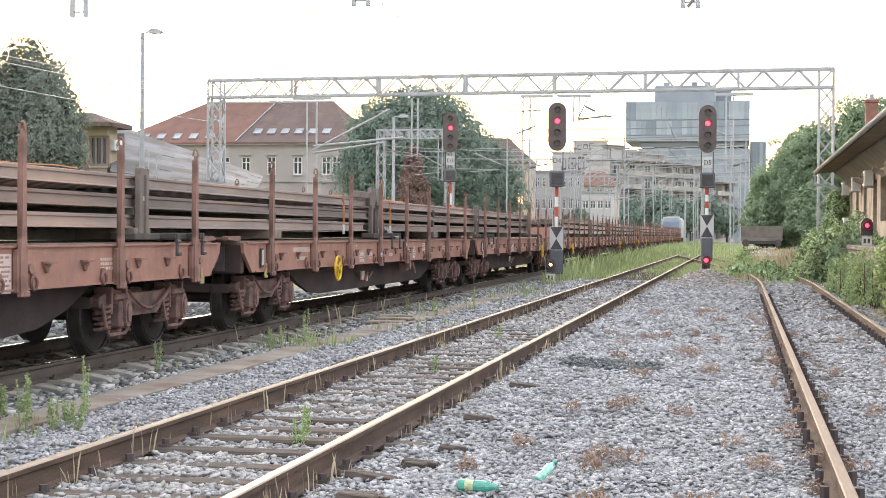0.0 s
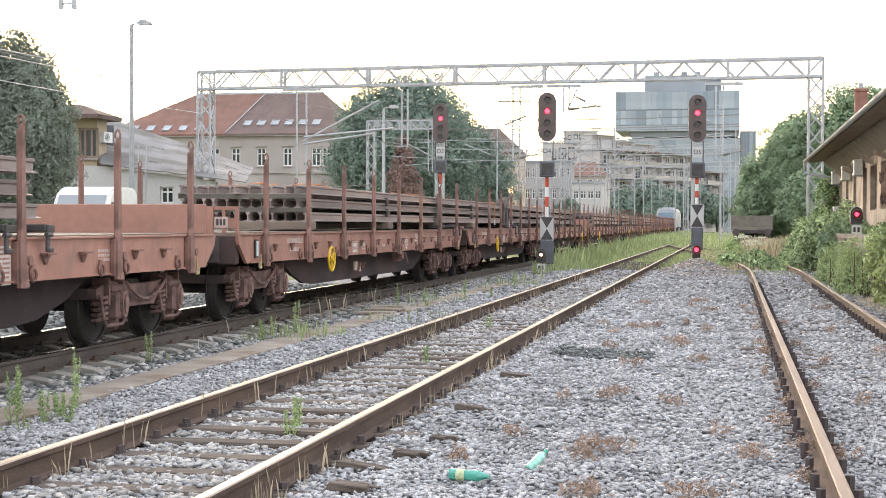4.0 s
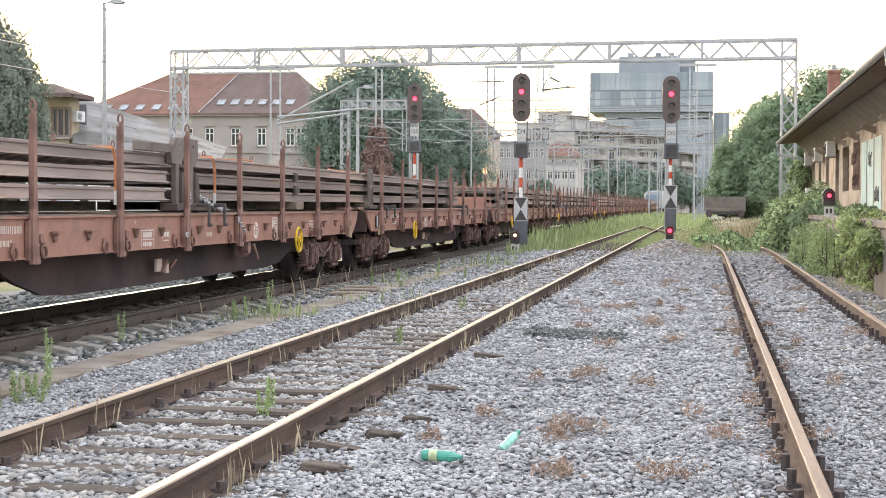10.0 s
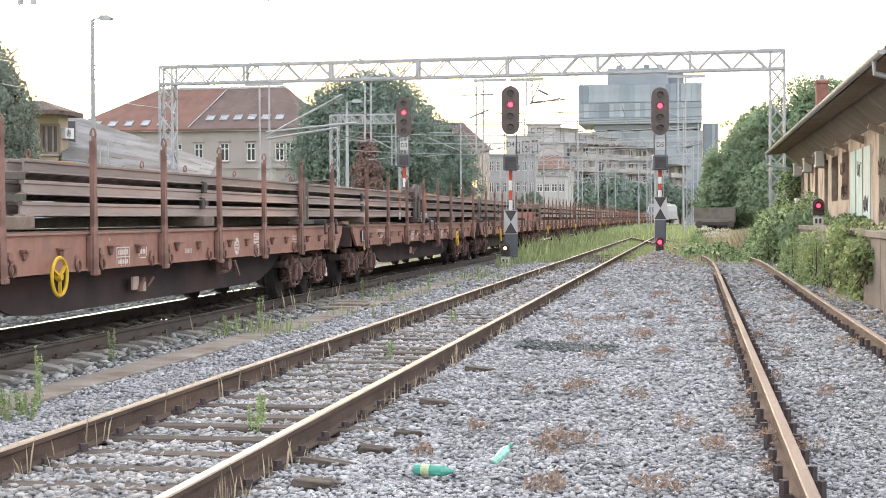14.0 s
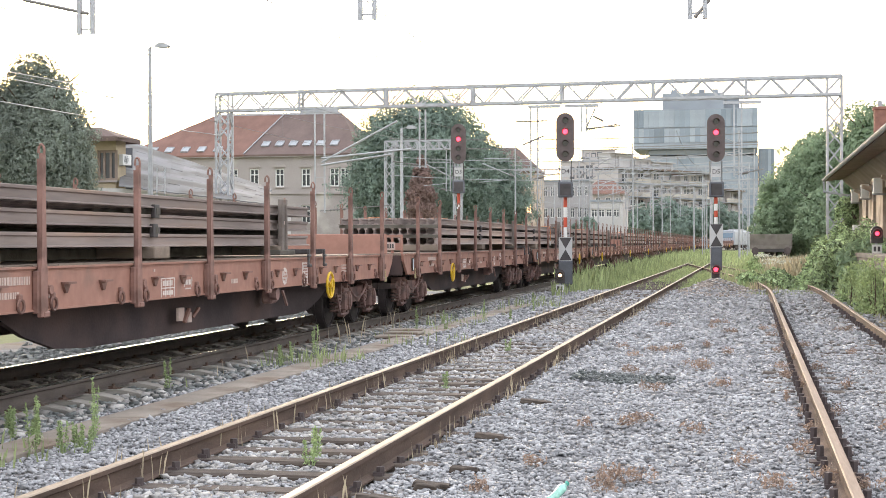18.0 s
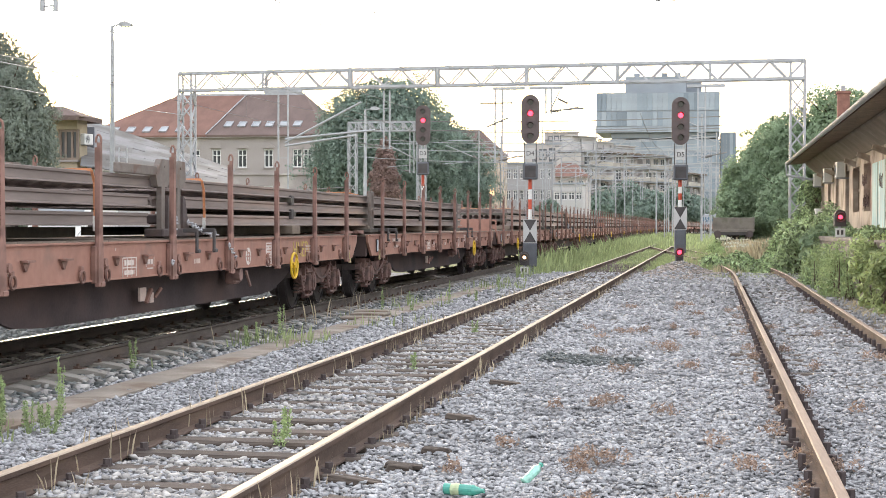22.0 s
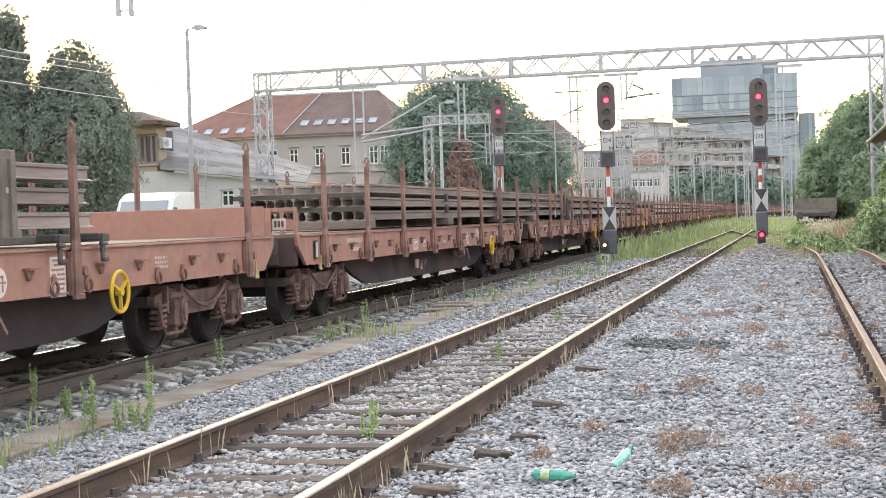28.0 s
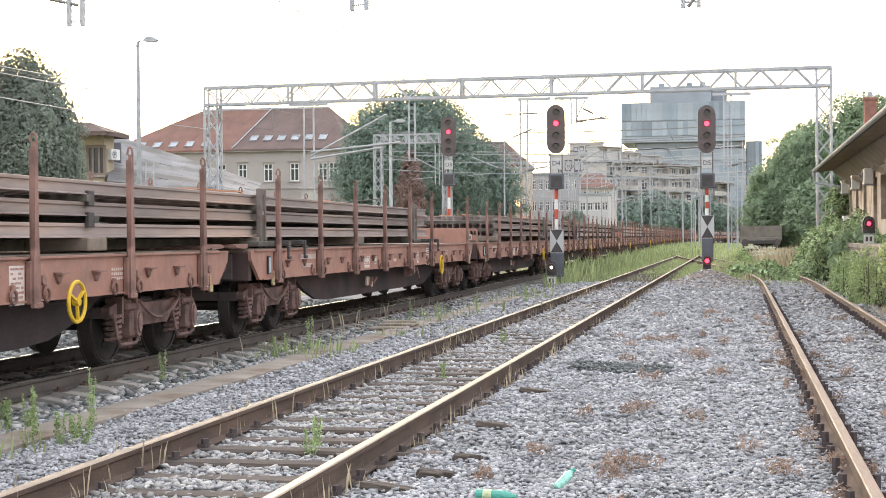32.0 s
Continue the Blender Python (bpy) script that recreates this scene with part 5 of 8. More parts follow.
def gantry(label, y, x0, x1, top, depth, post_w, bays, post_bays, leg, rise=0.0):
    g = thing("catenary_gantry", label, "catenary gantry", "gantries over the yard")
    for x in (x0, x1):
        bm = bmesh.new()
        z = top + rise * (x - x0) / (x1 - x0)
        lattice(bm, (x, y, -0.5), (x, y, z - depth), post_w, post_w, post_bays, leg, leg * 0.72)
        for u in (-1, 1):
            for v in (-1, 1):
                bar(bm, (x + u * post_w / 2, y + v * post_w / 2, z - depth), (x + u * post_w / 2, y + v * post_w / 2, z), leg * 0.85)
        part("lattice_post", bm, M["zinc"], g)
        bm = bmesh.new()
        box(bm, (x, y, -0.45), (post_w + 0.5, post_w + 0.5, 0.6), bevel=0.04)
        part("footing", bm, M["concrete"], g)
    bm = bmesh.new()
    a, b = x0 - post_w / 2, x1 + post_w / 2
    zz = lambda x: top + rise * (x - x0) / (x1 - x0)
    for yy in (-1, 1):
        o = yy * post_w / 2
        bar(bm, (a, y + o, zz(a)), (b, y + o, zz(b)), leg * 1.25)
        bar(bm, (a, y + o, zz(a) - depth), (b, y + o, zz(b) - depth), leg * 1.25)
        for i in range(bays * 2):
            p, q = a + (b - a) * i / (bays * 2), a + (b - a) * (i + 1) / (bays * 2)
            up = i % 2 == 0
            bar(bm, (p, y + o, zz(p) - (0 if up else depth)), (q, y + o, zz(q) - (depth if up else 0)), leg * 0.75)
    for i in range(bays + 1):
        p = a + (b - a) * i / bays
        bar(bm, (p, y - post_w / 2, zz(p)), (p, y + post_w / 2, zz(p)), leg * 0.6)
        bar(bm, (p, y - post_w / 2, zz(p) - depth), (p, y + post_w / 2, zz(p) - depth), leg * 0.6)
    for k in range(1, 7):                                       # joints of the girder's sections
        p = a + (b - a) * k / 7
        for yy in (-1, 1):
            bar(bm, (p, y + yy * post_w / 2, zz(p)), (p, y + yy * post_w / 2, zz(p) - depth), leg * 1.3)
    part("girder", bm, M["zinc"], g)
    return g


main = gantry("tall grey lattice steel gantry spanning all the tracks", 75.5, -26.45, 3.89, 9.12, 0.86, 0.66, 19, 11, 0.10, rise=0.18)
far1 = gantry("slim grey lattice gantry in front of the trees", 110, -25.9, -20.8, 8.9, 0.62, 0.55, 7, 12, 0.08)
far2 = gantry("distant grey lattice gantry over the tracks", 165, -30.0, -0.6, 9.4, 0.6, 0.5, 24, 12, 0.06)
far3 = gantry("distant grey lattice gantry over the tracks", 215, -32.0, 0.6, 9.4, 0.6, 0.5, 24, 12, 0.06)
near = gantry("grey lattice gantry carrying hangers over the tracks", 27.0, -18.2, 4.45, 8.6, 0.8, 0.5, 14, 10, 0.08)


def hanger(g, x, y, top, foot, w=0.32, arm=0):
    """A pair of drop posts under a girder, with a cross plate, and an arm with an insulator."""
    bm = bmesh.new()
    for u in (-0.5, 0.5):
        bar(bm, (x + u * w, y, top), (x + u * w, y, foot), 0.075)
    for k in range(3):
        z = foot + 0.1 + (top - foot) * k / 3
        bar(bm, (x - w / 2, y, z), (x + w / 2, y, z), 0.03)
    h = part("drop_post", bm, M["zinc"], g)
    if arm:
        bm = bmesh.new()
        tube(bm, (x, y, foot + 0.1), (x + arm, y, foot + 0.35), 0.025, seg=8)
        for k in range(5):
            t = 0.15 + 0.05 * k
            c = Vector((x + arm * t, y, foot + 0.1 + 0.25 * t))
            tube(bm, c, c + Vector((0.06 * (1 if arm > 0 else -1), 0, 0)), 0.075, 0.05, seg=8)
        part("steady_arm", bm, M["wire"], h)


for x, foot in ((-12.15, 5.36), (-6.75, 5.46), (-0.9, 5.30)):
    hanger(near, x, 27.0, 7.9, foot, 0.26)
bm = bmesh.new()
tube(bm, (-0.95, 27, 5.32), (-0.7, 27, 5.62), 0.03, seg=8)
tube(bm, (-12.1, 27, 5.75), (-13.4, 27, 6.05), 0.03, seg=8)
part("steady_arm", bm, M["wire"], near)
for p, q in ((-10.7, -9.1), (-8.9, -7.25), (-22.3, -20.3), (-1.3, 0.5)):
    bm = bmesh.new()
    box(bm, ((p + q) / 2, 75.2, 8.13), (q - p, 0.16, 0.14))
    part("mounting_beam", bm, M["zinc"], main)
hanger(main, -10.4, 75.2, 8.1, 4.5, 0.35, 1.2)
hanger(main, -7.95, 75.2, 8.1, 6.85, 0.26, 1.6)
hanger(main, -21.3, 75.2, 8.1, 3.0, 0.5, 3.6)
hanger(main, -0.6, 75.2, 8.2, 4.6, 0.35, 1.2)
hanger(main, -16.0, 75.2, 8.1, 5.2, 0.3, -1.5)
for g, y in ((far1, 110), (far2, 165), (far3, 215)):
    for x, f in ((-21.5, 5.2), (-17.0, 5.0), (-12.4, 5.0), (-8.6, 5.0), (-4.2, 5.2))[:1 if y == 110 else 5]:
        hanger(g, x + (y - 110) * -0.01, y, 8.4, f, 0.3, 1.3 if x > -15 else -1.3)

for a, b, r in (((-11.3, 75.0, 7.40), (-9.7, 75.0, 7.41), 0.035), ((-10.95, 75.0, 6.25), (-9.9, 75.0, 6.68), 0.04), ((-7.85, 75.0, 7.0), (-6.2, 75.0, 7.11), 0.035), ((-7.85, 75.0, 7.0), (-7.4, 75.0, 7.95), 0.03), ((-7.5, 75.0, 7.6), (-7.0, 75.0, 7.35), 0.05)):
    bm = bmesh.new()
    tube(bm, a, b, r, seg=8)
    part("cross_arm", bm, M["wire"], main)
bm = bmesh.new()
for a, b in (((-21.2, 75.2, 5.55), (-17.3, 75.2, 7.55)), ((-21.2, 75.2, 5.75), (-16.6, 75.2, 6.15)), ((-21.2, 75.2, 5.4), (-17.6, 75.2, 5.9))):
    tube(bm, a, b, 0.055, seg=8)
part("cantilever", bm, M["zinc"], main)


def wire(bm, pts, r=0.008):
    polytube(bm, pts, r)


def catenary(name, label, line, z, posts, sag=0.45, up=1.25):
    """Contact wire, carrying wire and droppers over one track."""
    c = thing(name, label, "overhead wire", "overhead wires")
    con, car = bmesh.new(), bmesh.new()
    pts = []
    for a, b in zip(posts, posts[1:]):
        for k in range(8):
            t = k / 8
            y = a + (b - a) * t
            pts.append((line(y), y, z + up - sag * 4 * t * (1 - t)))
    y = posts[-1]
    pts.append((line(y), y, z + up))
    wire(car, pts, 0.009)
    wire(con, [(line(y), y, z) for y in posts], 0.009)
    part("carrying_wire", car, M["wire"], c)
    part("contact_wire", con, M["wire"], c)
    for p in pts[1::2]:
        dr = bmesh.new()
        bar(dr, p, (p[0], p[1], z), 0.008)
        part("dropper", dr, M["wire"], c)
    return c


SPANS = (-20, 27, 75.2, 110, 165, 215, 280, 340)
catenary("overhead_wire", "thin dark contact wire with droppers", train_x, 5.55, SPANS)
catenary("overhead_wire", "thin dark contact wire with droppers", lambda y: -12.5 - 0.008 * y, 5.55, SPANS)
catenary("overhead_wire", "thin dark contact wire with droppers", lambda y: -17.3 - 0.006 * y, 5.55, SPANS)
catenary("overhead_wire", "thin dark contact wire with droppers", lambda y: middle_x(y) if y > 60 else -3.5, 5.6, SPANS[2:])
feeders = thing("feeder_line", "slack feeder cables between the gantries", "overhead wire", "overhead wires")
for p, q in (((-18.2, 27, 5.63), (-26.5, 75.2, 8.47)), ((-18.2, 27, 5.51), (-26.5, 75.2, 8.1)), ((-18.2, 27, 4.98), (-26.5, 75.2, 7.0))):
    bm = bmesh.new()
    polytube(bm, [Vector(p).lerp(Vector(q), k / 12) - Vector((0, 0, 0.12 * math.sin(math.pi * k / 12))) for k in range(13)], 0.016, 5)
    part("cable", bm, M["zinc"], feeders)
for x, z in ((-14.5, 8.6),):
    bm = bmesh.new()
    ys = [75.2 + (110 - 75.2) * k / 8 for k in range(9)] if x > -20 else [27 + 48.2 * k / 10 for k in range(11)]
    wire(bm, [(x, y, z - 0.5 * math.sin(math.pi * k / (len(ys) - 1))) for k, y in enumerate(ys)], 0.01)
    part("cable", bm, M["wire"], feeders)
for y, x0, x1, z in ((110.1, -25.9, 0.6, 8.85), (110.1, -25.9, 0.6, 8.2), (132.1, -27, 0.8, 9.4)):
    bm = bmesh.new()
    wire(bm, [(x0 + (x1 - x0) * k / 10, y, z + 0.25 * (2 * k / 10 - 1) ** 2) for k in range(11)], 0.042)
    part("span_wire", bm, M["wire"], feeders)
for y, x0, x1, z in ((110.2, -25.9, -0.8, 7.3), (110.2, -25.9, -0.8, 6.7), (110.2, -25.9, -0.8, 5.95), (132, -27, 0.0, 8.4), (132, -27, 0.0, 7.6), (132, -27, 0.0, 6.3), (150, -28, 0.4, 9.5), (150, -28, 0.4, 8.6), (150, -28, 0.4, 7.0), (190, -30, 1, 8.6), (190, -30, 1, 7.4), (190, -30, 1, 6.2)):
    bm = bmesh.new()
    wire(bm, [(x0 + (x1 - x0) * k / 10, y, z + 0.5 * (2 * k / 10 - 1) ** 2) for k in range(11)], 0.032)
    part("span_wire", bm, M["zinc"], feeders)


# bracket arms of the catenary, each with a strut and dark insulators
rc = random.Random(21)
for k, (x, y, z, l) in enumerate(((-16.6, 110, 6.2, -2.4), (-12.0, 110, 6.2, 2.3), (-8.2, 110, 6.2, 2.2), (-20.8, 110, 6.0, -2.3), (-13.0, 165, 6.6, 2.4), (-9.2, 165, 6.6, 2.4), (-17.6, 165, 6.6, -2.4), (-5.0, 165, 6.6, 2.2),
                                  (-13.5, 132, 6.9, 2.6), (-9.8, 132, 6.7, 2.4), (-18.0, 132, 6.8, -2.6), (-13.6, 190, 7.0, 2.6), (-9.6, 190, 7.0, 2.5), (-5.5, 190, 7.0, 2.2))):
    a = thing("bracket_arm", "grey tubular catenary bracket arm with dark insulators", "catenary arm", "arms of the overhead line")
    bm = bmesh.new()
    tube(bm, (x, y, z), (x + l, y, z + rc.uniform(0.9, 1.5)), 0.035, seg=6)
    tube(bm, (x, y, z + 1.3), (x + l * 0.95, y, z + 1.35), 0.03, seg=6)
    tube(bm, (x + l * 0.3, y, z - 0.2), (x + l * 1.1, y, z - 0.35), 0.025, seg=6)
    tube(bm, (x, y, -0.5), (x, y, z + 2.3), 0.06, 0.045, seg=6)
    part("arm_frame", bm, M["zinc"], a)
    for dz in (0.05, 1.3):
        bm = bmesh.new()
        for j in range(4):
            c = Vector((x + l * (0.06 + 0.035 * j), y, z + dz + 0.06 * j * (dz < 1)))
            tube(bm, c, c + Vector((0.05, 0, 0)), 0.09, 0.07, seg=8)
        part("insulator", bm, M["wire"], a)


def mast(x, y, h, r, label, arm=0.0):
    m = thing("catenary_mast", label, "catenary mast", "masts of the yard")
    bm = bmesh.new()
    tube(bm, (x, y, -0.5), (x, y, h), r, r * 0.6, seg=10)
    part("pole", bm, M["zinc"], m)
    if arm:
        bm = bmesh.new()
        tube(bm, (x, y, h - 1.2), (x + arm, y, h - 0.5), 0.04, seg=6)
        tube(bm, (x, y, h - 2.4), (x + arm, y, h - 1.9), 0.04, seg=6)
        tube(bm, (x + arm, y, h - 0.4), (x + arm, y, h - 2.2), 0.03, seg=6)
        part("bracket_arm", bm, M["zinc"], m)
    return m


for x, y, h, a in ((-26.9, 160, 8.6, 2.2), (-22.3, 178, 8.4, -2.0), (-17.0, 195, 8.8, 2.0), (-12.6, 205, 8.6, 1.8), (-6.2, 225, 9.0, -1.6), (-14.5, 150, 8.2, 1.8), (-1.0, 140, 11.4, -1.6),
                   (0.4, 176, 12.0, -1.6), (-0.2, 205, 11.8, -1.8), (-4.8, 190, 7.0, 0), (-6.4, 180, 7.8, 1.4), (1.6, 150, 8.0, 0), (-20.0, 240, 9, 1.8), (-6.0, 250, 9, 1.8)):
    mast(x, y, h, 0.11, "slender grey steel catenary mast", a)


def street_lamp(x, y, h, arm, label):
    s = thing("street_lamp", label, "street lamp", "street lamps")
    bm = bmesh.new()
    tube(bm, (x, y, -0.5), (x, y, h), 0.15, 0.085, seg=10)
    for z in (h * 0.72, h * 0.8):
        tube(bm, (x, y, z), (x + 0.25, y, z), 0.02, seg=6)
    part("pole", bm, M["zinc"], s)
    bm = bmesh.new()
    tube(bm, (x, y, h), (x + arm * 0.5, y, h + 0.05), 0.03, seg=8)
    part("arm", bm, M["zinc"], s)
    bm = bmesh.new()
    prism(bm, [(arm * 0.30, 0.0), (arm * 0.5, 0.15), (arm * 0.8, 0.17), (arm * 1.08, 0.02), (arm, -0.08), (arm * 0.45, -0.08)], y - 0.16, y + 0.16, axis=1)
    for v in bm.verts:
        v.co += Vector((x, 0, h + 0.04))
    part("lantern", bm, M["zinc"], s)
    return s


street_lamp(-28.65, 71.0, 11.02, 0.95, "tall grey street lamp with a single lantern")
street_lamp(-23.83, 105.0, 9.45, 1.0, "grey lattice lamp pole with a single lantern")


# ---------------------------------------------------------------- buildings
B = dict(
    plaster=mat("ochre_plaster", (0.46, 0.38, 0.27), 0.95, var=0.12, scale=0.5, bump=0.3, bscale=14, dirt=(0.30, 0.25, 0.19), dirt_at=0.57, dirt_scale=0.35, rnd=0),
    old=mat("stained_beige_plaster", (0.40, 0.355, 0.335), 0.95, var=0.12, scale=0.3, bump=0.3, bscale=10, dirt=(0.50, 0.455, 0.42), dirt_at=0.57, dirt_scale=0.28, rnd=0),
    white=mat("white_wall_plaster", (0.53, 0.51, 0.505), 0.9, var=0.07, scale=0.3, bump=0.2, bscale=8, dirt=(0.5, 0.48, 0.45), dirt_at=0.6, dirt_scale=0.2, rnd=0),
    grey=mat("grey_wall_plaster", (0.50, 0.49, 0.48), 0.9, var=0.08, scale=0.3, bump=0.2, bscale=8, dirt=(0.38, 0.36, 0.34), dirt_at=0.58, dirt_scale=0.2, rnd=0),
    tile_red=mat("red_roof_tiles", (0.205, 0.112, 0.088), 0.9, var=0.2, scale=0.8, bump=0.6, bscale=12, rnd=0, stretch=(1, 0.3, 1)),
    tile_brown=mat("brown_roof_tiles", (0.152, 0.108, 0.096), 0.9, var=0.2, scale=0.8, bump=0.6, bscale=12, rnd=0, stretch=(1, 0.3, 1)),
    eternit=mat("grey_corrugated_roof", (0.20, 0.20, 0.205), 0.85, var=0.3, scale=0.35, bump=0.3, bscale=10, dirt=(0.11, 0.105, 0.10), dirt_at=0.46, dirt_scale=0.4, rnd=0.08),
    curtain=mat("blue_grey_glass", (0.23, 0.28, 0.33), 0.2, var=0.15, scale=0.25, bump=0.02, bscale=2, rnd=0.08, spec=0.7),
    curtain_pale=mat("pale_facade_glass", (0.315, 0.36, 0.405), 0.25, var=0.12, scale=0.25, bump=0.02, bscale=2, rnd=0.08, spec=0.6),
    curtain_deep=mat("deep_blue_glass", (0.145, 0.19, 0.24), 0.15, var=0.15, scale=0.25, bump=0.02, bscale=2, rnd=0.1, spec=0.8),
    taupe=mat("taupe_window_frame", (0.25, 0.19, 0.155), 0.7, var=0.15, scale=2, bump=0, rnd=0.05),
    # cove: dirt and the eave's shadow both go into this colour
    cove=mat("shaded_grimy_cove", (0.25, 0.21, 0.18), 0.9, var=0.2, scale=1.2, bump=0.3, bscale=12, dirt=(0.33, 0.29, 0.25), dirt_at=0.58, dirt_scale=0.9, rnd=0.06),
    lilac=mat("lilac_grey_plaster", (0.36, 0.345, 0.35), 0.92, var=0.08, scale=0.4, bump=0.2, bscale=8, dirt=(0.30, 0.28, 0.275), dirt_at=0.57, dirt_scale=0.3, rnd=0),
    blush=mat("pale_pinkish_plaster", (0.50, 0.46, 0.445), 0.92, var=0.08, scale=0.3, bump=0.2, bscale=8, dirt=(0.42, 0.38, 0.36), dirt_at=0.57, dirt_scale=0.25, rnd=0),
    parapet=mat("beige_balcony_front", (0.45, 0.41, 0.36), 0.9, var=0.1, scale=0.4, bump=0.1, bscale=8, rnd=0.12),
    shade_glass=plain("shaded_far_window", (0.10, 0.105, 0.115), 0.25, spec=0.4),
    skylight=mat("milky_skylight_glass", (0.30, 0.325, 0.35), 0.3, var=0.1, scale=1, bump=0, rnd=0.15, spec=0.7),
    panel=mat("pale_cladding", (0.26, 0.285, 0.315), 0.5, var=0.12, scale=0.2, bump=0, rnd=0.12),
    frame=mat("white_window_frame", (0.75, 0.74, 0.72), 0.6, var=0.05, scale=2, bump=0, rnd=0.03),
    soffit=mat("brown_soffit_boards", (0.20, 0.15, 0.115), 0.9, var=0.3, scale=1.5, bump=0.5, bscale=12, rnd=0.1, stretch=(1, 6, 1)),
    brick=mat("chimney_brick", (0.25, 0.125, 0.095), 0.9, var=0.25, scale=4, bump=0.5, bscale=18, rnd=0.2),
    terracotta=mat("faded_terracotta_plaster", (0.34, 0.235, 0.205), 0.92, var=0.12, scale=0.4, bump=0.2, bscale=8, dirt=(0.26, 0.19, 0.17), dirt_at=0.55, dirt_scale=0.3, rnd=0),
    tan=mat("peeling_tan_plaster", (0.52, 0.43, 0.35), 0.95, var=0.25, scale=0.9, bump=0.5, bscale=14, dirt=(0.26, 0.195, 0.15), dirt_at=0.5, dirt_scale=1.1, rnd=0),
    mint=mat("faded_turquoise_paint", (0.46, 0.62, 0.60), 0.9, var=0.2, scale=1.5, bump=0.2, bscale=14, dirt=(0.56, 0.50, 0.43), dirt_at=0.48, dirt_scale=2.0, rnd=0.12, stretch=(1, 3, 0.35)),
    spray=mat("spray_paint", (0.10, 0.06, 0.06), 0.7, var=0.5, scale=3, bump=0, rnd=0.3),
    spray_red=mat("red_spray_paint", (0.30, 0.10, 0.09), 0.7, var=0.6, scale=5, bump=0, rnd=0.2),
    lit=plain("lit_pane", (1.0, 0.55, 0.25), 0.4, glow=1.2, glow_color=(1.0, 0.5, 0.2)),
)


def wall_with(bm, x0, x1, z0, z1, y0, y1, holes):
    """A wall along x from y0 (front) to y1, open right through at the holes (x0, x1, z0, z1)."""
    xs = sorted({x0, x1, *[h[0] for h in holes], *[h[1] for h in holes]})
    zs = sorted({z0, z1, *[h[2] for h in holes], *[h[3] for h in holes]})
    nx, nz = len(xs) - 1, len(zs) - 1
    solid = lambda i, j: 0 <= i < nx and 0 <= j < nz and not any(h[0] < (xs[i] + xs[i + 1]) / 2 < h[1] and h[2] < (zs[j] + zs[j + 1]) / 2 < h[3] for h in holes)
    vs = {}

    def at(i, j, y):
        if (i, j, y) not in vs:
            vs[i, j, y] = bm.verts.new((xs[i], y, zs[j]))
        return vs[i, j, y]
    for i in range(nx):
        for j in range(nz):
            if solid(i, j):
                for y in (y0, y1):
                    bm.faces.new([at(i, j, y), at(i + 1, j, y), at(i + 1, j + 1, y), at(i, j + 1, y)])
                for di, dj, p, q in ((-1, 0, (i, j), (i, j + 1)), (1, 0, (i + 1, j), (i + 1, j + 1)), (0, -1, (i, j), (i + 1, j)), (0, 1, (i, j + 1), (i + 1, j + 1))):
                    if not solid(i + di, j + dj):
                        bm.faces.new([at(*p, y0), at(*q, y0), at(*q, y1), at(*p, y1)])


def window(parent, x0, x1, z0, z1, y, sill=True, bars=1, glass=None, deep=0.18, cross=True, frame=None):
    """Frame, glazing bar, pane and sill in an opening of a wall that faces -y."""
    w, h, mx, mz = x1 - x0, z1 - z0, (x0 + x1) / 2, (z0 + z1) / 2
    t = min(0.13, w * 0.12)
    lights = []
    edges = [x0 + t] + [v for k in range(bars) for c in (x0 + w * (k + 1) / (bars + 1),) for v in (c - t * 0.45, c + t * 0.45)] + [x1 - t]
    zs = (z0 + t, z0 + h * 0.68 - t * 0.4, z0 + h * 0.68 + t * 0.4, z1 - t) if cross else (z0 + t, z1 - t)
    for a, b in zip(edges[::2], edges[1::2]):
        for c, d in zip(zs[::2], zs[1::2]):
            lights.append((a, b, c, d))
    bm = bmesh.new()
    wall_with(bm, x0, x1, z0, z1, y + deep - 0.04, y + deep + 0.04, lights)
    f = part("window", bm, frame or B["frame"], parent)
    bm = bmesh.new()
    box(bm, (mx, y + deep + 0.03, mz), (w - t, 0.02, h - t))
    part("pane", bm, glass or M["glass"], f)
    if sill:
        bm = bmesh.new()
        box(bm, (mx, y - 0.02, z0 - 0.05), (w + 0.2, 0.28, 0.09))
        part("sill", bm, B["old"], f)


def shell(house, x0, x1, y0, y1, z1, material, holes, z0=-0.5, t=0.4):
    bm = bmesh.new()
    wall_with(bm, x0, x1, z0, z1, y0, y0 + t, holes)
    part("front_wall", bm, material, house)
    bm = bmesh.new()
    box(bm, (x0 + t / 2, (y0 + t + y1) / 2, (z0 + z1) / 2), (t, y1 - y0 - t, z1 - z0))
    box(bm, (x1 - t / 2, (y0 + t + y1) / 2, (z0 + z1) / 2), (t, y1 - y0 - t, z1 - z0))
    box(bm, ((x0 + x1) / 2, y1 - t / 2, (z0 + z1) / 2), (x1 - x0 - 2 * t, t, z1 - z0))
    part("side_wall", bm, material, house)
    bm = bmesh.new()
    box(bm, ((x0 + x1) / 2, (y0 + y1) / 2, z1 - 0.15), (x1 - x0 - 2 * t, y1 - y0 - 2 * t, 0.2))
    box(bm, ((x0 + x1) / 2, y0 + t + 3.0, (z0 + z1) / 2), (x1 - x0 - 2 * t - 0.1, 0.1, z1 - z0 - 0.6))
    part("inner_wall", bm, M["grey"], house)


# the large house with the hipped red and brown roof
house = thing("apartment_house", "old beige plastered house with a hipped red and brown tile roof", "apartment house")
X0, X1, Y0, Y1, EAVE = -63.6, -38.5, 150.0, 166.0, 10.45
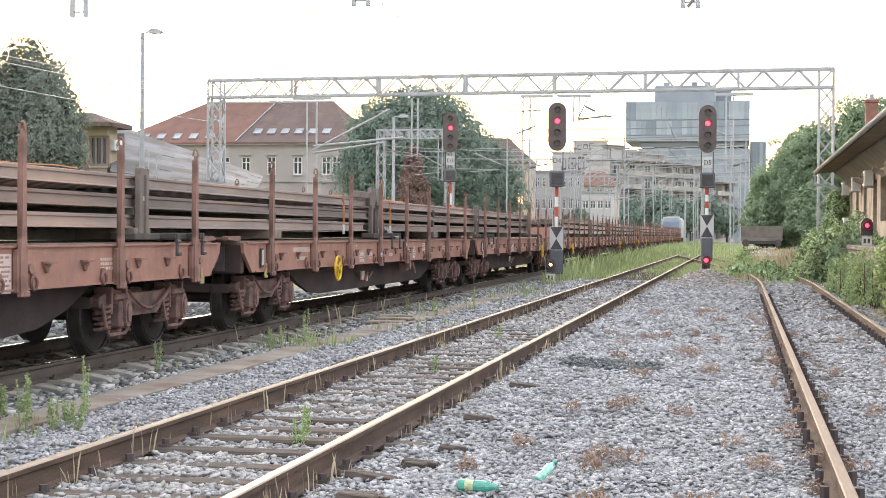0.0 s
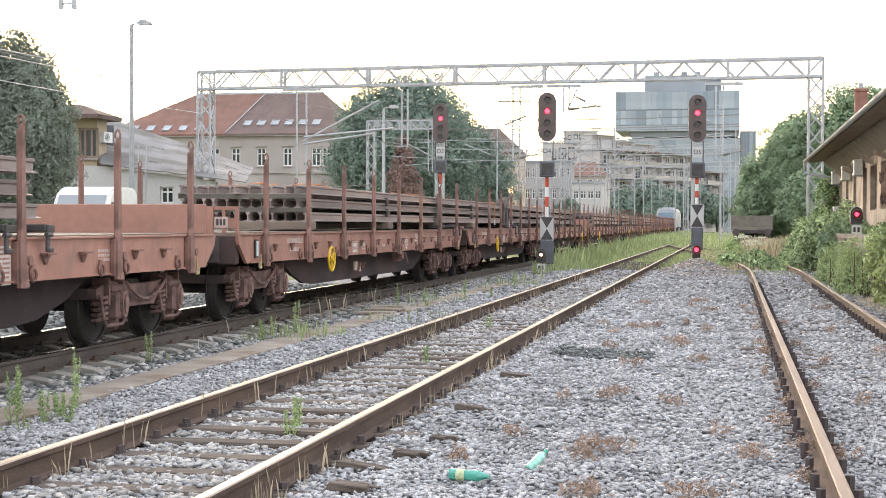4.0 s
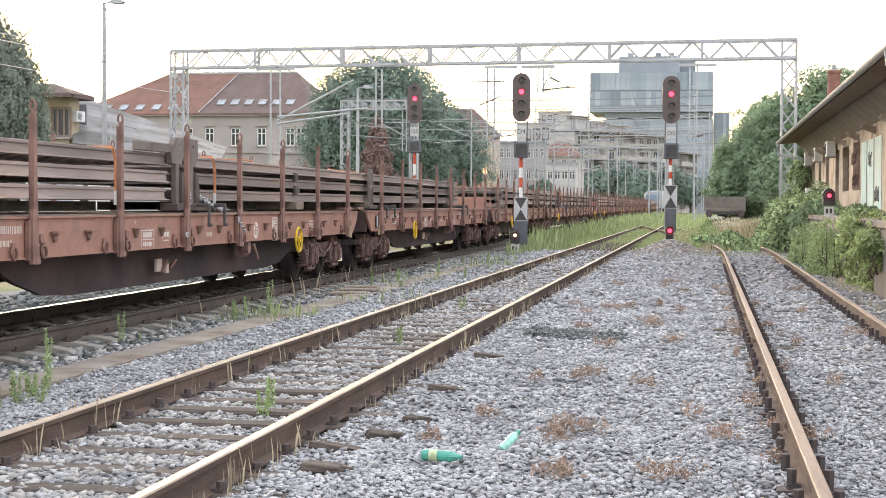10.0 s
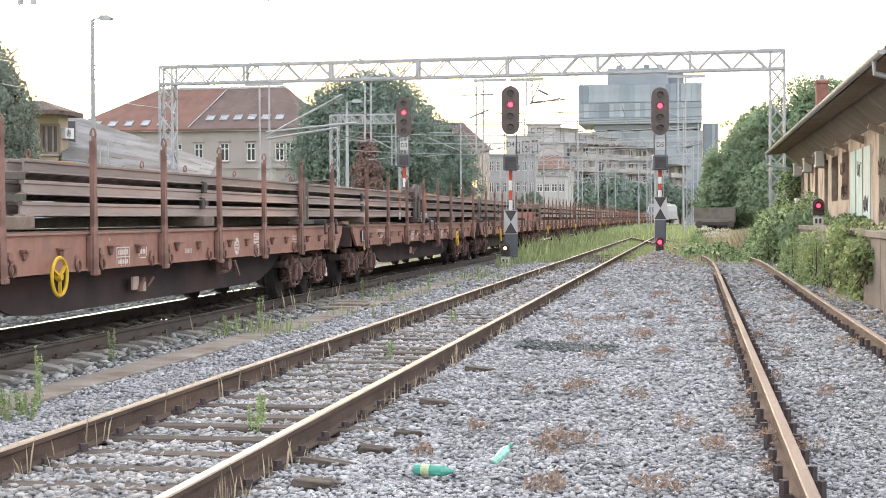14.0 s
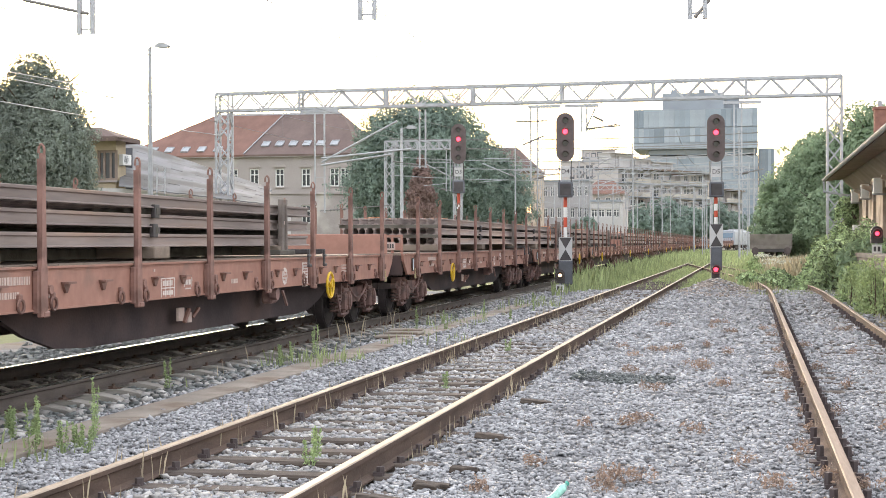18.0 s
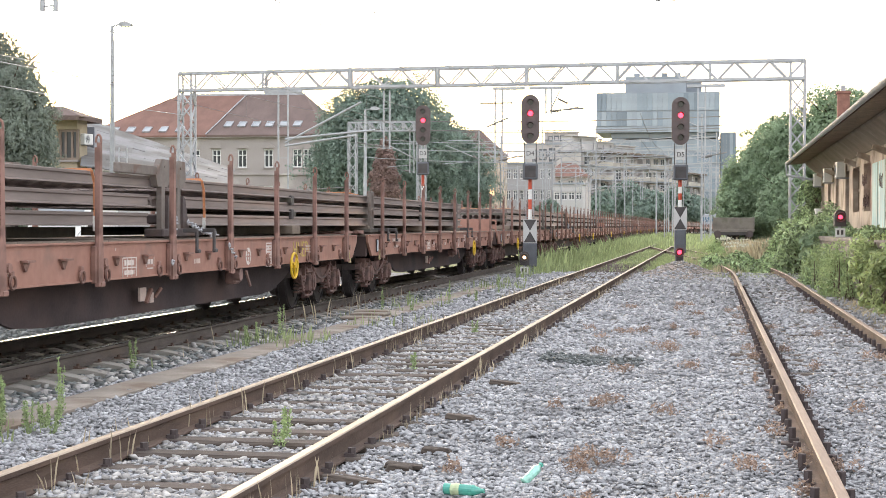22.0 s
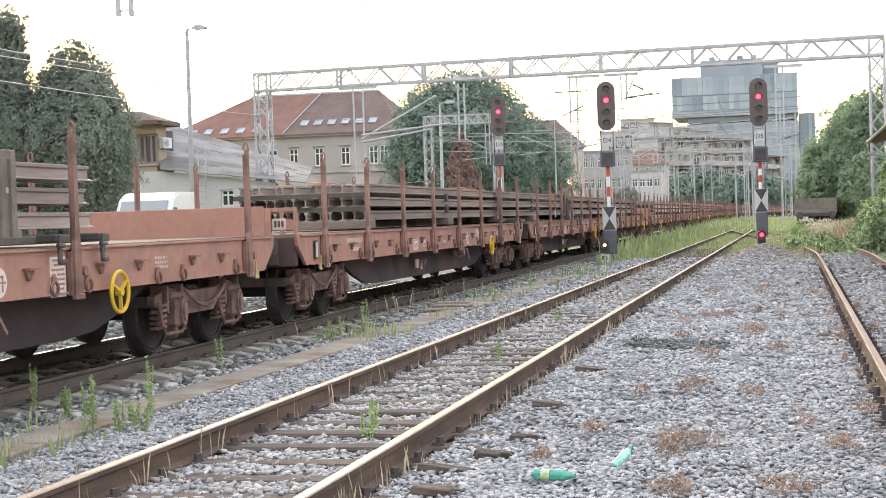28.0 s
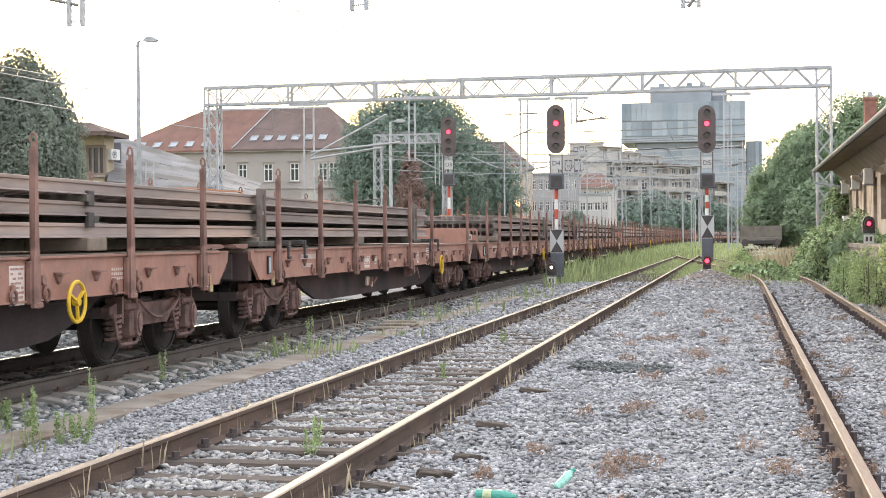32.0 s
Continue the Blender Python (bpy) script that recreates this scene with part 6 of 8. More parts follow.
holes = [(x - 0.48, x + 0.48, z, z + 1.85) for z in (7.2, 3.5) for x in (-58.6, -56.2, -53.8, -51.6, -49.4, -46.7, -43.95, -41.0, -39.9)]
shell(house, X0, X1, Y0, Y1, EAVE, B["old"], holes)
for h in holes:
    window(house, *h, Y0)
for x in (-49.4, -46.7, -43.95):
    bm = bmesh.new()
    prism(bm, [(x - 0.7, 9.18), (x + 0.7, 9.18), (x + 0.55, 9.42), (x, 9.62), (x - 0.55, 9.42)], Y0 - 0.14, Y0, axis=1)
    part("pediment", bm, B["old"], house)
bm = bmesh.new()
box(bm, ((X0 + X1) / 2, Y0 - 0.22, EAVE - 0.12), (X1 - X0 + 0.7, 0.5, 0.22))
box(bm, ((X0 + X1) / 2, Y0 - 0.08, 6.55), (X1 - X0, 0.16, 0.18))
part("cornice", bm, B["old"], house)
bm = bmesh.new()
box(bm, (-40.4, Y0 - 0.9, 2.9), (4.6, 1.8, 7.0))
box(bm, (-40.4, Y0 - 0.95, 6.45), (5.0, 2.1, 0.18))
part("bay", bm, B["old"], house)


def roof_piece(name, corners, material, parent, t=0.18):
    bm = bmesh.new()
    top = [bm.verts.new(c) for c in corners]
    low = [bm.verts.new((c[0], c[1], c[2] - t)) for c in corners]
    bm.faces.new(top)
    bm.faces.new(low[::-1])
    n = len(corners)
    for i in range(n):
        bm.faces.new((top[i], low[i], low[(i + 1) % n], top[(i + 1) % n]))
    return part(name, bm, material, parent)


e, rz = EAVE + 0.02, 15.2
split_e, split_r = -50.35, -48.6
# redder tiles on the left half stand for the lit roof face
roof_piece("roof_red", [(X0 - 0.4, Y0 - 0.5, e), (split_e, Y0 - 0.5, e), (split_r, 158, rz), (-56.4, 158, rz)], B["tile_red"], house)
roof_piece("roof_brown", [(split_e + 0.02, Y0 - 0.5, e), (X1 + 0.5, Y0 - 0.5, e), (-42.3, 158, rz), (split_r + 0.02, 158, rz)], B["tile_brown"], house)
roof_piece("roof_side", [(X0 - 0.4, Y1 + 0.5, e), (X0 - 0.4, Y0 - 0.5, e), (-56.4, 158, rz)], B["tile_red"], house)
roof_piece("roof_side", [(X1 + 0.5, Y0 - 0.5, e), (X1 + 0.5, Y1 + 0.5, e), (-42.3, 158, rz)], B["tile_brown"], house)
roof_piece("roof_back", [(X1 + 0.5, Y1 + 0.5, e), (X0 - 0.4, Y1 + 0.5, e), (-56.4, 158, rz), (-42.3, 158, rz)], B["tile_brown"], house)
bm = bmesh.new()
bar(bm, (split_e, Y0 - 0.5, e + 0.10), (split_r, 158, rz + 0.10), 0.09)
bar(bm, (-56.4, 158, rz + 0.05), (-42.3, 158, rz + 0.05), 0.2)
part("ridge_flashing", bm, M["zinc"], house)
slope = math.atan2(rz - e, 8.5)
for x, up in [(-60.6 + 1.75 * k, 0.13) for k in range(5)] + [(-48.9 + 1.45 * k, 0.24) for k in range(6)]:
    p = Vector((x + 1.3 * up, Y0 - 0.5 + 8.5 * up, e + (rz - e) * up))
    m = Matrix.Translation(p) @ Matrix.Rotation(slope, 4, "X")
    bm = bmesh.new()
    for u in (-0.36, 0.36):
        box(bm, (u, 0, 0.08), (0.07, 1.1, 0.14))
    for v in (-0.52, 0.52):
        box(bm, (0, v, 0.08), (0.65, 0.07, 0.14))
    f = part("skylight", bm, M["zinc"], house, at=m)
    bm = bmesh.new()
    box(bm, (0, 0, 0.09), (0.65, 0.97, 0.03))
    part("pane", bm, B["skylight"], f)

# the ochre house behind the tree
house = thing("ochre_house", "ochre plastered house with a tiled eave and an air conditioner", "house")
holes = [(-33.2, -32.15, 4.75, 6.32), (-36.2, -35.0, 4.75, 6.35)]
shell(house, -41.0, -32.2, 75.0, 76.4, 6.95, B["plaster"], holes)
for h in holes:
    window(house, *h, 75.0, bars=2, cross=False, frame=B["taupe"])
roof_piece("roof", [(-42, 73.9, 6.95), (-31.6, 73.9, 6.95), (-33.2, 75.6, 7.55), (-40, 75.6, 7.55)], B["tile_brown"], house, 0.22)
roof_piece("roof", [(-31.6, 73.9, 6.95), (-31.6, 77.0, 6.95), (-33.2, 75.6, 7.55)], B["tile_brown"], house, 0.22)
roof_piece("roof", [(-31.6, 77.0, 6.95), (-42, 77.0, 6.95), (-40, 75.6, 7.55), (-33.2, 75.6, 7.55)], B["tile_brown"], house, 0.22)
bm = bmesh.new()
for k in range(24):
    box(bm, (-41.6 + 0.43 * k, 74.2, 6.80), (0.10, 0.6, 0.12))
box(bm, (-36.6, 74.2, 6.9), (10.2, 0.5, 0.05))
part("eave_rafters", bm, B["soffit"], house)


def air_conditioner(at, label="white outdoor air conditioner on a wall bracket"):
    a = thing("air_conditioner", label, "air conditioner", "air conditioners", at=at)
    bm = bmesh.new()
    box(bm, (0, 0, 0), (0.80, 0.30, 0.56), bevel=0.02)
    part("casing", bm, B["frame"], a)
    bm = bmesh.new()
    for r in (0.20, 0.15, 0.10, 0.05):
        ring(bm, (-0.12, -0.155, 0), r, 0.008, 1, 18, 4)
    for k in range(6):
        bar(bm, (-0.12, -0.156, 0), (-0.12 + 0.21 * math.cos(k), -0.156, 0.21 * math.sin(k)), 0.01)
    part("fan_grille", bm, M["grey"], a)
    bm = bmesh.new()
    for u in (-0.3, 0.3):
        box(bm, (u, 0.12, -0.30), (0.04, 0.5, 0.04))
    part("wall_bracket", bm, M["zinc"], a)
    return a


air_conditioner(pose(-32.03, 75.9, 5.85, 0, 0, 80))

# the grey shed with the sloping roof
shed = thing("shed", "low white shed with a sagging grey corrugated roof", "shed")
bm = bmesh.new()
wall_with(bm, -36.0, -25.4, -0.5, 3.4, 74.0, 74.3, [(-28.35, -27.65, 2.4, 3.25)])
prism(bm, [(-36.0, 3.402), (-25.4, 3.402), (-25.4, 3.5), (-31.4, 4.30), (-36.0, 4.36)], 74.0, 74.3, axis=1)
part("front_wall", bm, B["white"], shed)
bm = bmesh.new()
box(bm, (-25.55, 79, 1.4), (0.3, 9.4, 3.8))
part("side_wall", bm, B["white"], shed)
window(shed, -28.35, -27.65, 2.4, 3.25, 74.0, sill=False)
A, Bv, C, D = Vector((-36.3, 86.0, 7.65)), Vector((-26.9, 85.0, 4.6)), Vector((-23.7, 73.6, 3.45)), Vector((-31.4, 73.6, 4.42))
n = 12
for i in range(n):
    for j in range(5):
        q = [D.lerp(C, i / n).lerp(A.lerp(Bv, i / n), j / 5), D.lerp(C, (i + 1) / n).lerp(A.lerp(Bv, (i + 1) / n), j / 5),
             D.lerp(C, (i + 1) / n).lerp(A.lerp(Bv, (i + 1) / n), (j + 1) / 5), D.lerp(C, i / n).lerp(A.lerp(Bv, i / n), (j + 1) / 5)]
        lift = Vector((0, 0, 0.012 * ((i + j) % 2) + 0.03 * noise.noise((i * 0.7, j * 0.9, 0))))
        roof_piece("roof_sheet", [v + lift for v in q], B["eternit"], shed, 0.05)
ladder = thing("ladder", "grey metal ladder against the shed roof", "ladder")
bm = bmesh.new()
for u in (0, 0.42):
    bar(bm, (-29.3 + u, 73.3, -0.3), (-29.3 + u, 73.5, 5.3), 0.05)
part("stile", bm, M["zinc"], ladder)
bm = bmesh.new()
for k in range(16):
    bar(bm, (-29.3, 73.31 + 0.0125 * k, 0.3 + 0.32 * k), (-28.88, 73.31 + 0.0125 * k, 0.3 + 0.32 * k), 0.03)
part("rungs", bm, M["zinc"], ladder)

# the white van by the shed
van = thing("van", "white delivery van parked by the shed", "van", at=pose(-21.05, 49.3, -0.12, 0, 0, 180))
bm = bmesh.new()
sec = [(-1.0, 0.5), (2.1, 0.5), (2.5, 0.75), (2.55, 1.15), (1.95, 1.35), (1.25, 2.55), (0.8, 2.72), (-0.75, 2.72), (-0.98, 2.5)]
prism(bm, sec, -0.98, 0.98)
bmesh.ops.bevel(bm, geom=bm.edges[:], offset=0.07, segments=2, affect="EDGES")
part("body", bm, M["white"], van)
for s in (-1, 1):
    bm = bmesh.new()
    prism(bm, [(1.25, 1.45), (1.72, 1.45), (1.3, 2.2), (1.0, 2.2), (1.0, 1.45)], s * 0.975, s * 0.99)
    part("side_window", bm, M["glass"], van)
    for y in (-0.45, 1.75):
        bm = bmesh.new()
        tube(bm, (s * 0.78, y, 0.36), (s * 1.0, y, 0.36), 0.36, seg=20)
        part("wheel", bm, M["black"], van)
bm = bmesh.new()
box(bm, (0, -1.0, 1.95), (1.5, 0.03, 0.6))
part("rear_window", bm, M["glass"], van)
bm = bmesh.new()
box(bm, (0, 1.62, 1.98), (1.66, 0.04, 1.05), Matrix.Rotation(math.atan2(0.7, 1.2), 4, "X"), bevel=0.01)
part("windscreen", bm, B["skylight"], van, "pale reflecting windscreen")
for s in (-0.7, 0.7):
    bm = bmesh.new()
    box(bm, (s, 2.52, 0.98), (0.36, 0.10, 0.24), bevel=0.03)
    part("headlight", bm, M["zinc"], van)

# the glass tower
tower = thing("glass_tower", "pale blue-grey glass office tower with a jutting upper block", "office tower")
for name, c, sz in (("upper_core", (-14.6, 434, 32.0), (33.0, 25.8, 10.8)), ("recess", (-12.8, 435, 26.0), (28.8, 23, 1.6)), ("lower_core", (-12.8, 435, 11.6), (29.6, 23.6, 26.4)),
                    ("roof_block", (-15.3, 432, 39.7), (16.4, 15, 4.6)), ("roof_block", (-5.2, 436, 39.6), (4.4, 9, 4.8)), ("side_block", (4.2, 432, 12.6), (4.2, 15, 28.2))):
    bm = bmesh.new()
    box(bm, c, sz)
    part(name, bm, B["curtain_deep"] if name == "recess" else B["panel"], tower)
rt = random.Random(9)
pane_me = {}


def facade(x0, x1, z0, z1, y, nx, nz, tints, run_most, fill=0.95):
    """Glass panels in columns; neighbours of one tint stand in runs."""
    w, h = (x1 - x0) / nx, (z1 - z0) / nz
    for j in range(nz):
        left, tint = 0, None
        for i in range(nx):
            if not left:
                left, tint = rt.randint(1, run_most), rt.choice(tints)
            left -= 1
            key = round(w, 3), round(h, 3), tint
            if key not in pane_me:
                bm = bmesh.new()
                box(bm, (0, 0, 0), (w * 0.965, 0.10, h * fill))
                pane_me[key] = finish(bm, "glass_panel", B[tint])
            part("glass_panel", pane_me[key], None, tower, at=pose(x0 + w * (i + 0.5), y, z0 + h * (j + 0.5), rt.uniform(-0.6, 0.6), 0, rt.uniform(-0.8, 0.8)))


mixed_tints = ("curtain", "curtain", "curtain_pale", "curtain_pale", "curtain_deep")
facade(-31.1, 1.9, 32.4, 37.3, 420.95, 24, 1, mixed_tints, 3)
facade(-31.1, 1.9, 28.3, 32.3, 420.95, 24, 1, mixed_tints, 3)
facade(-31.1, 1.9, 26.7, 28.2, 420.95, 24, 1, ("curtain_pale",), 3)
facade(-27.5, 1.9, 0.5, 25.0, 423.05, 21, 7, ("curtain", "curtain_pale", "curtain_pale"), 5, 0.80)
facade(2.2, 6.2, 0.5, 26.6, 424.35, 5, 3, ("curtain", "curtain_deep"), 2)
for x, z in ((-20.5, 42.0), (-9.4, 42.0), (-13.0, 42.0)):
    bm = bmesh.new()
    box(bm, (x, 428, z + 0.6), (1.6, 1.6, 1.2), bevel=0.1)
    part("roof_plant", bm, B["panel"], tower)


def block(name, label, x0, x1, y, depth, z1, material, cols, rows, z0, win=(1.0, 1.4), roof=None, rise=None, lit=(), win_top=None, at=None):
    """A plain far building with its rows of windows, each in an opening of the front wall."""
    b = thing(name, label, "building", "town buildings", at=at)
    holes = []
    top = win_top or z1
    for r in range(rows):
        for c in range(cols):
            x = x0 + (x1 - x0) * (c + 0.5) / cols
            z = z0 + (top - z0) * (r + 0.32) / rows
            holes.append((x - win[0] / 2, x + win[0] / 2, z, z + win[1]))
    shell(b, x0, x1, y, y + depth, z1, material, holes)
    for i, h in enumerate(holes):
        window(b, *h, y, sill=False, glass=B["lit"] if i in lit else B["shade_glass"])
    if roof:
        e, k = z1, rise or min(4.0, (x1 - x0) * 0.3)
        roof_piece("roof", [(x0 - 0.3, y - 0.4, e), (x1 + 0.3, y - 0.4, e), (x1 - k * 0.9, y + depth / 2, e + k), (x0 + k * 0.9, y + depth / 2, e + k)], roof, b)
        roof_piece("roof", [(x1 + 0.3, y - 0.4, e), (x1 + 0.3, y + depth, e), (x1 - k * 0.9, y + depth / 2, e + k)], roof, b)
        bm = bmesh.new()
        box(bm, ((x0 + x1) / 2, y - 0.25, e - 0.14), (x1 - x0 + 0.5, 0.5, 0.22))
        part("eave", bm, B["soffit"], b)
    else:
        bm = bmesh.new()
        box(bm, ((x0 + x1) / 2, y + depth / 2, z1 + 0.15), (x1 - x0 + 0.4, depth + 0.4, 0.3))
        part("roof_slab", bm, B["panel"], b)
    return b


def terraced(label, length, depth, floors, storey, at, seed, attic=0.0):
    """A long stepped block: each floor a recessed glazed front behind a balcony, under a wide dark-edged roof."""
    b = thing("apartment_block", label, "building", "town buildings", at=at)
    r = random.Random(seed)
    for f in range(floors):
        z = storey * f
        cells = int(length / 3.0)
        w = length / cells
        holes = [(w * i + 0.35, w * i + r.choice((1.4, 2.1, 2.6)), z + r.choice((0.1, 0.9)), z + 2.35) for i in range(cells)]
        bm = bmesh.new()
        wall_with(bm, 0, length, z - 0.2 if f else -0.5, z + storey - 0.2, 0, 0.3, holes)
        part("front_wall", bm, B["blush"], b)
        for h in holes:
            window(b, *h, 0.0, sill=False, glass=B["shade_glass"], cross=False, deep=0.15)
        bm = bmesh.new()
        box(bm, (length / 2, -0.7, z - 0.12), (length + 0.2, 1.4, 0.16))
        part("balcony_slab", bm, B["panel"], b)
        for i in range(cells):
            if r.random() < 0.85:
                bm = bmesh.new()
                box(bm, (w * (i + 0.5), -1.36, z + 0.45), (w * 0.94, 0.08, r.choice((0.75, 0.95, 0.95))))
                part("balcony_front", bm, B["parapet"], b)
            if r.random() < 0.4:
                bm = bmesh.new()
                h, k = r.uniform(0.5, 1.1), w * r.uniform(0.5, 0.9)
                prism(bm, [(0.0, z + 2.5), (-1.2, z + 2.5 - h * 0.5), (-1.2, z + 2.44 - h * 0.5), (0.0, z + 2.44)], w * (i + 0.5) - k / 2, w * (i + 0.5) + k / 2)
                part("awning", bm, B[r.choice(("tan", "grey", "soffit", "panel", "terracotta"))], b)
        for i in (0, cells // 3, 2 * cells // 3, cells):
            bm = bmesh.new()
            box(bm, (min(max(w * i, 0.1), length - 0.1), -0.7, z + storey / 2 - 0.2), (0.2, 1.36, storey - 0.18))
            part("divider", bm, B["blush"], b)
    top = storey * floors
    bm = bmesh.new()
    box(bm, (length / 2, depth / 2 + 0.3, top / 2 - 0.4), (length, depth, top - 0.2))
    part("body", bm, B["blush"], b)
    bm = bmesh.new()
    box(bm, (length / 2, depth / 2 - 0.9, top + 0.02), (length + 0.8, depth + 2.4, 0.34))
    part("roof_slab", bm, B["soffit"], b)
    if attic:
        x = 1.0
        for k, (w, h) in enumerate(((9.0, 3.1), (6.0, 2.2), (8.0, 1.7))):
            bm = bmesh.new()
            wall_with(bm, x, x + w, top + 0.2, top + 0.2 + h * attic, 1.6, 1.9, [(x + 0.8, x + w * 0.4, top + 0.5, top + h * attic - 0.3), (x + w * 0.55, x + w - 0.8, top + 0.5, top + h * attic - 0.3)])
            box(bm, (x + w / 2, 3.2, top + 0.2 + h * attic / 2), (w, 2.4, h * attic))
            box(bm, (x + w / 2, 2.7, top + 0.28 + h * attic), (w + 0.5, 3.6, 0.18))
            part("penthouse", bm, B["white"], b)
            x += w + 0.6
        for k in range(5):
            bm = bmesh.new()
            p = Vector((3.0 + 6.5 * k, 1.0 + r.uniform(0, 2), top + 0.2))
            tube(bm, p, p + Vector((0, 0, r.uniform(2.5, 5.0))), 0.05, seg=6)
            part("aerial", bm, M["wire"], b)
    return b


block("corner_house", "tall tan corner house with a hipped tiled roof", -36.5, -27.55, 200, 9, 10.8, B["tan"], 5, 3, 1.0, (0.8, 1.5), roof=B["tile_brown"], rise=3.4, lit=(9,))
block("terrace", "long lilac-grey terraced building with narrow windows", -33.0, -24.6, 240, 5, 11.0, B["lilac"], 8, 3, 1.0, (0.62, 1.5))
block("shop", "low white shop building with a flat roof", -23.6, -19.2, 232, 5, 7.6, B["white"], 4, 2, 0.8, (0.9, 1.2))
block("red_roofed_house", "pale house with a red tiled roof behind the shop", -27.4, -20.6, 256, 10, 9.6, B["blush"], 4, 3, 1.0, (0.9, 1.3), roof=B["tile_red"], rise=2.4)
block("apartment_block", "pale apartment block with painted letters on its attic", -43.0, -30.6, 356, 16, 20.1, B["blush"], 7, 5, 1.0, (1.0, 1.4), win_top=15.6)
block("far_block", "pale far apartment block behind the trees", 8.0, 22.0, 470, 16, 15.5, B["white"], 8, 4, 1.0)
terraced("long stepped pale apartment block with balconies and awnings", 36.0, 4.5, 6, 2.95, pose(-28.9, 331, -0.3, 0, 0, 59), 3, attic=1.0)
terraced("lower pale apartment block with balconies", 25.0, 4.5, 5, 2.85, pose(-10.6, 363, -0.3, 0, 0, 73), 8)
attic = thing("attic", "pale rooftop attic with grey sprayed letter shapes", "rooftop")
bm = bmesh.new()
wall_with(bm, -38.3, -30.6, 20.42, 22.8, 357, 358, [])
box(bm, (-34.45, 357.6, 22.9), (8.2, 1.8, 0.2))
part("wall", bm, B["blush"], attic)
for k in range(5):
    x = -37.4 + 1.35 * k
    bm = bmesh.new()
    wall_with(bm, x, x + 1.0, 20.9 + 0.2 * (k % 2), 22.1 + 0.15 * (k % 3), 356.94, 356.996, [(x + 0.16, x + 0.84, 21.25, 21.95)])
    part("letter_shape", bm, M["grey"], attic)
letters = thing("sprayed_letters", "row of big grey sprayed letter shapes on a wall", "graffiti")
for k, (x, w, inner) in enumerate(((-41.0, 1.1, False), (-39.4, 1.7, True), (-37.2, 1.5, False), (-35.2, 0.7, False), (-33.8, 2.4, True))):
    bm = bmesh.new()
    wall_with(bm, x, x + w, 16.2 + 0.3 * (k % 2), 18.9 + 0.2 * (k % 3), 355.93, 355.99, [(x + 0.22, x + w - 0.22, 16.75, 18.5)] if w > 1.0 else [])
    if inner:
        box(bm, (x + w / 2, 355.96, 17.6), (w * 0.32, 0.06, 0.8))
    part("letter_shape", bm, M["grey"], letters)

# the old goods shed and its loading platform beside the right-hand track
plat = thing("loading_platform", "crumbling concrete loading platform with a grey face", "platform", kind="structure")
for k in range(15):
    bm = bmesh.new()
    box(bm, (5.3, 8.5 + 4.0 * k, 0.34), (4.5, 3.985, 1.40), bevel=0.02)
    part("wall_section", bm, M["platform"], plat)
for k in range(30):
    bm = bmesh.new()
    box(bm, (3.32, 7.5 + 2.0 * k, 1.075), (0.62, 1.96, 0.13), bevel=0.015)
    part("edge_slab", bm, M["platform"], plat)
shed2 = thing("goods_shed", "old goods shed with peeling tan walls and a wide eave", "station building")
WX = 4.65
bays = [(68.2, 69.6, 1.9, 3.3), (64.6, 66.0, 1.2, 3.3), (60.6, 62.0, 1.9, 3.3), (56.0, 57.6, 1.2, 3.4), (52.2, 54.6, 1.9, 3.4), (48.6, 50.8, 1.9, 3.4), (38.4, 40.8, 1.14, 3.5), (33.0, 35.4, 1.14, 3.5)]
bm = bmesh.new()
wall_with(bm, 28.9, 71.4, 1.0, 4.3, -WX - 0.4, -WX, [(a, b, c, d) for a, b, c, d in bays])
for v in bm.verts:                      # the wall runs along y and faces -x
    v.co = Vector((-v.co.y, v.co.x, v.co.z))
part("long_wall", bm, B["tan"], shed2)
bm = bmesh.new()
box(bm, (8.5, 71.2, 2.6), (6.9, 0.4, 3.4))
box(bm, (8.5, 29.1, 2.6), (6.9, 0.4, 3.4))
box(bm, (12.1, 50.1, 2.6), (0.4, 42.5, 3.4))
part("side_wall", bm, B["tan"], shed2)
for i, (a, b, c, d) in enumerate(bays):
    bm = bmesh.new()
    if i in (5, 6, 7):
        for k in range(6):
            box(bm, (WX + 0.22, a + (b - a) * (k + 0.5) / 6, (c + d) / 2), (0.05, (b - a) / 6 - 0.015, d - c))
        part("door", bm, {5: B["spray_red"], 6: B["mint"], 7: B["taupe"]}[i], shed2, "boarded door with sprayed scrawls")
    else:
        box(bm, (WX + 0.25, (a + b) / 2, (c + d) / 2), (0.03, b - a, d - c))
        f = part("window", bm, M["glass"], shed2)
        bm = bmesh.new()
        for k in range(4):
            box(bm, (WX + 0.20, a + (b - a) * k / 3, (c + d) / 2), (0.06, 0.08, d - c))
        for z in (c + 0.04, (c + d) / 2, d - 0.04):
            box(bm, (WX + 0.20, (a + b) / 2, z), (0.05, b - a, 0.07))
        part("window_frame", bm, B["soffit"], f)
for a, b in ((44.6, 46.2), (42.6, 44.3), (46.5, 48.0), (36.0, 37.9)):
    bm = bmesh.new()
    box(bm, (WX - 0.012, (a + b) / 2, 2.25), (0.02, b - a, 2.1))
    part("painted_panel", bm, B["mint"], shed2, "faded turquoise painted panel")
rs = random.Random(5)
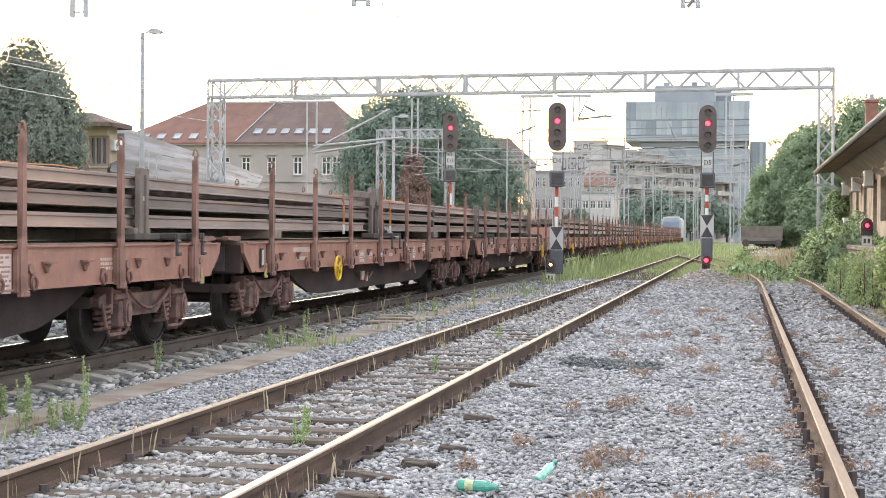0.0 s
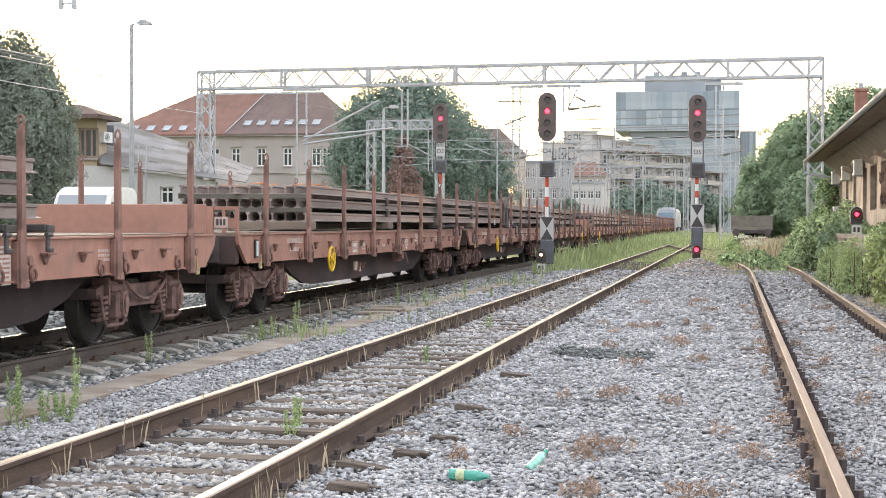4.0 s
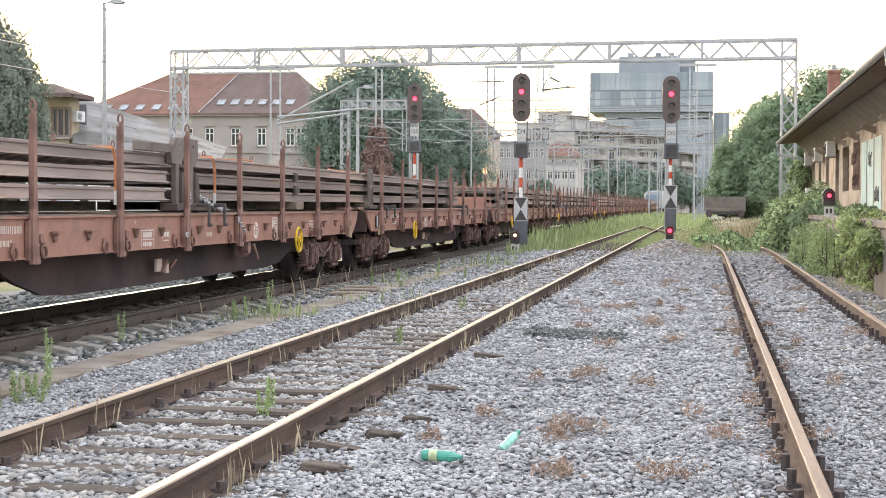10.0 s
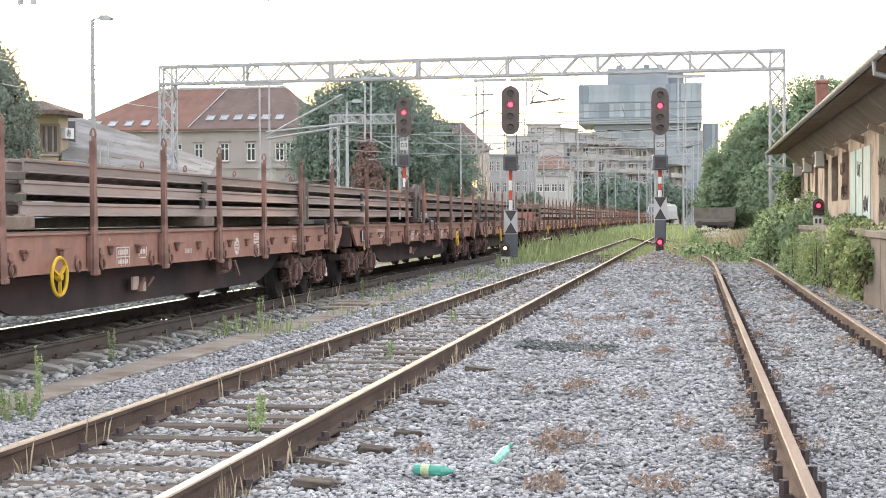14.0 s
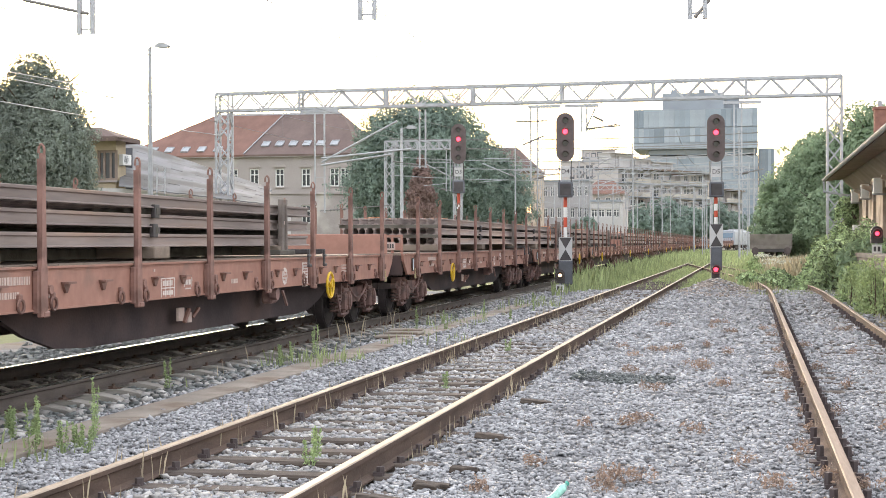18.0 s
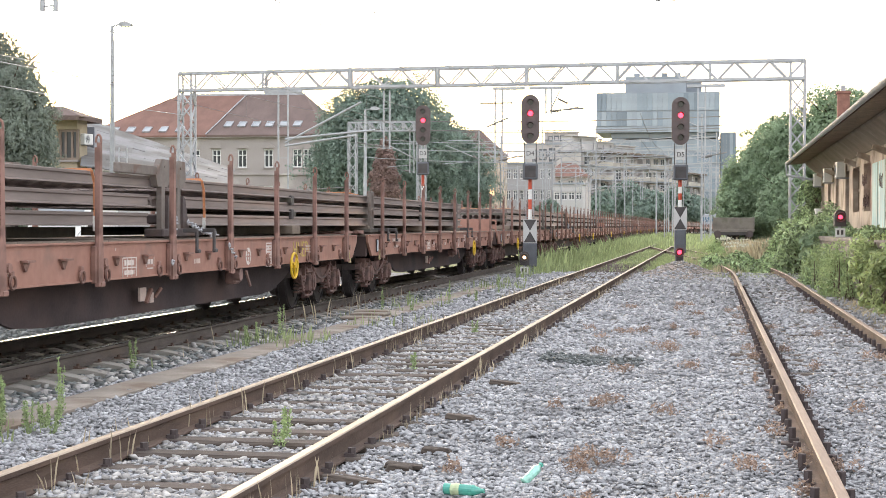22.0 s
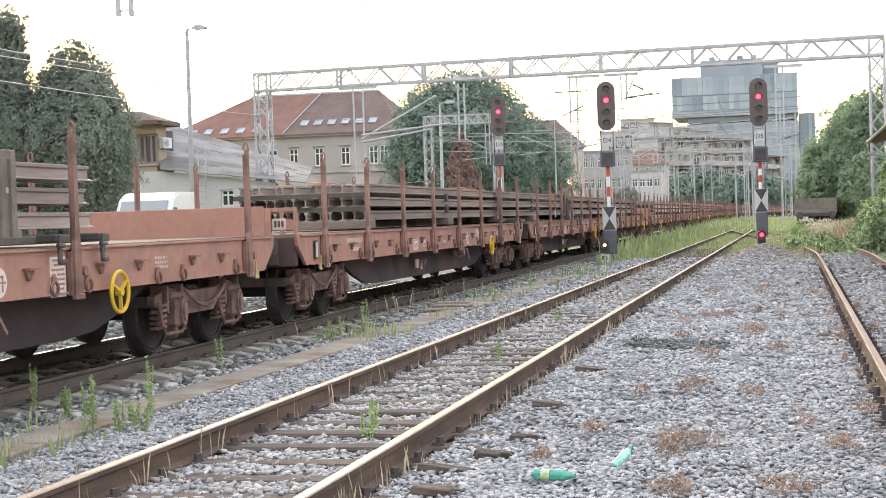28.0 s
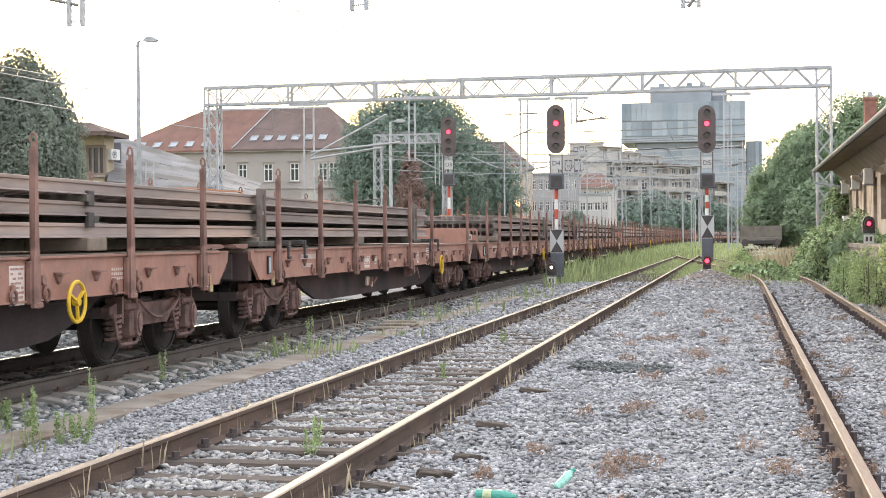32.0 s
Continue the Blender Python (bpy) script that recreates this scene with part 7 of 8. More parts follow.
for y0, z0, n in ((36.3, 2.0, 7), (38.6, 1.6, 8), (39.3, 2.6, 6), (43.0, 1.7, 5), (45.0, 2.7, 4), (48.8, 2.2, 8), (49.4, 2.9, 7)):       # looped tags
    bm = bmesh.new()
    pts = []
    for k in range(n * 5):
        a = k * 1.25
        pts.append((WX - 0.03, y0 + 0.055 * k * 0.9 + 0.10 * math.sin(a), z0 + 0.18 * math.sin(a * 0.9 + 1) + 0.07 * math.cos(a * 2.1) + rs.uniform(-0.03, 0.03)))
    polytube(bm, pts, 0.010, 4)
    part("scrawl", bm, B["spray"], shed2, "dark looped spray tag")
roof_piece("roof", [(3.3, 28.0, 4.36), (3.3, 72.2, 4.36), (8.4, 72.2, 6.4), (8.4, 28.0, 6.4)], B["tile_brown"], shed2, 0.08)
roof_piece("roof", [(8.4, 28.0, 6.4), (8.4, 72.2, 6.4), (13.5, 72.2, 4.36), (13.5, 28.0, 4.36)], B["tile_brown"], shed2, 0.08)
for k in range(44):
    bm = bmesh.new()
    y = 28.4 + k
    prism(bm, [(3.34, 4.22), (4.62, 4.33), (4.62, 4.36), (3.34, 4.25)], y, y + 0.985, axis=1)
    part("soffit_board", bm, B["soffit"], shed2)
for k in range(22):
    bm = bmesh.new()
    y = 28.95 + 1.93 * k
    prism(bm, [(4.02, 4.26), (4.04, 4.20), (4.60, 3.72), (4.648, 3.72), (4.648, 4.30)], y, y + 1.922, axis=1)
    part("cove_board", bm, B["cove"], shed2, "grey-brown boarded cove under the eave, eave shade in its colour")
for k in range(9):
    bm = bmesh.new()
    y = 30.5 + 4.6 * k
    prism(bm, [(4.65, 3.40), (4.65, 3.60), (4.30, 3.70), (4.26, 3.58)], y, y + 0.26, axis=1)
    part("wall_corbel", bm, B["tan"], shed2, "stub of a broken roof bracket")
gut = bmesh.new()
ring_pts = [(3.25 + 0.085 * math.cos(a), 4.30 + 0.085 * math.sin(a)) for a in np.linspace(math.pi, 2 * math.pi, 8)]
prism(gut, ring_pts + [(3.32, 4.32), (3.18, 4.32)][:1], 28.0, 72.4, axis=1)
g = part("gutter", gut, M["zinc"], shed2, "dull zinc gutter")
for chain_of in (((3.25, 72.3, 4.25), (3.25, 72.3, 3.75), (4.5, 71.6, 3.5)), ((3.25, 29.2, 4.25), (3.25, 29.2, 4.0), (4.55, 29.2, 3.6), (4.55, 29.2, 1.2))):
    bm = bmesh.new()
    polytube(bm, chain_of, 0.055, 10)
    part("downpipe", bm, M["zinc"], g)
bm = bmesh.new()
box(bm, (4.75, 60.0, 5.65), (0.44, 0.5, 1.6), bevel=0.02)
box(bm, (4.75, 60.0, 6.44), (0.52, 0.58, 0.12), bevel=0.02)
ch = part("chimney", bm, B["brick"], shed2, "red brick chimney")
bm = bmesh.new()
tube(bm, (4.75, 60, 6.44), (4.75, 60, 6.72), 0.09, seg=10)
part("chimney_pot", bm, M["zinc"], ch)
for y, z in ((69.5, 3.45), (63.4, 3.45), (57.2, 3.45), (68.4, 1.9)):
    air_conditioner(pose(4.42, y, z, 0, 0, -90))

# the old low wagon standing in the weeds
old = thing("low_wagon", "rusty old low-sided wagon standing in the weeds", "freight wagon", at=pose(1.1, 91.0, 0.12, 0, 0, 0))
bm = bmesh.new()
box(bm, (0, 0, 1.05), (2.3, 6.4, 0.16))
part("floor_frame", bm, M["old_boards"], old)
for s in (-1, 1):
    for k in range(3):
        bm = bmesh.new()
        box(bm, (s * 1.12, -2.12 + 2.12 * k, 1.47), (0.06, 2.08, 0.66), bevel=0.01)
        part("side_board", bm, M["old_boards"], old)
for y in (-3.17, 3.17):
    bm = bmesh.new()
    box(bm, (0, y, 1.46), (2.18, 0.06, 0.64), bevel=0.01)
    part("end_board", bm, M["old_boards"], old)
for y in (-2.0, 2.0):
    part("wheelset", WHEELSET, None, old, at=pose(0, y, 0.42))
bm = bmesh.new()
for s in (-1, 1):
    box(bm, (s * 0.95, 0, 0.86), (0.14, 6.3, 0.24))
    for y in (-2.0, 2.0):
        prism(bm, [(y - 0.55, 0.80), (y - 0.16, 0.28), (y + 0.16, 0.28), (y + 0.55, 0.80)], s * 0.90, s * 0.99)
box(bm, (0, -3.1, 0.88), (1.9, 0.14, 0.18))
box(bm, (0, 0.4, 0.62), (0.7, 4.4, 0.34))
part("underframe", bm, M["black"], old)
for s in (-1, 1):
    bm = bmesh.new()
    tube(bm, (s * 0.87, -3.17, 0.86), (s * 0.87, -3.62, 0.86), 0.08, seg=10)
    tube(bm, (s * 0.87, -3.62, 0.86), (s * 0.87, -3.68, 0.86), 0.20, seg=14)
    part("buffer", bm, M["under"], old)


# ---------------------------------------------------------------- plants
def leaf_mat(name, base, island=0.24, rough=0.6):
    m = mat(name, base, rough, var=0.3, scale=0.6, bump=0, island=island, spec=0.3)
    b = m.node_tree.nodes["Principled BSDF"]
    n, l = m.node_tree.nodes, m.node_tree.links
    t = n.new("ShaderNodeBsdfTranslucent")            # light shines through thin leaves
    l.new(b.inputs["Base Color"].links[0].from_socket, t.inputs["Color"])
    x = n.new("ShaderNodeMixShader")
    x.inputs["Fac"].default_value = 0.30
    l.new(b.outputs["BSDF"], x.inputs[1])
    l.new(t.outputs["BSDF"], x.inputs[2])
    l.new(x.outputs["Shader"], n["Material Output"].inputs["Surface"])
    return m


V = dict(
    dark=leaf_mat("dark_leaves", (0.235, 0.305, 0.255), 0.18),
    ivy=leaf_mat("ivy_leaves", (0.245, 0.28, 0.235), 0.18),
    spray=leaf_mat("hanging_leaves", (0.24, 0.31, 0.24), 0.18),
    bright=leaf_mat("bright_leaves", (0.27, 0.355, 0.22), 0.2),
    vine=leaf_mat("vine_leaves", (0.34, 0.43, 0.235), 0.7),
    lime=leaf_mat("young_vine_leaves", (0.39, 0.46, 0.21), 0.42),
    dead=leaf_mat("dead_leaves", (0.30, 0.205, 0.18)),
    grass=leaf_mat("grass_blades", (0.37, 0.43, 0.21)),
    weed=leaf_mat("weed_leaves", (0.37, 0.46, 0.22)),
    dry=leaf_mat("dry_grass", (0.52, 0.45, 0.31)),
    rust_weed=leaf_mat("withered_weed", (0.38, 0.28, 0.22)),
    stalk=leaf_mat("dry_stalks", (0.50, 0.42, 0.30)),
    flower=leaf_mat("white_umbels", (0.62, 0.62, 0.52), 0.2),
    bark=mat("bark", (0.10, 0.075, 0.055), 0.95, var=0.3, scale=3, bump=0.8, bscale=20, rnd=0.1, stretch=(1, 1, 0.2)),
)


def tree(label, x, y, height, radii, leaf, seed, n=9000, size=0.22, lobes_n=26, low=0.32, trunk=0.25, category="tree", lean=0.0, cone=0.0):
    """A tapered trunk with limbs, and a crown of small leaves in uneven lobes."""
    t = thing("tree", label, category, "trees")
    r = random.Random(seed)
    z0 = -0.4
    mid = z0 + height * (low + 1) / 2
    rz = height * (1 - low) / 2
    bm = bmesh.new()
    tube(bm, (x, y, z0), (x + lean * 0.5, y, z0 + height * 0.45), trunk, trunk * 0.65, seg=10)
    tube(bm, (x + lean * 0.5, y, z0 + height * 0.45), (x + lean, y, z0 + height * 0.85), trunk * 0.65, trunk * 0.2, seg=8)
    for k in range(9):
        a = k * 2.4 + r.uniform(-0.3, 0.3)
        f = r.uniform(0.3, 0.7)
        s = Vector((x + lean * f, y, z0 + height * f))
        e = s + Vector((math.cos(a) * radii[0] * 0.7, math.sin(a) * radii[1] * 0.7, height * r.uniform(0.1, 0.25)))
        tube(bm, s, e, trunk * 0.35, trunk * 0.08, seg=6)
    part("trunk", bm, V["bark"], t)
    pts, way = lobes((x + lean, y, mid), (radii[0], radii[1], rz), lobes_n, n, seed)
    pts[:, 2] = np.maximum(pts[:, 2], -0.2)
    rc = np.random.default_rng(seed + 500)                 # the close inner leaves, larger in the shade
    inner = n // 3
    core = rc.normal(size=(inner, 3))
    core /= np.linalg.norm(core, axis=1)[:, None]
    way = np.concatenate([way, core])
    core = core * rc.uniform(0.5, 0.86, (inner, 1)) * (radii[0], radii[1], rz) + (x + lean, y, mid)
    core[:, 2] = np.maximum(core[:, 2], -0.2)
    pts = np.concatenate([pts, core])
    size = np.concatenate([np.full(n, size), np.full(inner, size * 1.7)])
    if cone:
        k = np.clip((pts[:, 2:] - z0) / height, 0, 1.1)
        pts[:, :2] = (x, y) + (pts[:, :2] - (x, y)) * (1 + 0.45 * cone - cone * k)
    part("crown", leaves("crown", pts, size, leaf, seed, facing=way, loose=0.6, fine=True), None, t)
    return t


tree("dense dark evergreen tree overgrown with ivy", -29.45, 60.5, 10.7, (3.05, 2.5), V["ivy"], 3, n=110000, size=0.052, lobes_n=110, low=0.0, cone=0.42)
tree("slim dark cypress with a ragged tip", -32.35, 60.0, 12.6, (1.42, 1.3), V["ivy"], 4, n=60000, size=0.052, lobes_n=130, low=0.0, cone=0.15)
tree("dark evergreen tree overgrown with ivy", -31.0, 61.5, 9.6, (1.6, 1.5), V["ivy"], 6, n=24000, size=0.060, lobes_n=60, low=0.0, cone=0.2)
tree("broad-leaved tree with hanging green sprays", -31.8, 56.0, 8.3, (1.35, 1.3), V["spray"], 5, n=22000, size=0.085, lobes_n=40, low=0.1)
tree("tall round leafy tree behind the yard", -26.8, 126, 15.3, (7.5, 5.0), V["dark"], 11, n=100000, size=0.105, lobes_n=150, low=0.03)
tree("broad leafy tree behind the yard", -23.0, 133, 11.2, (4.3, 4.0), V["dark"], 12, n=40000, size=0.115, lobes_n=80, low=0.0)
tree("broad leafy tree behind the yard", -25.6, 137, 11.8, (4.4, 4.0), V["dark"], 15, n=26000, size=0.130, lobes_n=44, low=0.0)
tree("broad leafy tree behind the yard", -31.5, 135, 9.2, (3.6, 3.2), V["dark"], 13, n=20000, size=0.140, lobes_n=50, low=0.0)
tree("withered red-brown conifer before the green trees", -25.0, 117, 9.4, (1.35, 1.2), V["dead"], 14, n=16000, size=0.085, lobes_n=60, low=0.05, trunk=0.14, cone=0.7)
tree("bright green leafy tree by the platform", 4.5, 97, 9.4, (3.3, 3.0), V["bright"], 21, n=70000, size=0.082, lobes_n=80, low=0.04)
tree("bright green leafy tree by the platform", 7.7, 96, 10.9, (3.2, 3.0), V["bright"], 22, n=40000, size=0.095, lobes_n=60, low=0.1)
tree("low dense green tree by the track", 2.0, 96, 6.0, (2.2, 2.0), V["bright"], 23, n=34000, size=0.080, lobes_n=36, low=0.0, trunk=0.16)
tree("low dense green tree by the track", 4.3, 92, 5.4, (2.2, 1.9), V["bright"], 24, n=30000, size=0.080, lobes_n=36, low=0.0, trunk=0.16)
for k, (x, y, h, w) in enumerate(((-23, 322, 9.6, 3.6), (-17.6, 330, 12.4, 4.4), (-12.2, 326, 10.2, 4.0), (-7.0, 334, 11.2, 4.0), (-3.2, 350, 9.0, 3.6), (1.6, 366, 9.6, 4.0), (-23.5, 225, 6.0, 2.0), (-15.0, 318, 7.6, 3.2), (6.5, 262, 8.2, 3.4), (10, 250, 9.0, 4.0))):
    tree("dark leafy street tree in the distance", x, y, h, (w, w), V["dark"], 40 + k, n=4800, size=0.28, lobes_n=24, low=0.12)


def bush(label, spots, leaf, n, size, seed, name="bush"):
    """A low tangle of leaves over a chain of mounds (x, y, foot, radius, height)."""
    r = np.random.default_rng(seed)
    b = thing(name, label, "bush", "bushes by the platform")
    bm = bmesh.new()
    rr = random.Random(seed)
    for x, y, z, rad, h in spots:
        for k in range(5):
            tube(bm, (x + rr.uniform(-0.2, 0.2), y + rr.uniform(-0.2, 0.2), z - 0.2), (x + rr.uniform(-rad, rad) * 0.6, y + rr.uniform(-rad, rad) * 0.6, z + h * rr.uniform(0.5, 0.9)), 0.018, 0.006, seg=5)
    tagged(part("woody_stem", bm, V["bark"], b), kind="stuff")
    w = np.array([s[3] ** 2 * (0.4 + s[4]) for s in spots])
    which = r.choice(len(spots), n, p=w / w.sum())
    S = np.array(spots)[which]
    d = r.normal(size=(n, 3))
    d /= np.linalg.norm(d, axis=1)[:, None]
    d[:, 2] = np.abs(d[:, 2])
    k = r.uniform(0.45, 1.1, n) ** 0.6
    p = S[:, :3] + d * np.stack([S[:, 3] * k, S[:, 3] * k, S[:, 4] * k], 1)
    p += 0.14 * np.sin(p[:, [1, 2, 0]] * 5.3 + seed)
    part("foliage", leaves("foliage", p, size, leaf, seed, facing=d, loose=0.8), None, b)
    return b


rb = random.Random(8)
bush("thick green creeper heaped along the platform wall", [((3.15 if k < 16 else 2.75) + rb.uniform(-0.2, 0.3), 36.5 + 1.0 * k, -0.2, rb.uniform(0.35, 0.65) + 0.008 * k, rb.uniform(0.45, 1.15) if k < 12 else rb.uniform(0.9, 1.95)) for k in range(30)], V["vine"], 15000, 0.098, 31)
bush("darker ivy between the creepers on the platform wall", [(3.3 + rb.uniform(-0.15, 0.35), 38 + 1.3 * k, 0.4, rb.uniform(0.35, 0.6), rb.uniform(0.3, 0.7) if k < 6 else rb.uniform(0.6, 1.4)) for k in range(20)], V["bright"], 7000, 0.11, 39)
bush("pale young creeper hanging over the platform edge", [(3.05 + rb.uniform(-0.1, 0.25), 27.7 + 0.19 * k + rb.uniform(-0.3, 0.3), rb.uniform(-0.3, 0.95), rb.uniform(0.22, 0.4), rb.uniform(0.25, 0.5)) for k in range(34)], V["lime"], 9000, 0.066, 32)
bush("light feathery shrubs along the foot of the platform", [(2.75 + rb.uniform(-0.22, 0.25), 34.5 + 0.55 * k, -0.25, rb.uniform(0.22, 0.42), rb.uniform(0.4, 1.25)) for k in range(18)], V["weed"], 9000, 0.042, 37)
bush("green creeper on the platform top", [(3.6 + rb.uniform(-0.2, 0.5), (36 if k < 3 else 39.6) + 1.5 * k, 1.1, rb.uniform(0.3, 0.7), rb.uniform(0.12, 0.3) if k < 5 else rb.uniform(0.3, 1.0)) for k in range(21)], V["vine"], 9000, 0.066, 33)
bush("low green ground cover over the disused rails", [(0.2 + 2.7 * (k % 9) / 8 + rb.uniform(-0.2, 0.2), 57.5 - 5.0 * (k % 9) / 8 + rb.uniform(0.0, 6.5), -0.2, rb.uniform(0.45, 0.8), rb.uniform(0.26, 0.52)) for k in range(81)], V["vine"], 24000, 0.095, 34)
bush("green shrubs in front of the trees", [(rb.uniform(3.0, 4.6), rb.uniform(62, 82), -0.25, rb.uniform(0.6, 1.0), rb.uniform(0.8, 1.7)) for k in range(24)], V["bright"], 16000, 0.10, 35)
bush("green weeds round the old wagon", [(rb.uniform(-0.2, 2.6), rb.uniform(82, 87), -0.3, rb.uniform(0.4, 0.7), rb.uniform(0.5, 1.0)) for k in range(12)], V["weed"], 6000, 0.07, 38)
bush("dark green climber on the shed end", [(4.3 + rb.uniform(-0.15, 0.15), 70.5 + rb.uniform(-0.6, 1.2), rb.uniform(1.0, 2.8), 0.4, 0.7) for k in range(14)], V["vine"], 6000, 0.08, 36)


def blades(name, label, n, xs, ys, h, material, seed, lean=0.35, width=0.010, z=-0.2, keep=None):
    """Grass: thin bent blades, two triangles each."""
    r = np.random.default_rng(seed)
    x, y = r.uniform(*xs, n), r.uniform(*ys, n)
    clump = wave(x, y, 1.3, seed) + 0.6 * wave(x, y, 4.0, seed + 1)
    ok = clump > r.normal(0.0, 0.45, n)
    if keep is not None:
        ok &= keep(x, y)
    x, y = x[ok], y[ok]
    n = len(x)
    hh = r.uniform(*h, n) * (0.75 + 0.4 * np.clip(wave(x, y, 0.9, seed + 2) + 0.5, 0, 1))
    a, b = r.uniform(0, 6.283, n), r.uniform(0, 6.283, n)
    w = width * r.uniform(0.6, 1.5, n)
    dx, dy = np.cos(a) * w, np.sin(a) * w
    lx, ly = np.cos(b) * hh * lean * r.uniform(0.2, 1, n), np.sin(b) * hh * lean * r.uniform(0.2, 1, n)
    zz = np.full(n, z)
    v = np.stack([np.stack([x - dx, y - dy, zz], 1), np.stack([x + dx, y + dy, zz], 1), np.stack([x + lx * 0.35 + dx * 0.7, y + ly * 0.35 + dy * 0.7, zz + hh * 0.6], 1),
                  np.stack([x + lx, y + ly, zz + hh], 1)], 1).reshape(-1, 3)
    i = np.arange(n)[:, None] * 4
    ob = new(name, raw(name, v, np.concatenate([i + [0, 1, 2], i + [0, 2, 3]]), material))
    return tagged(ob, label, "grass", kind="stuff")


def off_rails(x, y):
    """Clear of the rails of the middle and right tracks and of the running line."""
    m = -3.363 - 0.0021 * y
    t = -7.77 - 0.0085 * y
    return (np.abs(np.abs(x - m) - 0.753) > 0.06) & (np.abs(x - t) > 1.4)


blades("grass", "tall fresh green grass between the tracks", 12000, (-6.9, -4.3), (46, 110), (0.12, 0.42), V["grass"], 51, keep=lambda x, y: off_rails(x, y) & (x < -4.6 - 0.0 * y) & (y > 46 + 9 * np.abs(x + 5.9)), width=0.016)
blades("grass", "green grass along the running line", 16000, (-7.6, -5.4), (54, 230), (0.25, 0.85), V["grass"], 52, keep=lambda x, y: np.abs(x - (-7.77 - 0.0085 * y)) > 1.45, width=0.03)
blades("grass", "short green grass inside the siding", 9000, (-4.5, -2.2), (54, 125), (0.04, 0.17), V["grass"], 53, keep=off_rails, width=0.016)
blades("grass", "green grass beside the signal mound", 7000, (-2.35, -1.5), (50, 78), (0.05, 0.22), V["grass"], 54, keep=off_rails, width=0.014)
blades("dry_grass", "tall dry straw-coloured grass", 16000, (0.4, 3.6), (67, 92), (0.35, 1.0), V["dry"], 55, width=0.012, keep=lambda x, y: x > 0.6 + 0.05 * (84 - y))
blades("grass", "grass over the far end of the siding", 4500, (-0.6, 2.8), (48, 66), (0.05, 0.2), V["grass"], 65, width=0.012)
blades("dry_grass", "low withered grass at the foot of the platform", 3600, (2.5, 3.0), (16, 44), (0.03, 0.16), V["dry"], 66, width=0.006, lean=0.7)
blades("dry_grass", "dry weeds round the mound", 3000, (-1.6, 0.9), (50, 84), (0.10, 0.35), V["dry"], 56, width=0.014, keep=lambda x, y: (y > 58) | (x > -0.1))
blades("grass", "green weeds round the mound", 9000, (-1.6, 0.9), (56, 100), (0.10, 0.35), V["grass"], 67, width=0.014)
blades("grass", "mixed meadow grass towards the distance", 22000, (-6, 8), (108, 250), (0.15, 0.6), V["grass"], 57, width=0.04)
blades("grass", "green weeds beside the cable duct", 2800, (-6.5, -5.2), (9, 34), (0.06, 0.26), V["grass"], 58, width=0.008, keep=lambda x, y: wave(x, y, 0.7, 77) > 0.25)
blades("grass", "sparse weeds in the ballast", 2200, (-6.0, -4.4), (24, 44), (0.08, 0.32), V["grass"], 59, width=0.010, keep=lambda x, y: wave(x, y, 0.6, 78) > 0.3)
blades("dry_grass", "dry stalks along the siding rails", 1400, (-4.33, -4.0), (7, 50), (0.08, 0.27), V["stalk"], 60, width=0.0042, z=-0.18, lean=0.22)
blades("dry_grass", "dry stalks along the siding rails", 800, (-2.56, -2.42), (6, 50), (0.06, 0.24), V["stalk"], 61, width=0.0042, z=-0.18, lean=0.22)

blades("dry_grass", "bunches of dry straw inside the siding rail", 900, (-4.05, -3.75), (7, 34), (0.05, 0.16), V["stalk"], 63, width=0.003, z=-0.17, lean=0.6, keep=lambda x, y: wave(x, y, 2.2, 91) > 0.45)
blades("dry_grass", "tall dry stalks beside the running line", 60, (-6.6, -6.25), (16, 32), (0.25, 0.5), V["stalk"], 62, width=0.004, z=-0.22, lean=0.25)


def weed(x, y, h, leaf, seed, name="weed", label="small upright green weed in the ballast"):
    """One plant: a stem with leaves up its length."""
    r = np.random.default_rng(seed)
    w = thing(name, label, "weed", "weeds in the ballast")
    bm = bmesh.new()
    stems = 3
    pts = []
    for k in range(stems):
        a = r.uniform(0, 6.28)
        top = np.array([x + 0.05 * math.cos(a), y + 0.05 * math.sin(a), -0.18 + h * r.uniform(0.7, 1.0)])
        foot = np.array([x + 0.02 * math.cos(a), y + 0.02 * math.sin(a), -0.2])
        tube(bm, foot, top, 0.004, 0.002, seg=5)
        t = r.uniform(0.05, 1.0, 80)
        pts.append(foot + (top - foot) * t[:, None] + r.normal(0, 0.015, (80, 3)) * (1.3 - t[:, None]))
    part("stem", bm, leaf, w)
    tagged(part("foliage", leaves("foliage", np.concatenate(pts), 0.015, leaf, seed), None, w), kind="stuff")
    return w


for k, (x, y, h) in enumerate(((-5.47, 11.15, 0.45), (-5.50, 12.35, 0.50), (-5.3, 11.6, 0.22), (-5.9, 27.1, 0.55), (-5.6, 28.4, 0.4), (-4.9, 31.6, 0.3), (-5.7, 33.0, 0.45), (-3.3, 11.5, 0.26), (-3.2, 11.0, 0.2),
                               (-3.35, 17.0, 0.22), (-6.3, 22.0, 0.45), (-6.35, 21.0, 0.3), (-6.2, 20.0, 0.35), (-5.0, 36.0, 0.5), (-3.6, 23.0, 0.2), (-7.0, 12.4, 0.5), (-6.75, 12.7, 0.42), (-6.55, 12.9, 0.2), (-6.4, 12.6, 0.22), (-6.2, 12.3, 0.24), (-6.0, 12.2, 0.2), (-5.67, 11.7, 0.5), (-5.33, 11.4, 0.25), (-5.08, 11.3, 0.24), (-6.6, 16.9, 0.35))):
    weed(x, y, h, V["weed"], 200 + k)


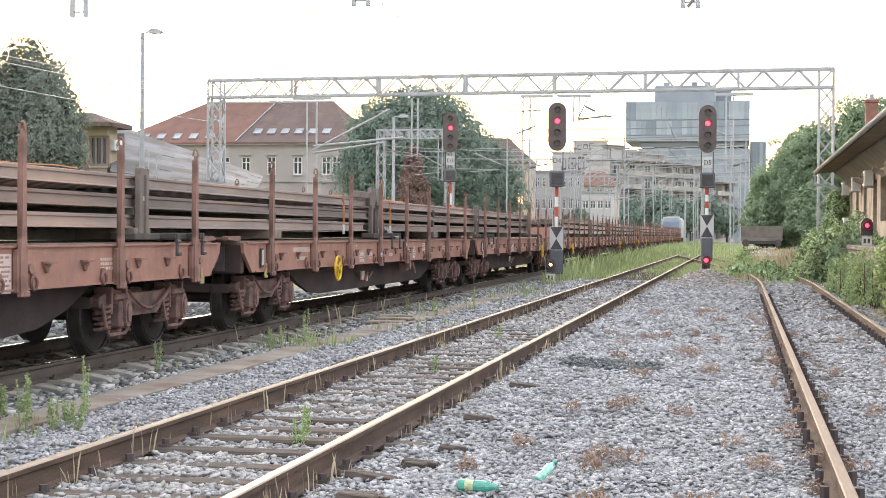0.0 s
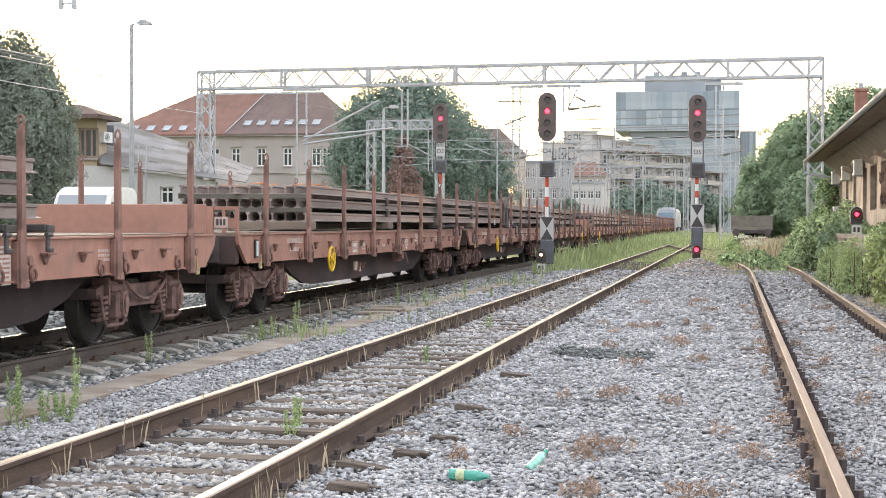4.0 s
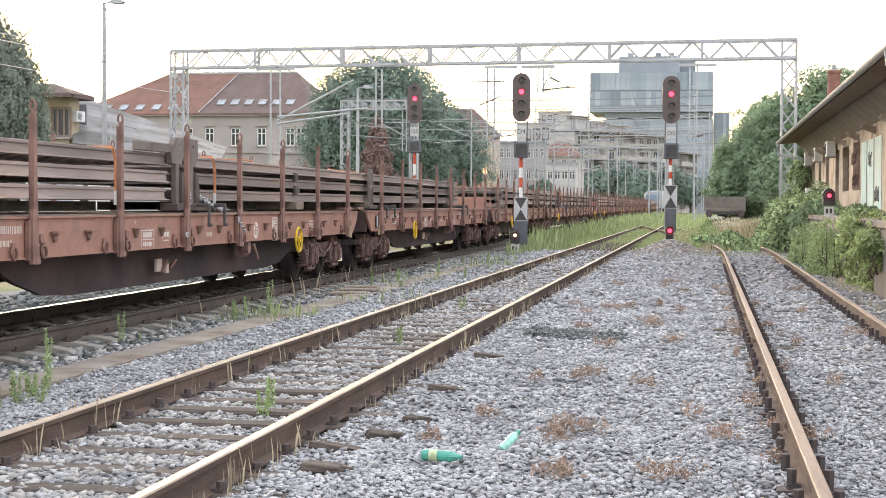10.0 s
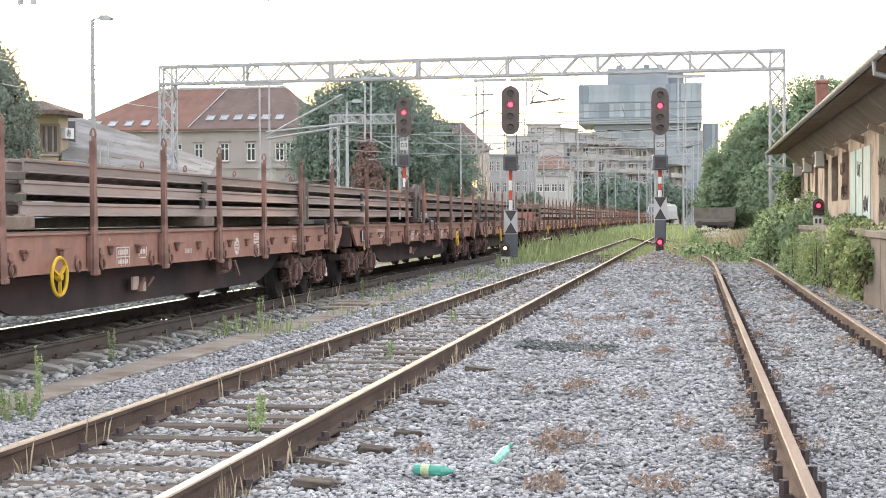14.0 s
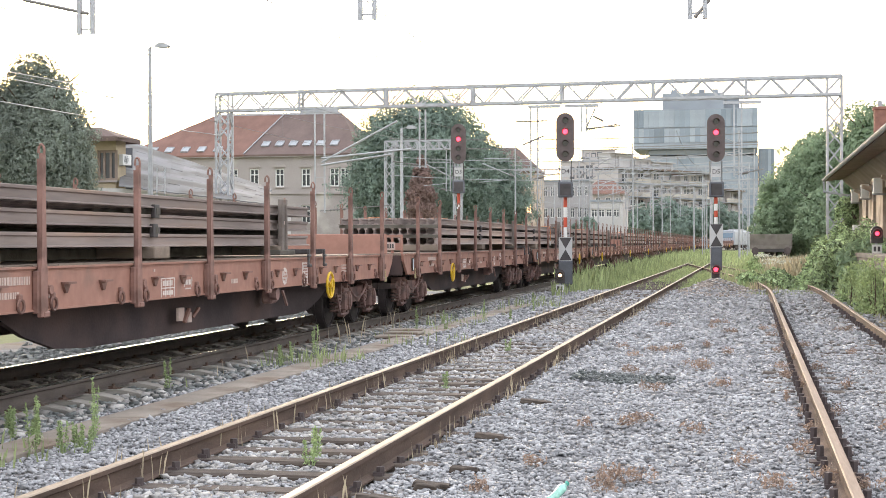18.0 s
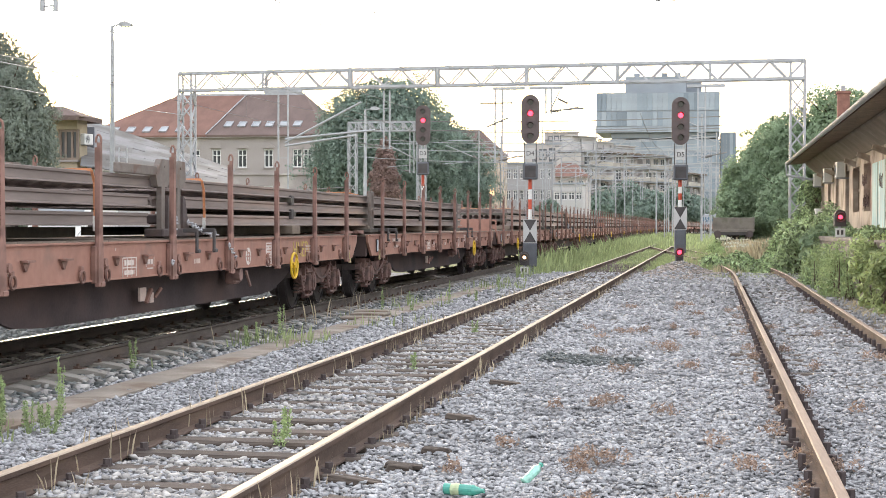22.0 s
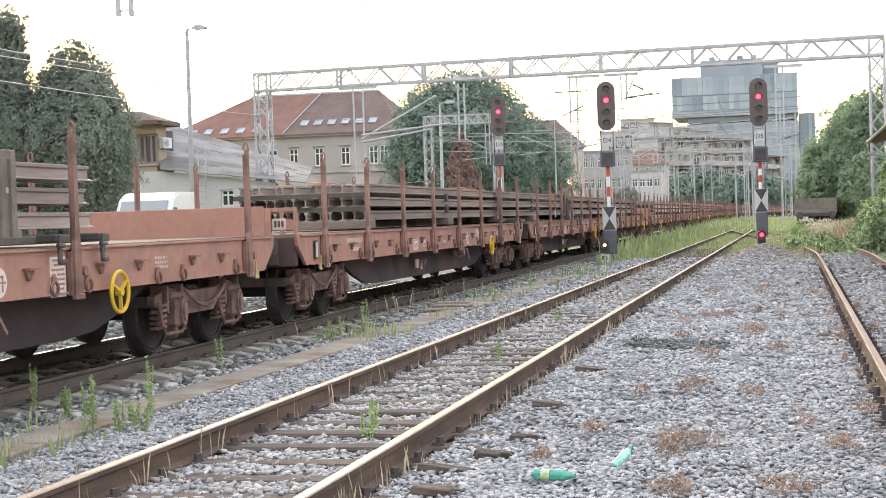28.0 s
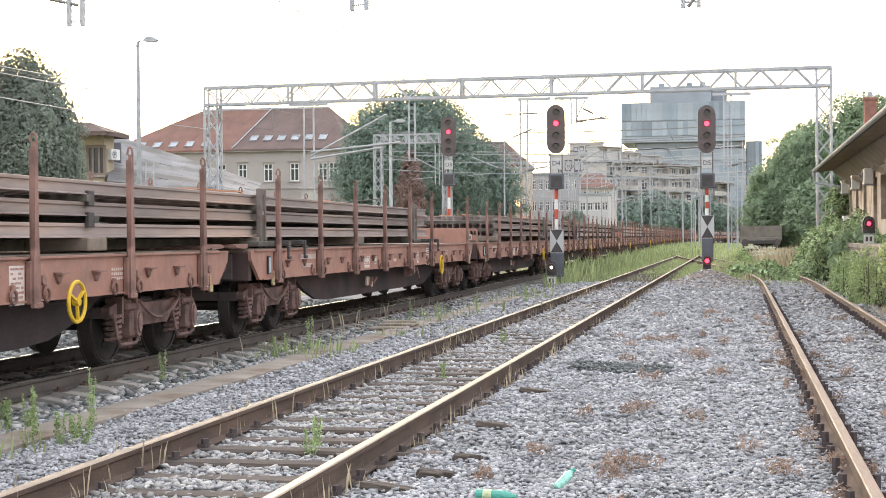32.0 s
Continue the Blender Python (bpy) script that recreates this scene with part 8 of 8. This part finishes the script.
def tuft(x, y, rad, seed):
    r = np.random.default_rng(seed)
    w = thing("withered_weed", "withered red-brown weed flat on the ballast", "weed", "weeds in the ballast")
    n = int(1500 * rad)
    mid = r.normal(0, 1, (4, 2)) * rad * (0.6, 0.6)
    q = r.normal(0, 1, (n, 3)) * (rad * 0.42, rad * 0.42, 0.026) + (x, y, -0.12)
    q[:, :2] += mid[r.integers(0, 4, n)]
    tagged(part("dry_stalk", leaves("dry_stalk", q, 0.017, V["rust_weed"], seed), None, w), kind="stuff")


for k in range(46):
    tuft(rb.uniform(-2.0, 0.9) if k < 38 else rb.uniform(1.0, 2.0), 8.5 + 23 * rb.random() ** 1.3, rb.uniform(0.05, 0.13), 300 + k)
for k in range(16):
    tuft(0.44 + 0.1 * math.sin(k * 2.3), 9.5 + 1.35 * k, 0.05 + 0.02 * math.sin(k), 360 + k)
for k in range(16):
    x, y = rb.uniform(0.3, 2.2), rb.uniform(64, 84)
    f = thing("umbel_flower", "tall weed with white flower umbels", "wild flower", "wild flowers")
    bm = bmesh.new()
    h = rb.uniform(0.6, 1.1)
    tube(bm, (x, y, -0.4), (x, y, h - 0.2), 0.008, seg=5)
    part("stem", bm, V["grass"], f)
    q = np.random.default_rng(k).normal(0, 1, (40, 3)) * (0.16, 0.16, 0.03) + (x, y, h - 0.18)
    part("umbel", leaves("umbel", q, 0.05, V["flower"], k), None, f)


# ---------------------------------------------------------------- small things on the ballast
bt = thing("bottle", "crushed green plastic bottle lying on the ballast", "bottle", at=pose(-1.19, 9.58, -0.10, 8, -38, 40))
bm = bmesh.new()
prev = None
for i, (x, r, fl) in enumerate(((-0.11, 0.026, 1), (-0.10, 0.034, 0.8), (-0.03, 0.035, 0.62), (0.03, 0.033, 0.75), (0.075, 0.030, 0.9), (0.105, 0.014, 1), (0.125, 0.012, 1))):
    row = [bm.verts.new((x * 0.66, r * math.cos(a) * (1 + 0.1 * math.sin(3 * a + i)), r * fl * math.sin(a))) for a in np.linspace(0, 2 * math.pi, 13)[:-1]]
    if prev:
        for j in range(12):
            bm.faces.new((prev[j], prev[(j + 1) % 12], row[(j + 1) % 12], row[j]))
    else:
        bm.faces.new(row[::-1])
    prev = row
bm.faces.new(prev)
part("body", bm, M["pale_pet"], bt, smooth=True)
bm = bmesh.new()
tube(bm, (0.080, 0, 0), (0.096, 0, 0), 0.016, seg=12)
part("cap", bm, M["pet"], bt)
cn = thing("bottle", "green bottle with a printed paper label on the ballast", "bottle", at=pose(-1.53, 9.06, -0.118, 0, 0, -12))
bm = bmesh.new()
tube(bm, (-0.12, 0, 0), (0.06, 0, 0), 0.033, seg=16)
tube(bm, (0.06, 0, 0), (0.11, 0, 0), 0.034, 0.014, seg=16)
tube(bm, (0.11, 0, 0), (0.13, 0, 0), 0.014, seg=12)
part("body", bm, M["pet"], cn, smooth=False)
bm = bmesh.new()
tube(bm, (-0.075, 0, 0), (-0.02, 0, 0), 0.0352, seg=16, caps=False)
part("paper_label", bm, M["label"], cn)
for k, (x, y, l, wd, a) in enumerate(((-2.08, 15.35, 0.34, 0.12, 15), (-2.09, 12.56, 0.30, 0.09, -8), (-2.06, 9.95, 0.26, 0.16, 6), (-2.2, 9.35, 0.36, 0.10, 2), (-2.14, 8.65, 0.30, 0.14, 10), (-1.98, 10.7, 0.18, 0.07, -20))):
    w = thing("wood_scrap", "broken dark piece of an old sleeper", "wood", "wood scraps on the ballast")
    bm = bmesh.new()
    for j in range(3):                                      # split fibres of unequal length
        cut_l = l * (1 - 0.22 * ((k + j) % 3))
        box(bm, (0.03 * (j - 1), (j - 1) * wd / 3, 0.006 * (j % 2)), (cut_l, wd / 3 + 0.004, 0.045 - 0.008 * j), Matrix.Rotation(0.06 * (j - 1), 4, "Z"), bevel=0.006)
    for v in bm.verts:
        v.co += Vector((0.05 * noise.noise(v.co * 9), 0.02 * noise.noise(v.co * 7), 0.02 * noise.noise(v.co * 8)))
    part("splinter", bm, M["sleeper"], w, at=pose(x, y, -0.135, 3, 5, a))


# ---------------------------------------------------------------- the loose ballast stones
def stones(name, label, regions, material, seed, lift=0.0):
    """Many-sided stones strewn over the ballast: regions of (y0, y1, x0, x1, per square metre, smallest, largest)."""
    r = np.random.default_rng(seed)
    block = np.array([(i, j, k) for k in (-1, 1) for j in (-1, 1) for i in (-1, 1)]) * 0.62      # a broken block of eight corners
    tri = np.array([(0, 2, 3), (0, 3, 1), (4, 5, 7), (4, 7, 6), (0, 1, 5), (0, 5, 4), (2, 6, 7), (2, 7, 3), (0, 4, 6), (0, 6, 2), (1, 3, 7), (1, 7, 5)])
    X, Y, S = [], [], []
    for y0, y1, x0, x1, density, lo, hi in regions:
        n = int((y1 - y0) * (x1 - x0) * density)
        X.append(r.uniform(x0, x1, n))
        Y.append(r.uniform(y0, y1, n))
        S.append(r.uniform(lo, hi, n) * r.uniform(0.75, 1.15, n))
    X, Y, S = np.concatenate(X), np.concatenate(Y), np.concatenate(S)
    m = -3.363 - 0.0021 * Y
    ok = (X > -0.60 * Y - 0.6) & (X < 0.12 * Y + 0.7) & (X < 3.0)
    ok &= (np.abs(np.abs(X - m) - 0.753) > 0.085) & (np.abs(np.abs(X - 1.343) - 0.753) > 0.085)
    ok &= ~((np.abs(X + 5.73 + 0.004 * (Y - 12)) < 0.21) & (Y < 40) & (r.random(len(X)) < 0.8))
    t = -7.77 - 0.0085 * Y
    ok &= np.abs(np.abs(X - t) - 0.753) > 0.09
    X, Y, S = X[ok], Y[ok], S[ok]
    for laid_on, foot, slope, half, bare, buried in (("track_middle", -3.363, -0.0021, 1.25, 0.85, 0.5), ("track_main", -7.77, -0.0085, 1.32, 0.8, 0.12), ("track_right", 2.15, 0.0, 0.42, 0.75, 0.75)):      # keep the stones in the cribs
        laid = np.array(LAID[laid_on])
        k = np.clip(np.searchsorted(laid, Y), 1, len(laid) - 1)
        gap = np.minimum(np.abs(Y - laid[k - 1]), np.abs(Y - laid[k]))
        off = np.abs(X - foot - slope * Y)
        on = (off < half) & (gap < 0.125)
        on &= r.random(len(X)) < np.where(off > 0.72, buried, bare)
        X, Y, S = X[~on], Y[~on], S[~on]
    n = len(X)
    yaw, ax, tilt = r.uniform(0, 6.283, n), r.uniform(0, 6.283, n), r.normal(0, 0.42, n)         # they lie flat, a little tipped
    w, x, y, z = np.cos(tilt / 2) * np.cos(yaw / 2), np.sin(tilt / 2) * np.cos(ax), np.sin(tilt / 2) * np.sin(ax), np.cos(tilt / 2) * np.sin(yaw / 2)
    norm = np.sqrt(w * w + x * x + y * y + z * z)
    w, x, y, z = w / norm, x / norm, y / norm, z / norm
    R = np.stack([1 - 2 * (y * y + z * z), 2 * (x * y - z * w), 2 * (x * z + y * w), 2 * (x * y + z * w), 1 - 2 * (x * x + z * z), 2 * (y * z - x * w),
                  2 * (x * z - y * w), 2 * (y * z + x * w), 1 - 2 * (x * x + y * y)], 1).reshape(n, 3, 3)
    shape = (block[None] * r.uniform(0.55, 1.25, (n, 8, 1)) + r.uniform(-0.2, 0.2, (n, 8, 3))) * np.stack([r.uniform(1.0, 1.6, n), r.uniform(0.75, 1.1, n), r.uniform(0.5, 0.85, n)], 1)[:, None, :]
    v = np.einsum("nij,nkj->nki", R, shape) * (S / 2)[:, None, None]
    v[:, :, 2] *= 0.8
    Z = bed_height(X, Y) + S * r.uniform(0.05, 0.42, n) + lift
    v += np.stack([X, Y, Z], 1)[:, None, :]
    faces = (np.arange(n)[:, None, None] * 8 + tri[None]).reshape(-1, 3)
    return tagged(new(name, raw(name, v.reshape(-1, 3), faces, material)), label, "ballast", kind="stuff")


stones("ballast_stones", "loose pale grey crushed ballast stones", [(7.2, 11, -7.0, 2.6, 880, 0.03, 0.056), (11, 16, -7.2, 3.0, 570, 0.034, 0.06), (16, 23, -7.2, 3.0, 330, 0.042, 0.075), (23, 34, -7.2, 3.0, 140, 0.055, 0.10), (34, 56, -7.2, 2.8, 55, 0.07, 0.13)], M["stone"], 5)
stones("ballast_stones", "darker grimy ballast stones by the running line", [(10, 22, -7.12, -6.3, 420, 0.05, 0.11), (22, 40, -7.25, -6.3, 110, 0.07, 0.13), (12, 24, -11.4, -8.7, 130, 0.06, 0.12), (24, 40, -12, -8.8, 40, 0.08, 0.14)], M["stone_dark"], 6)
# dark stone colour here stands for shade below the wagons
stones("ballast_stones", "stones between the running rails, coloured dark for shade", [(10, 24, -8.62, -7.12, 90, 0.05, 0.10), (24, 40, -8.75, -7.25, 40, 0.07, 0.12)], M["stone_shaded"], 12, 0.02)
stones("ballast_stones", "heap of grey and brown stones round the signal foot", [(45.5, 48.5, -2.0, 0.0, 45, 0.06, 0.12), (48.5, 57.5, -2.3, 0.2, 120, 0.06, 0.13)], M["stone_brown"], 7)
stones("ballast_stones", "patch of fine dark gravel on the ballast", [(17.9, 19.0, -2.1, -0.9, 420, 0.035, 0.065)], M["stone_mid"], 8, 0.026)
stones("ballast_stones", "pale beige stones between the siding rails", [(7.2, 14, -4.12, -2.66, 260, 0.045, 0.075), (14, 26, -4.14, -2.66, 150, 0.045, 0.08), (26, 44, -4.2, -2.72, 70, 0.06, 0.11)], M["stone_pale"], 9, 0.004)
stones("ballast_stones", "paler flat stones by the running line", [(10, 22, -7.0, -6.2, 55, 0.06, 0.13), (22, 40, -7.2, -6.2, 20, 0.08, 0.14)], M["stone_pale"], 10, 0.012)


# ---------------------------------------------------------------- what moves
def motions():
    times = [0, 2, 4, 6, 7, 8, 10, 12, 14, 16, 18, 20, 22, 24, 26, 28, 30, 32]
    for k, w in wagons.items():
        s = FIRST + WAGON * (k - 0.5)
        walk(w, [(t, on_line(s + run(t), 7.43)) for t in times])
    for ob, q, half in cargo_at:
        walk(ob, [(t, on_line(q + run(t), half)) for t in times])
    walk(loco, [(t, on_line(LOCO_AT + run(t), 5.0)) for t in times])
    # the wheels turn on the wagons that pass the near stretch
    for k in range(-9, 3):
        for b in wagons[k].children:
            if b.name.startswith("bogie"):
                for o in b.children:
                    if o.name.startswith("wheelset"):
                        base = o.matrix_basis.translation.copy()
                        rows = [(i * 4 / 30, pose(base.x, base.y, base.z, -math.degrees(run(i * 4 / 30) / 0.46) % 360)) for i in range(241)]
                        walk(o, rows)


motions()
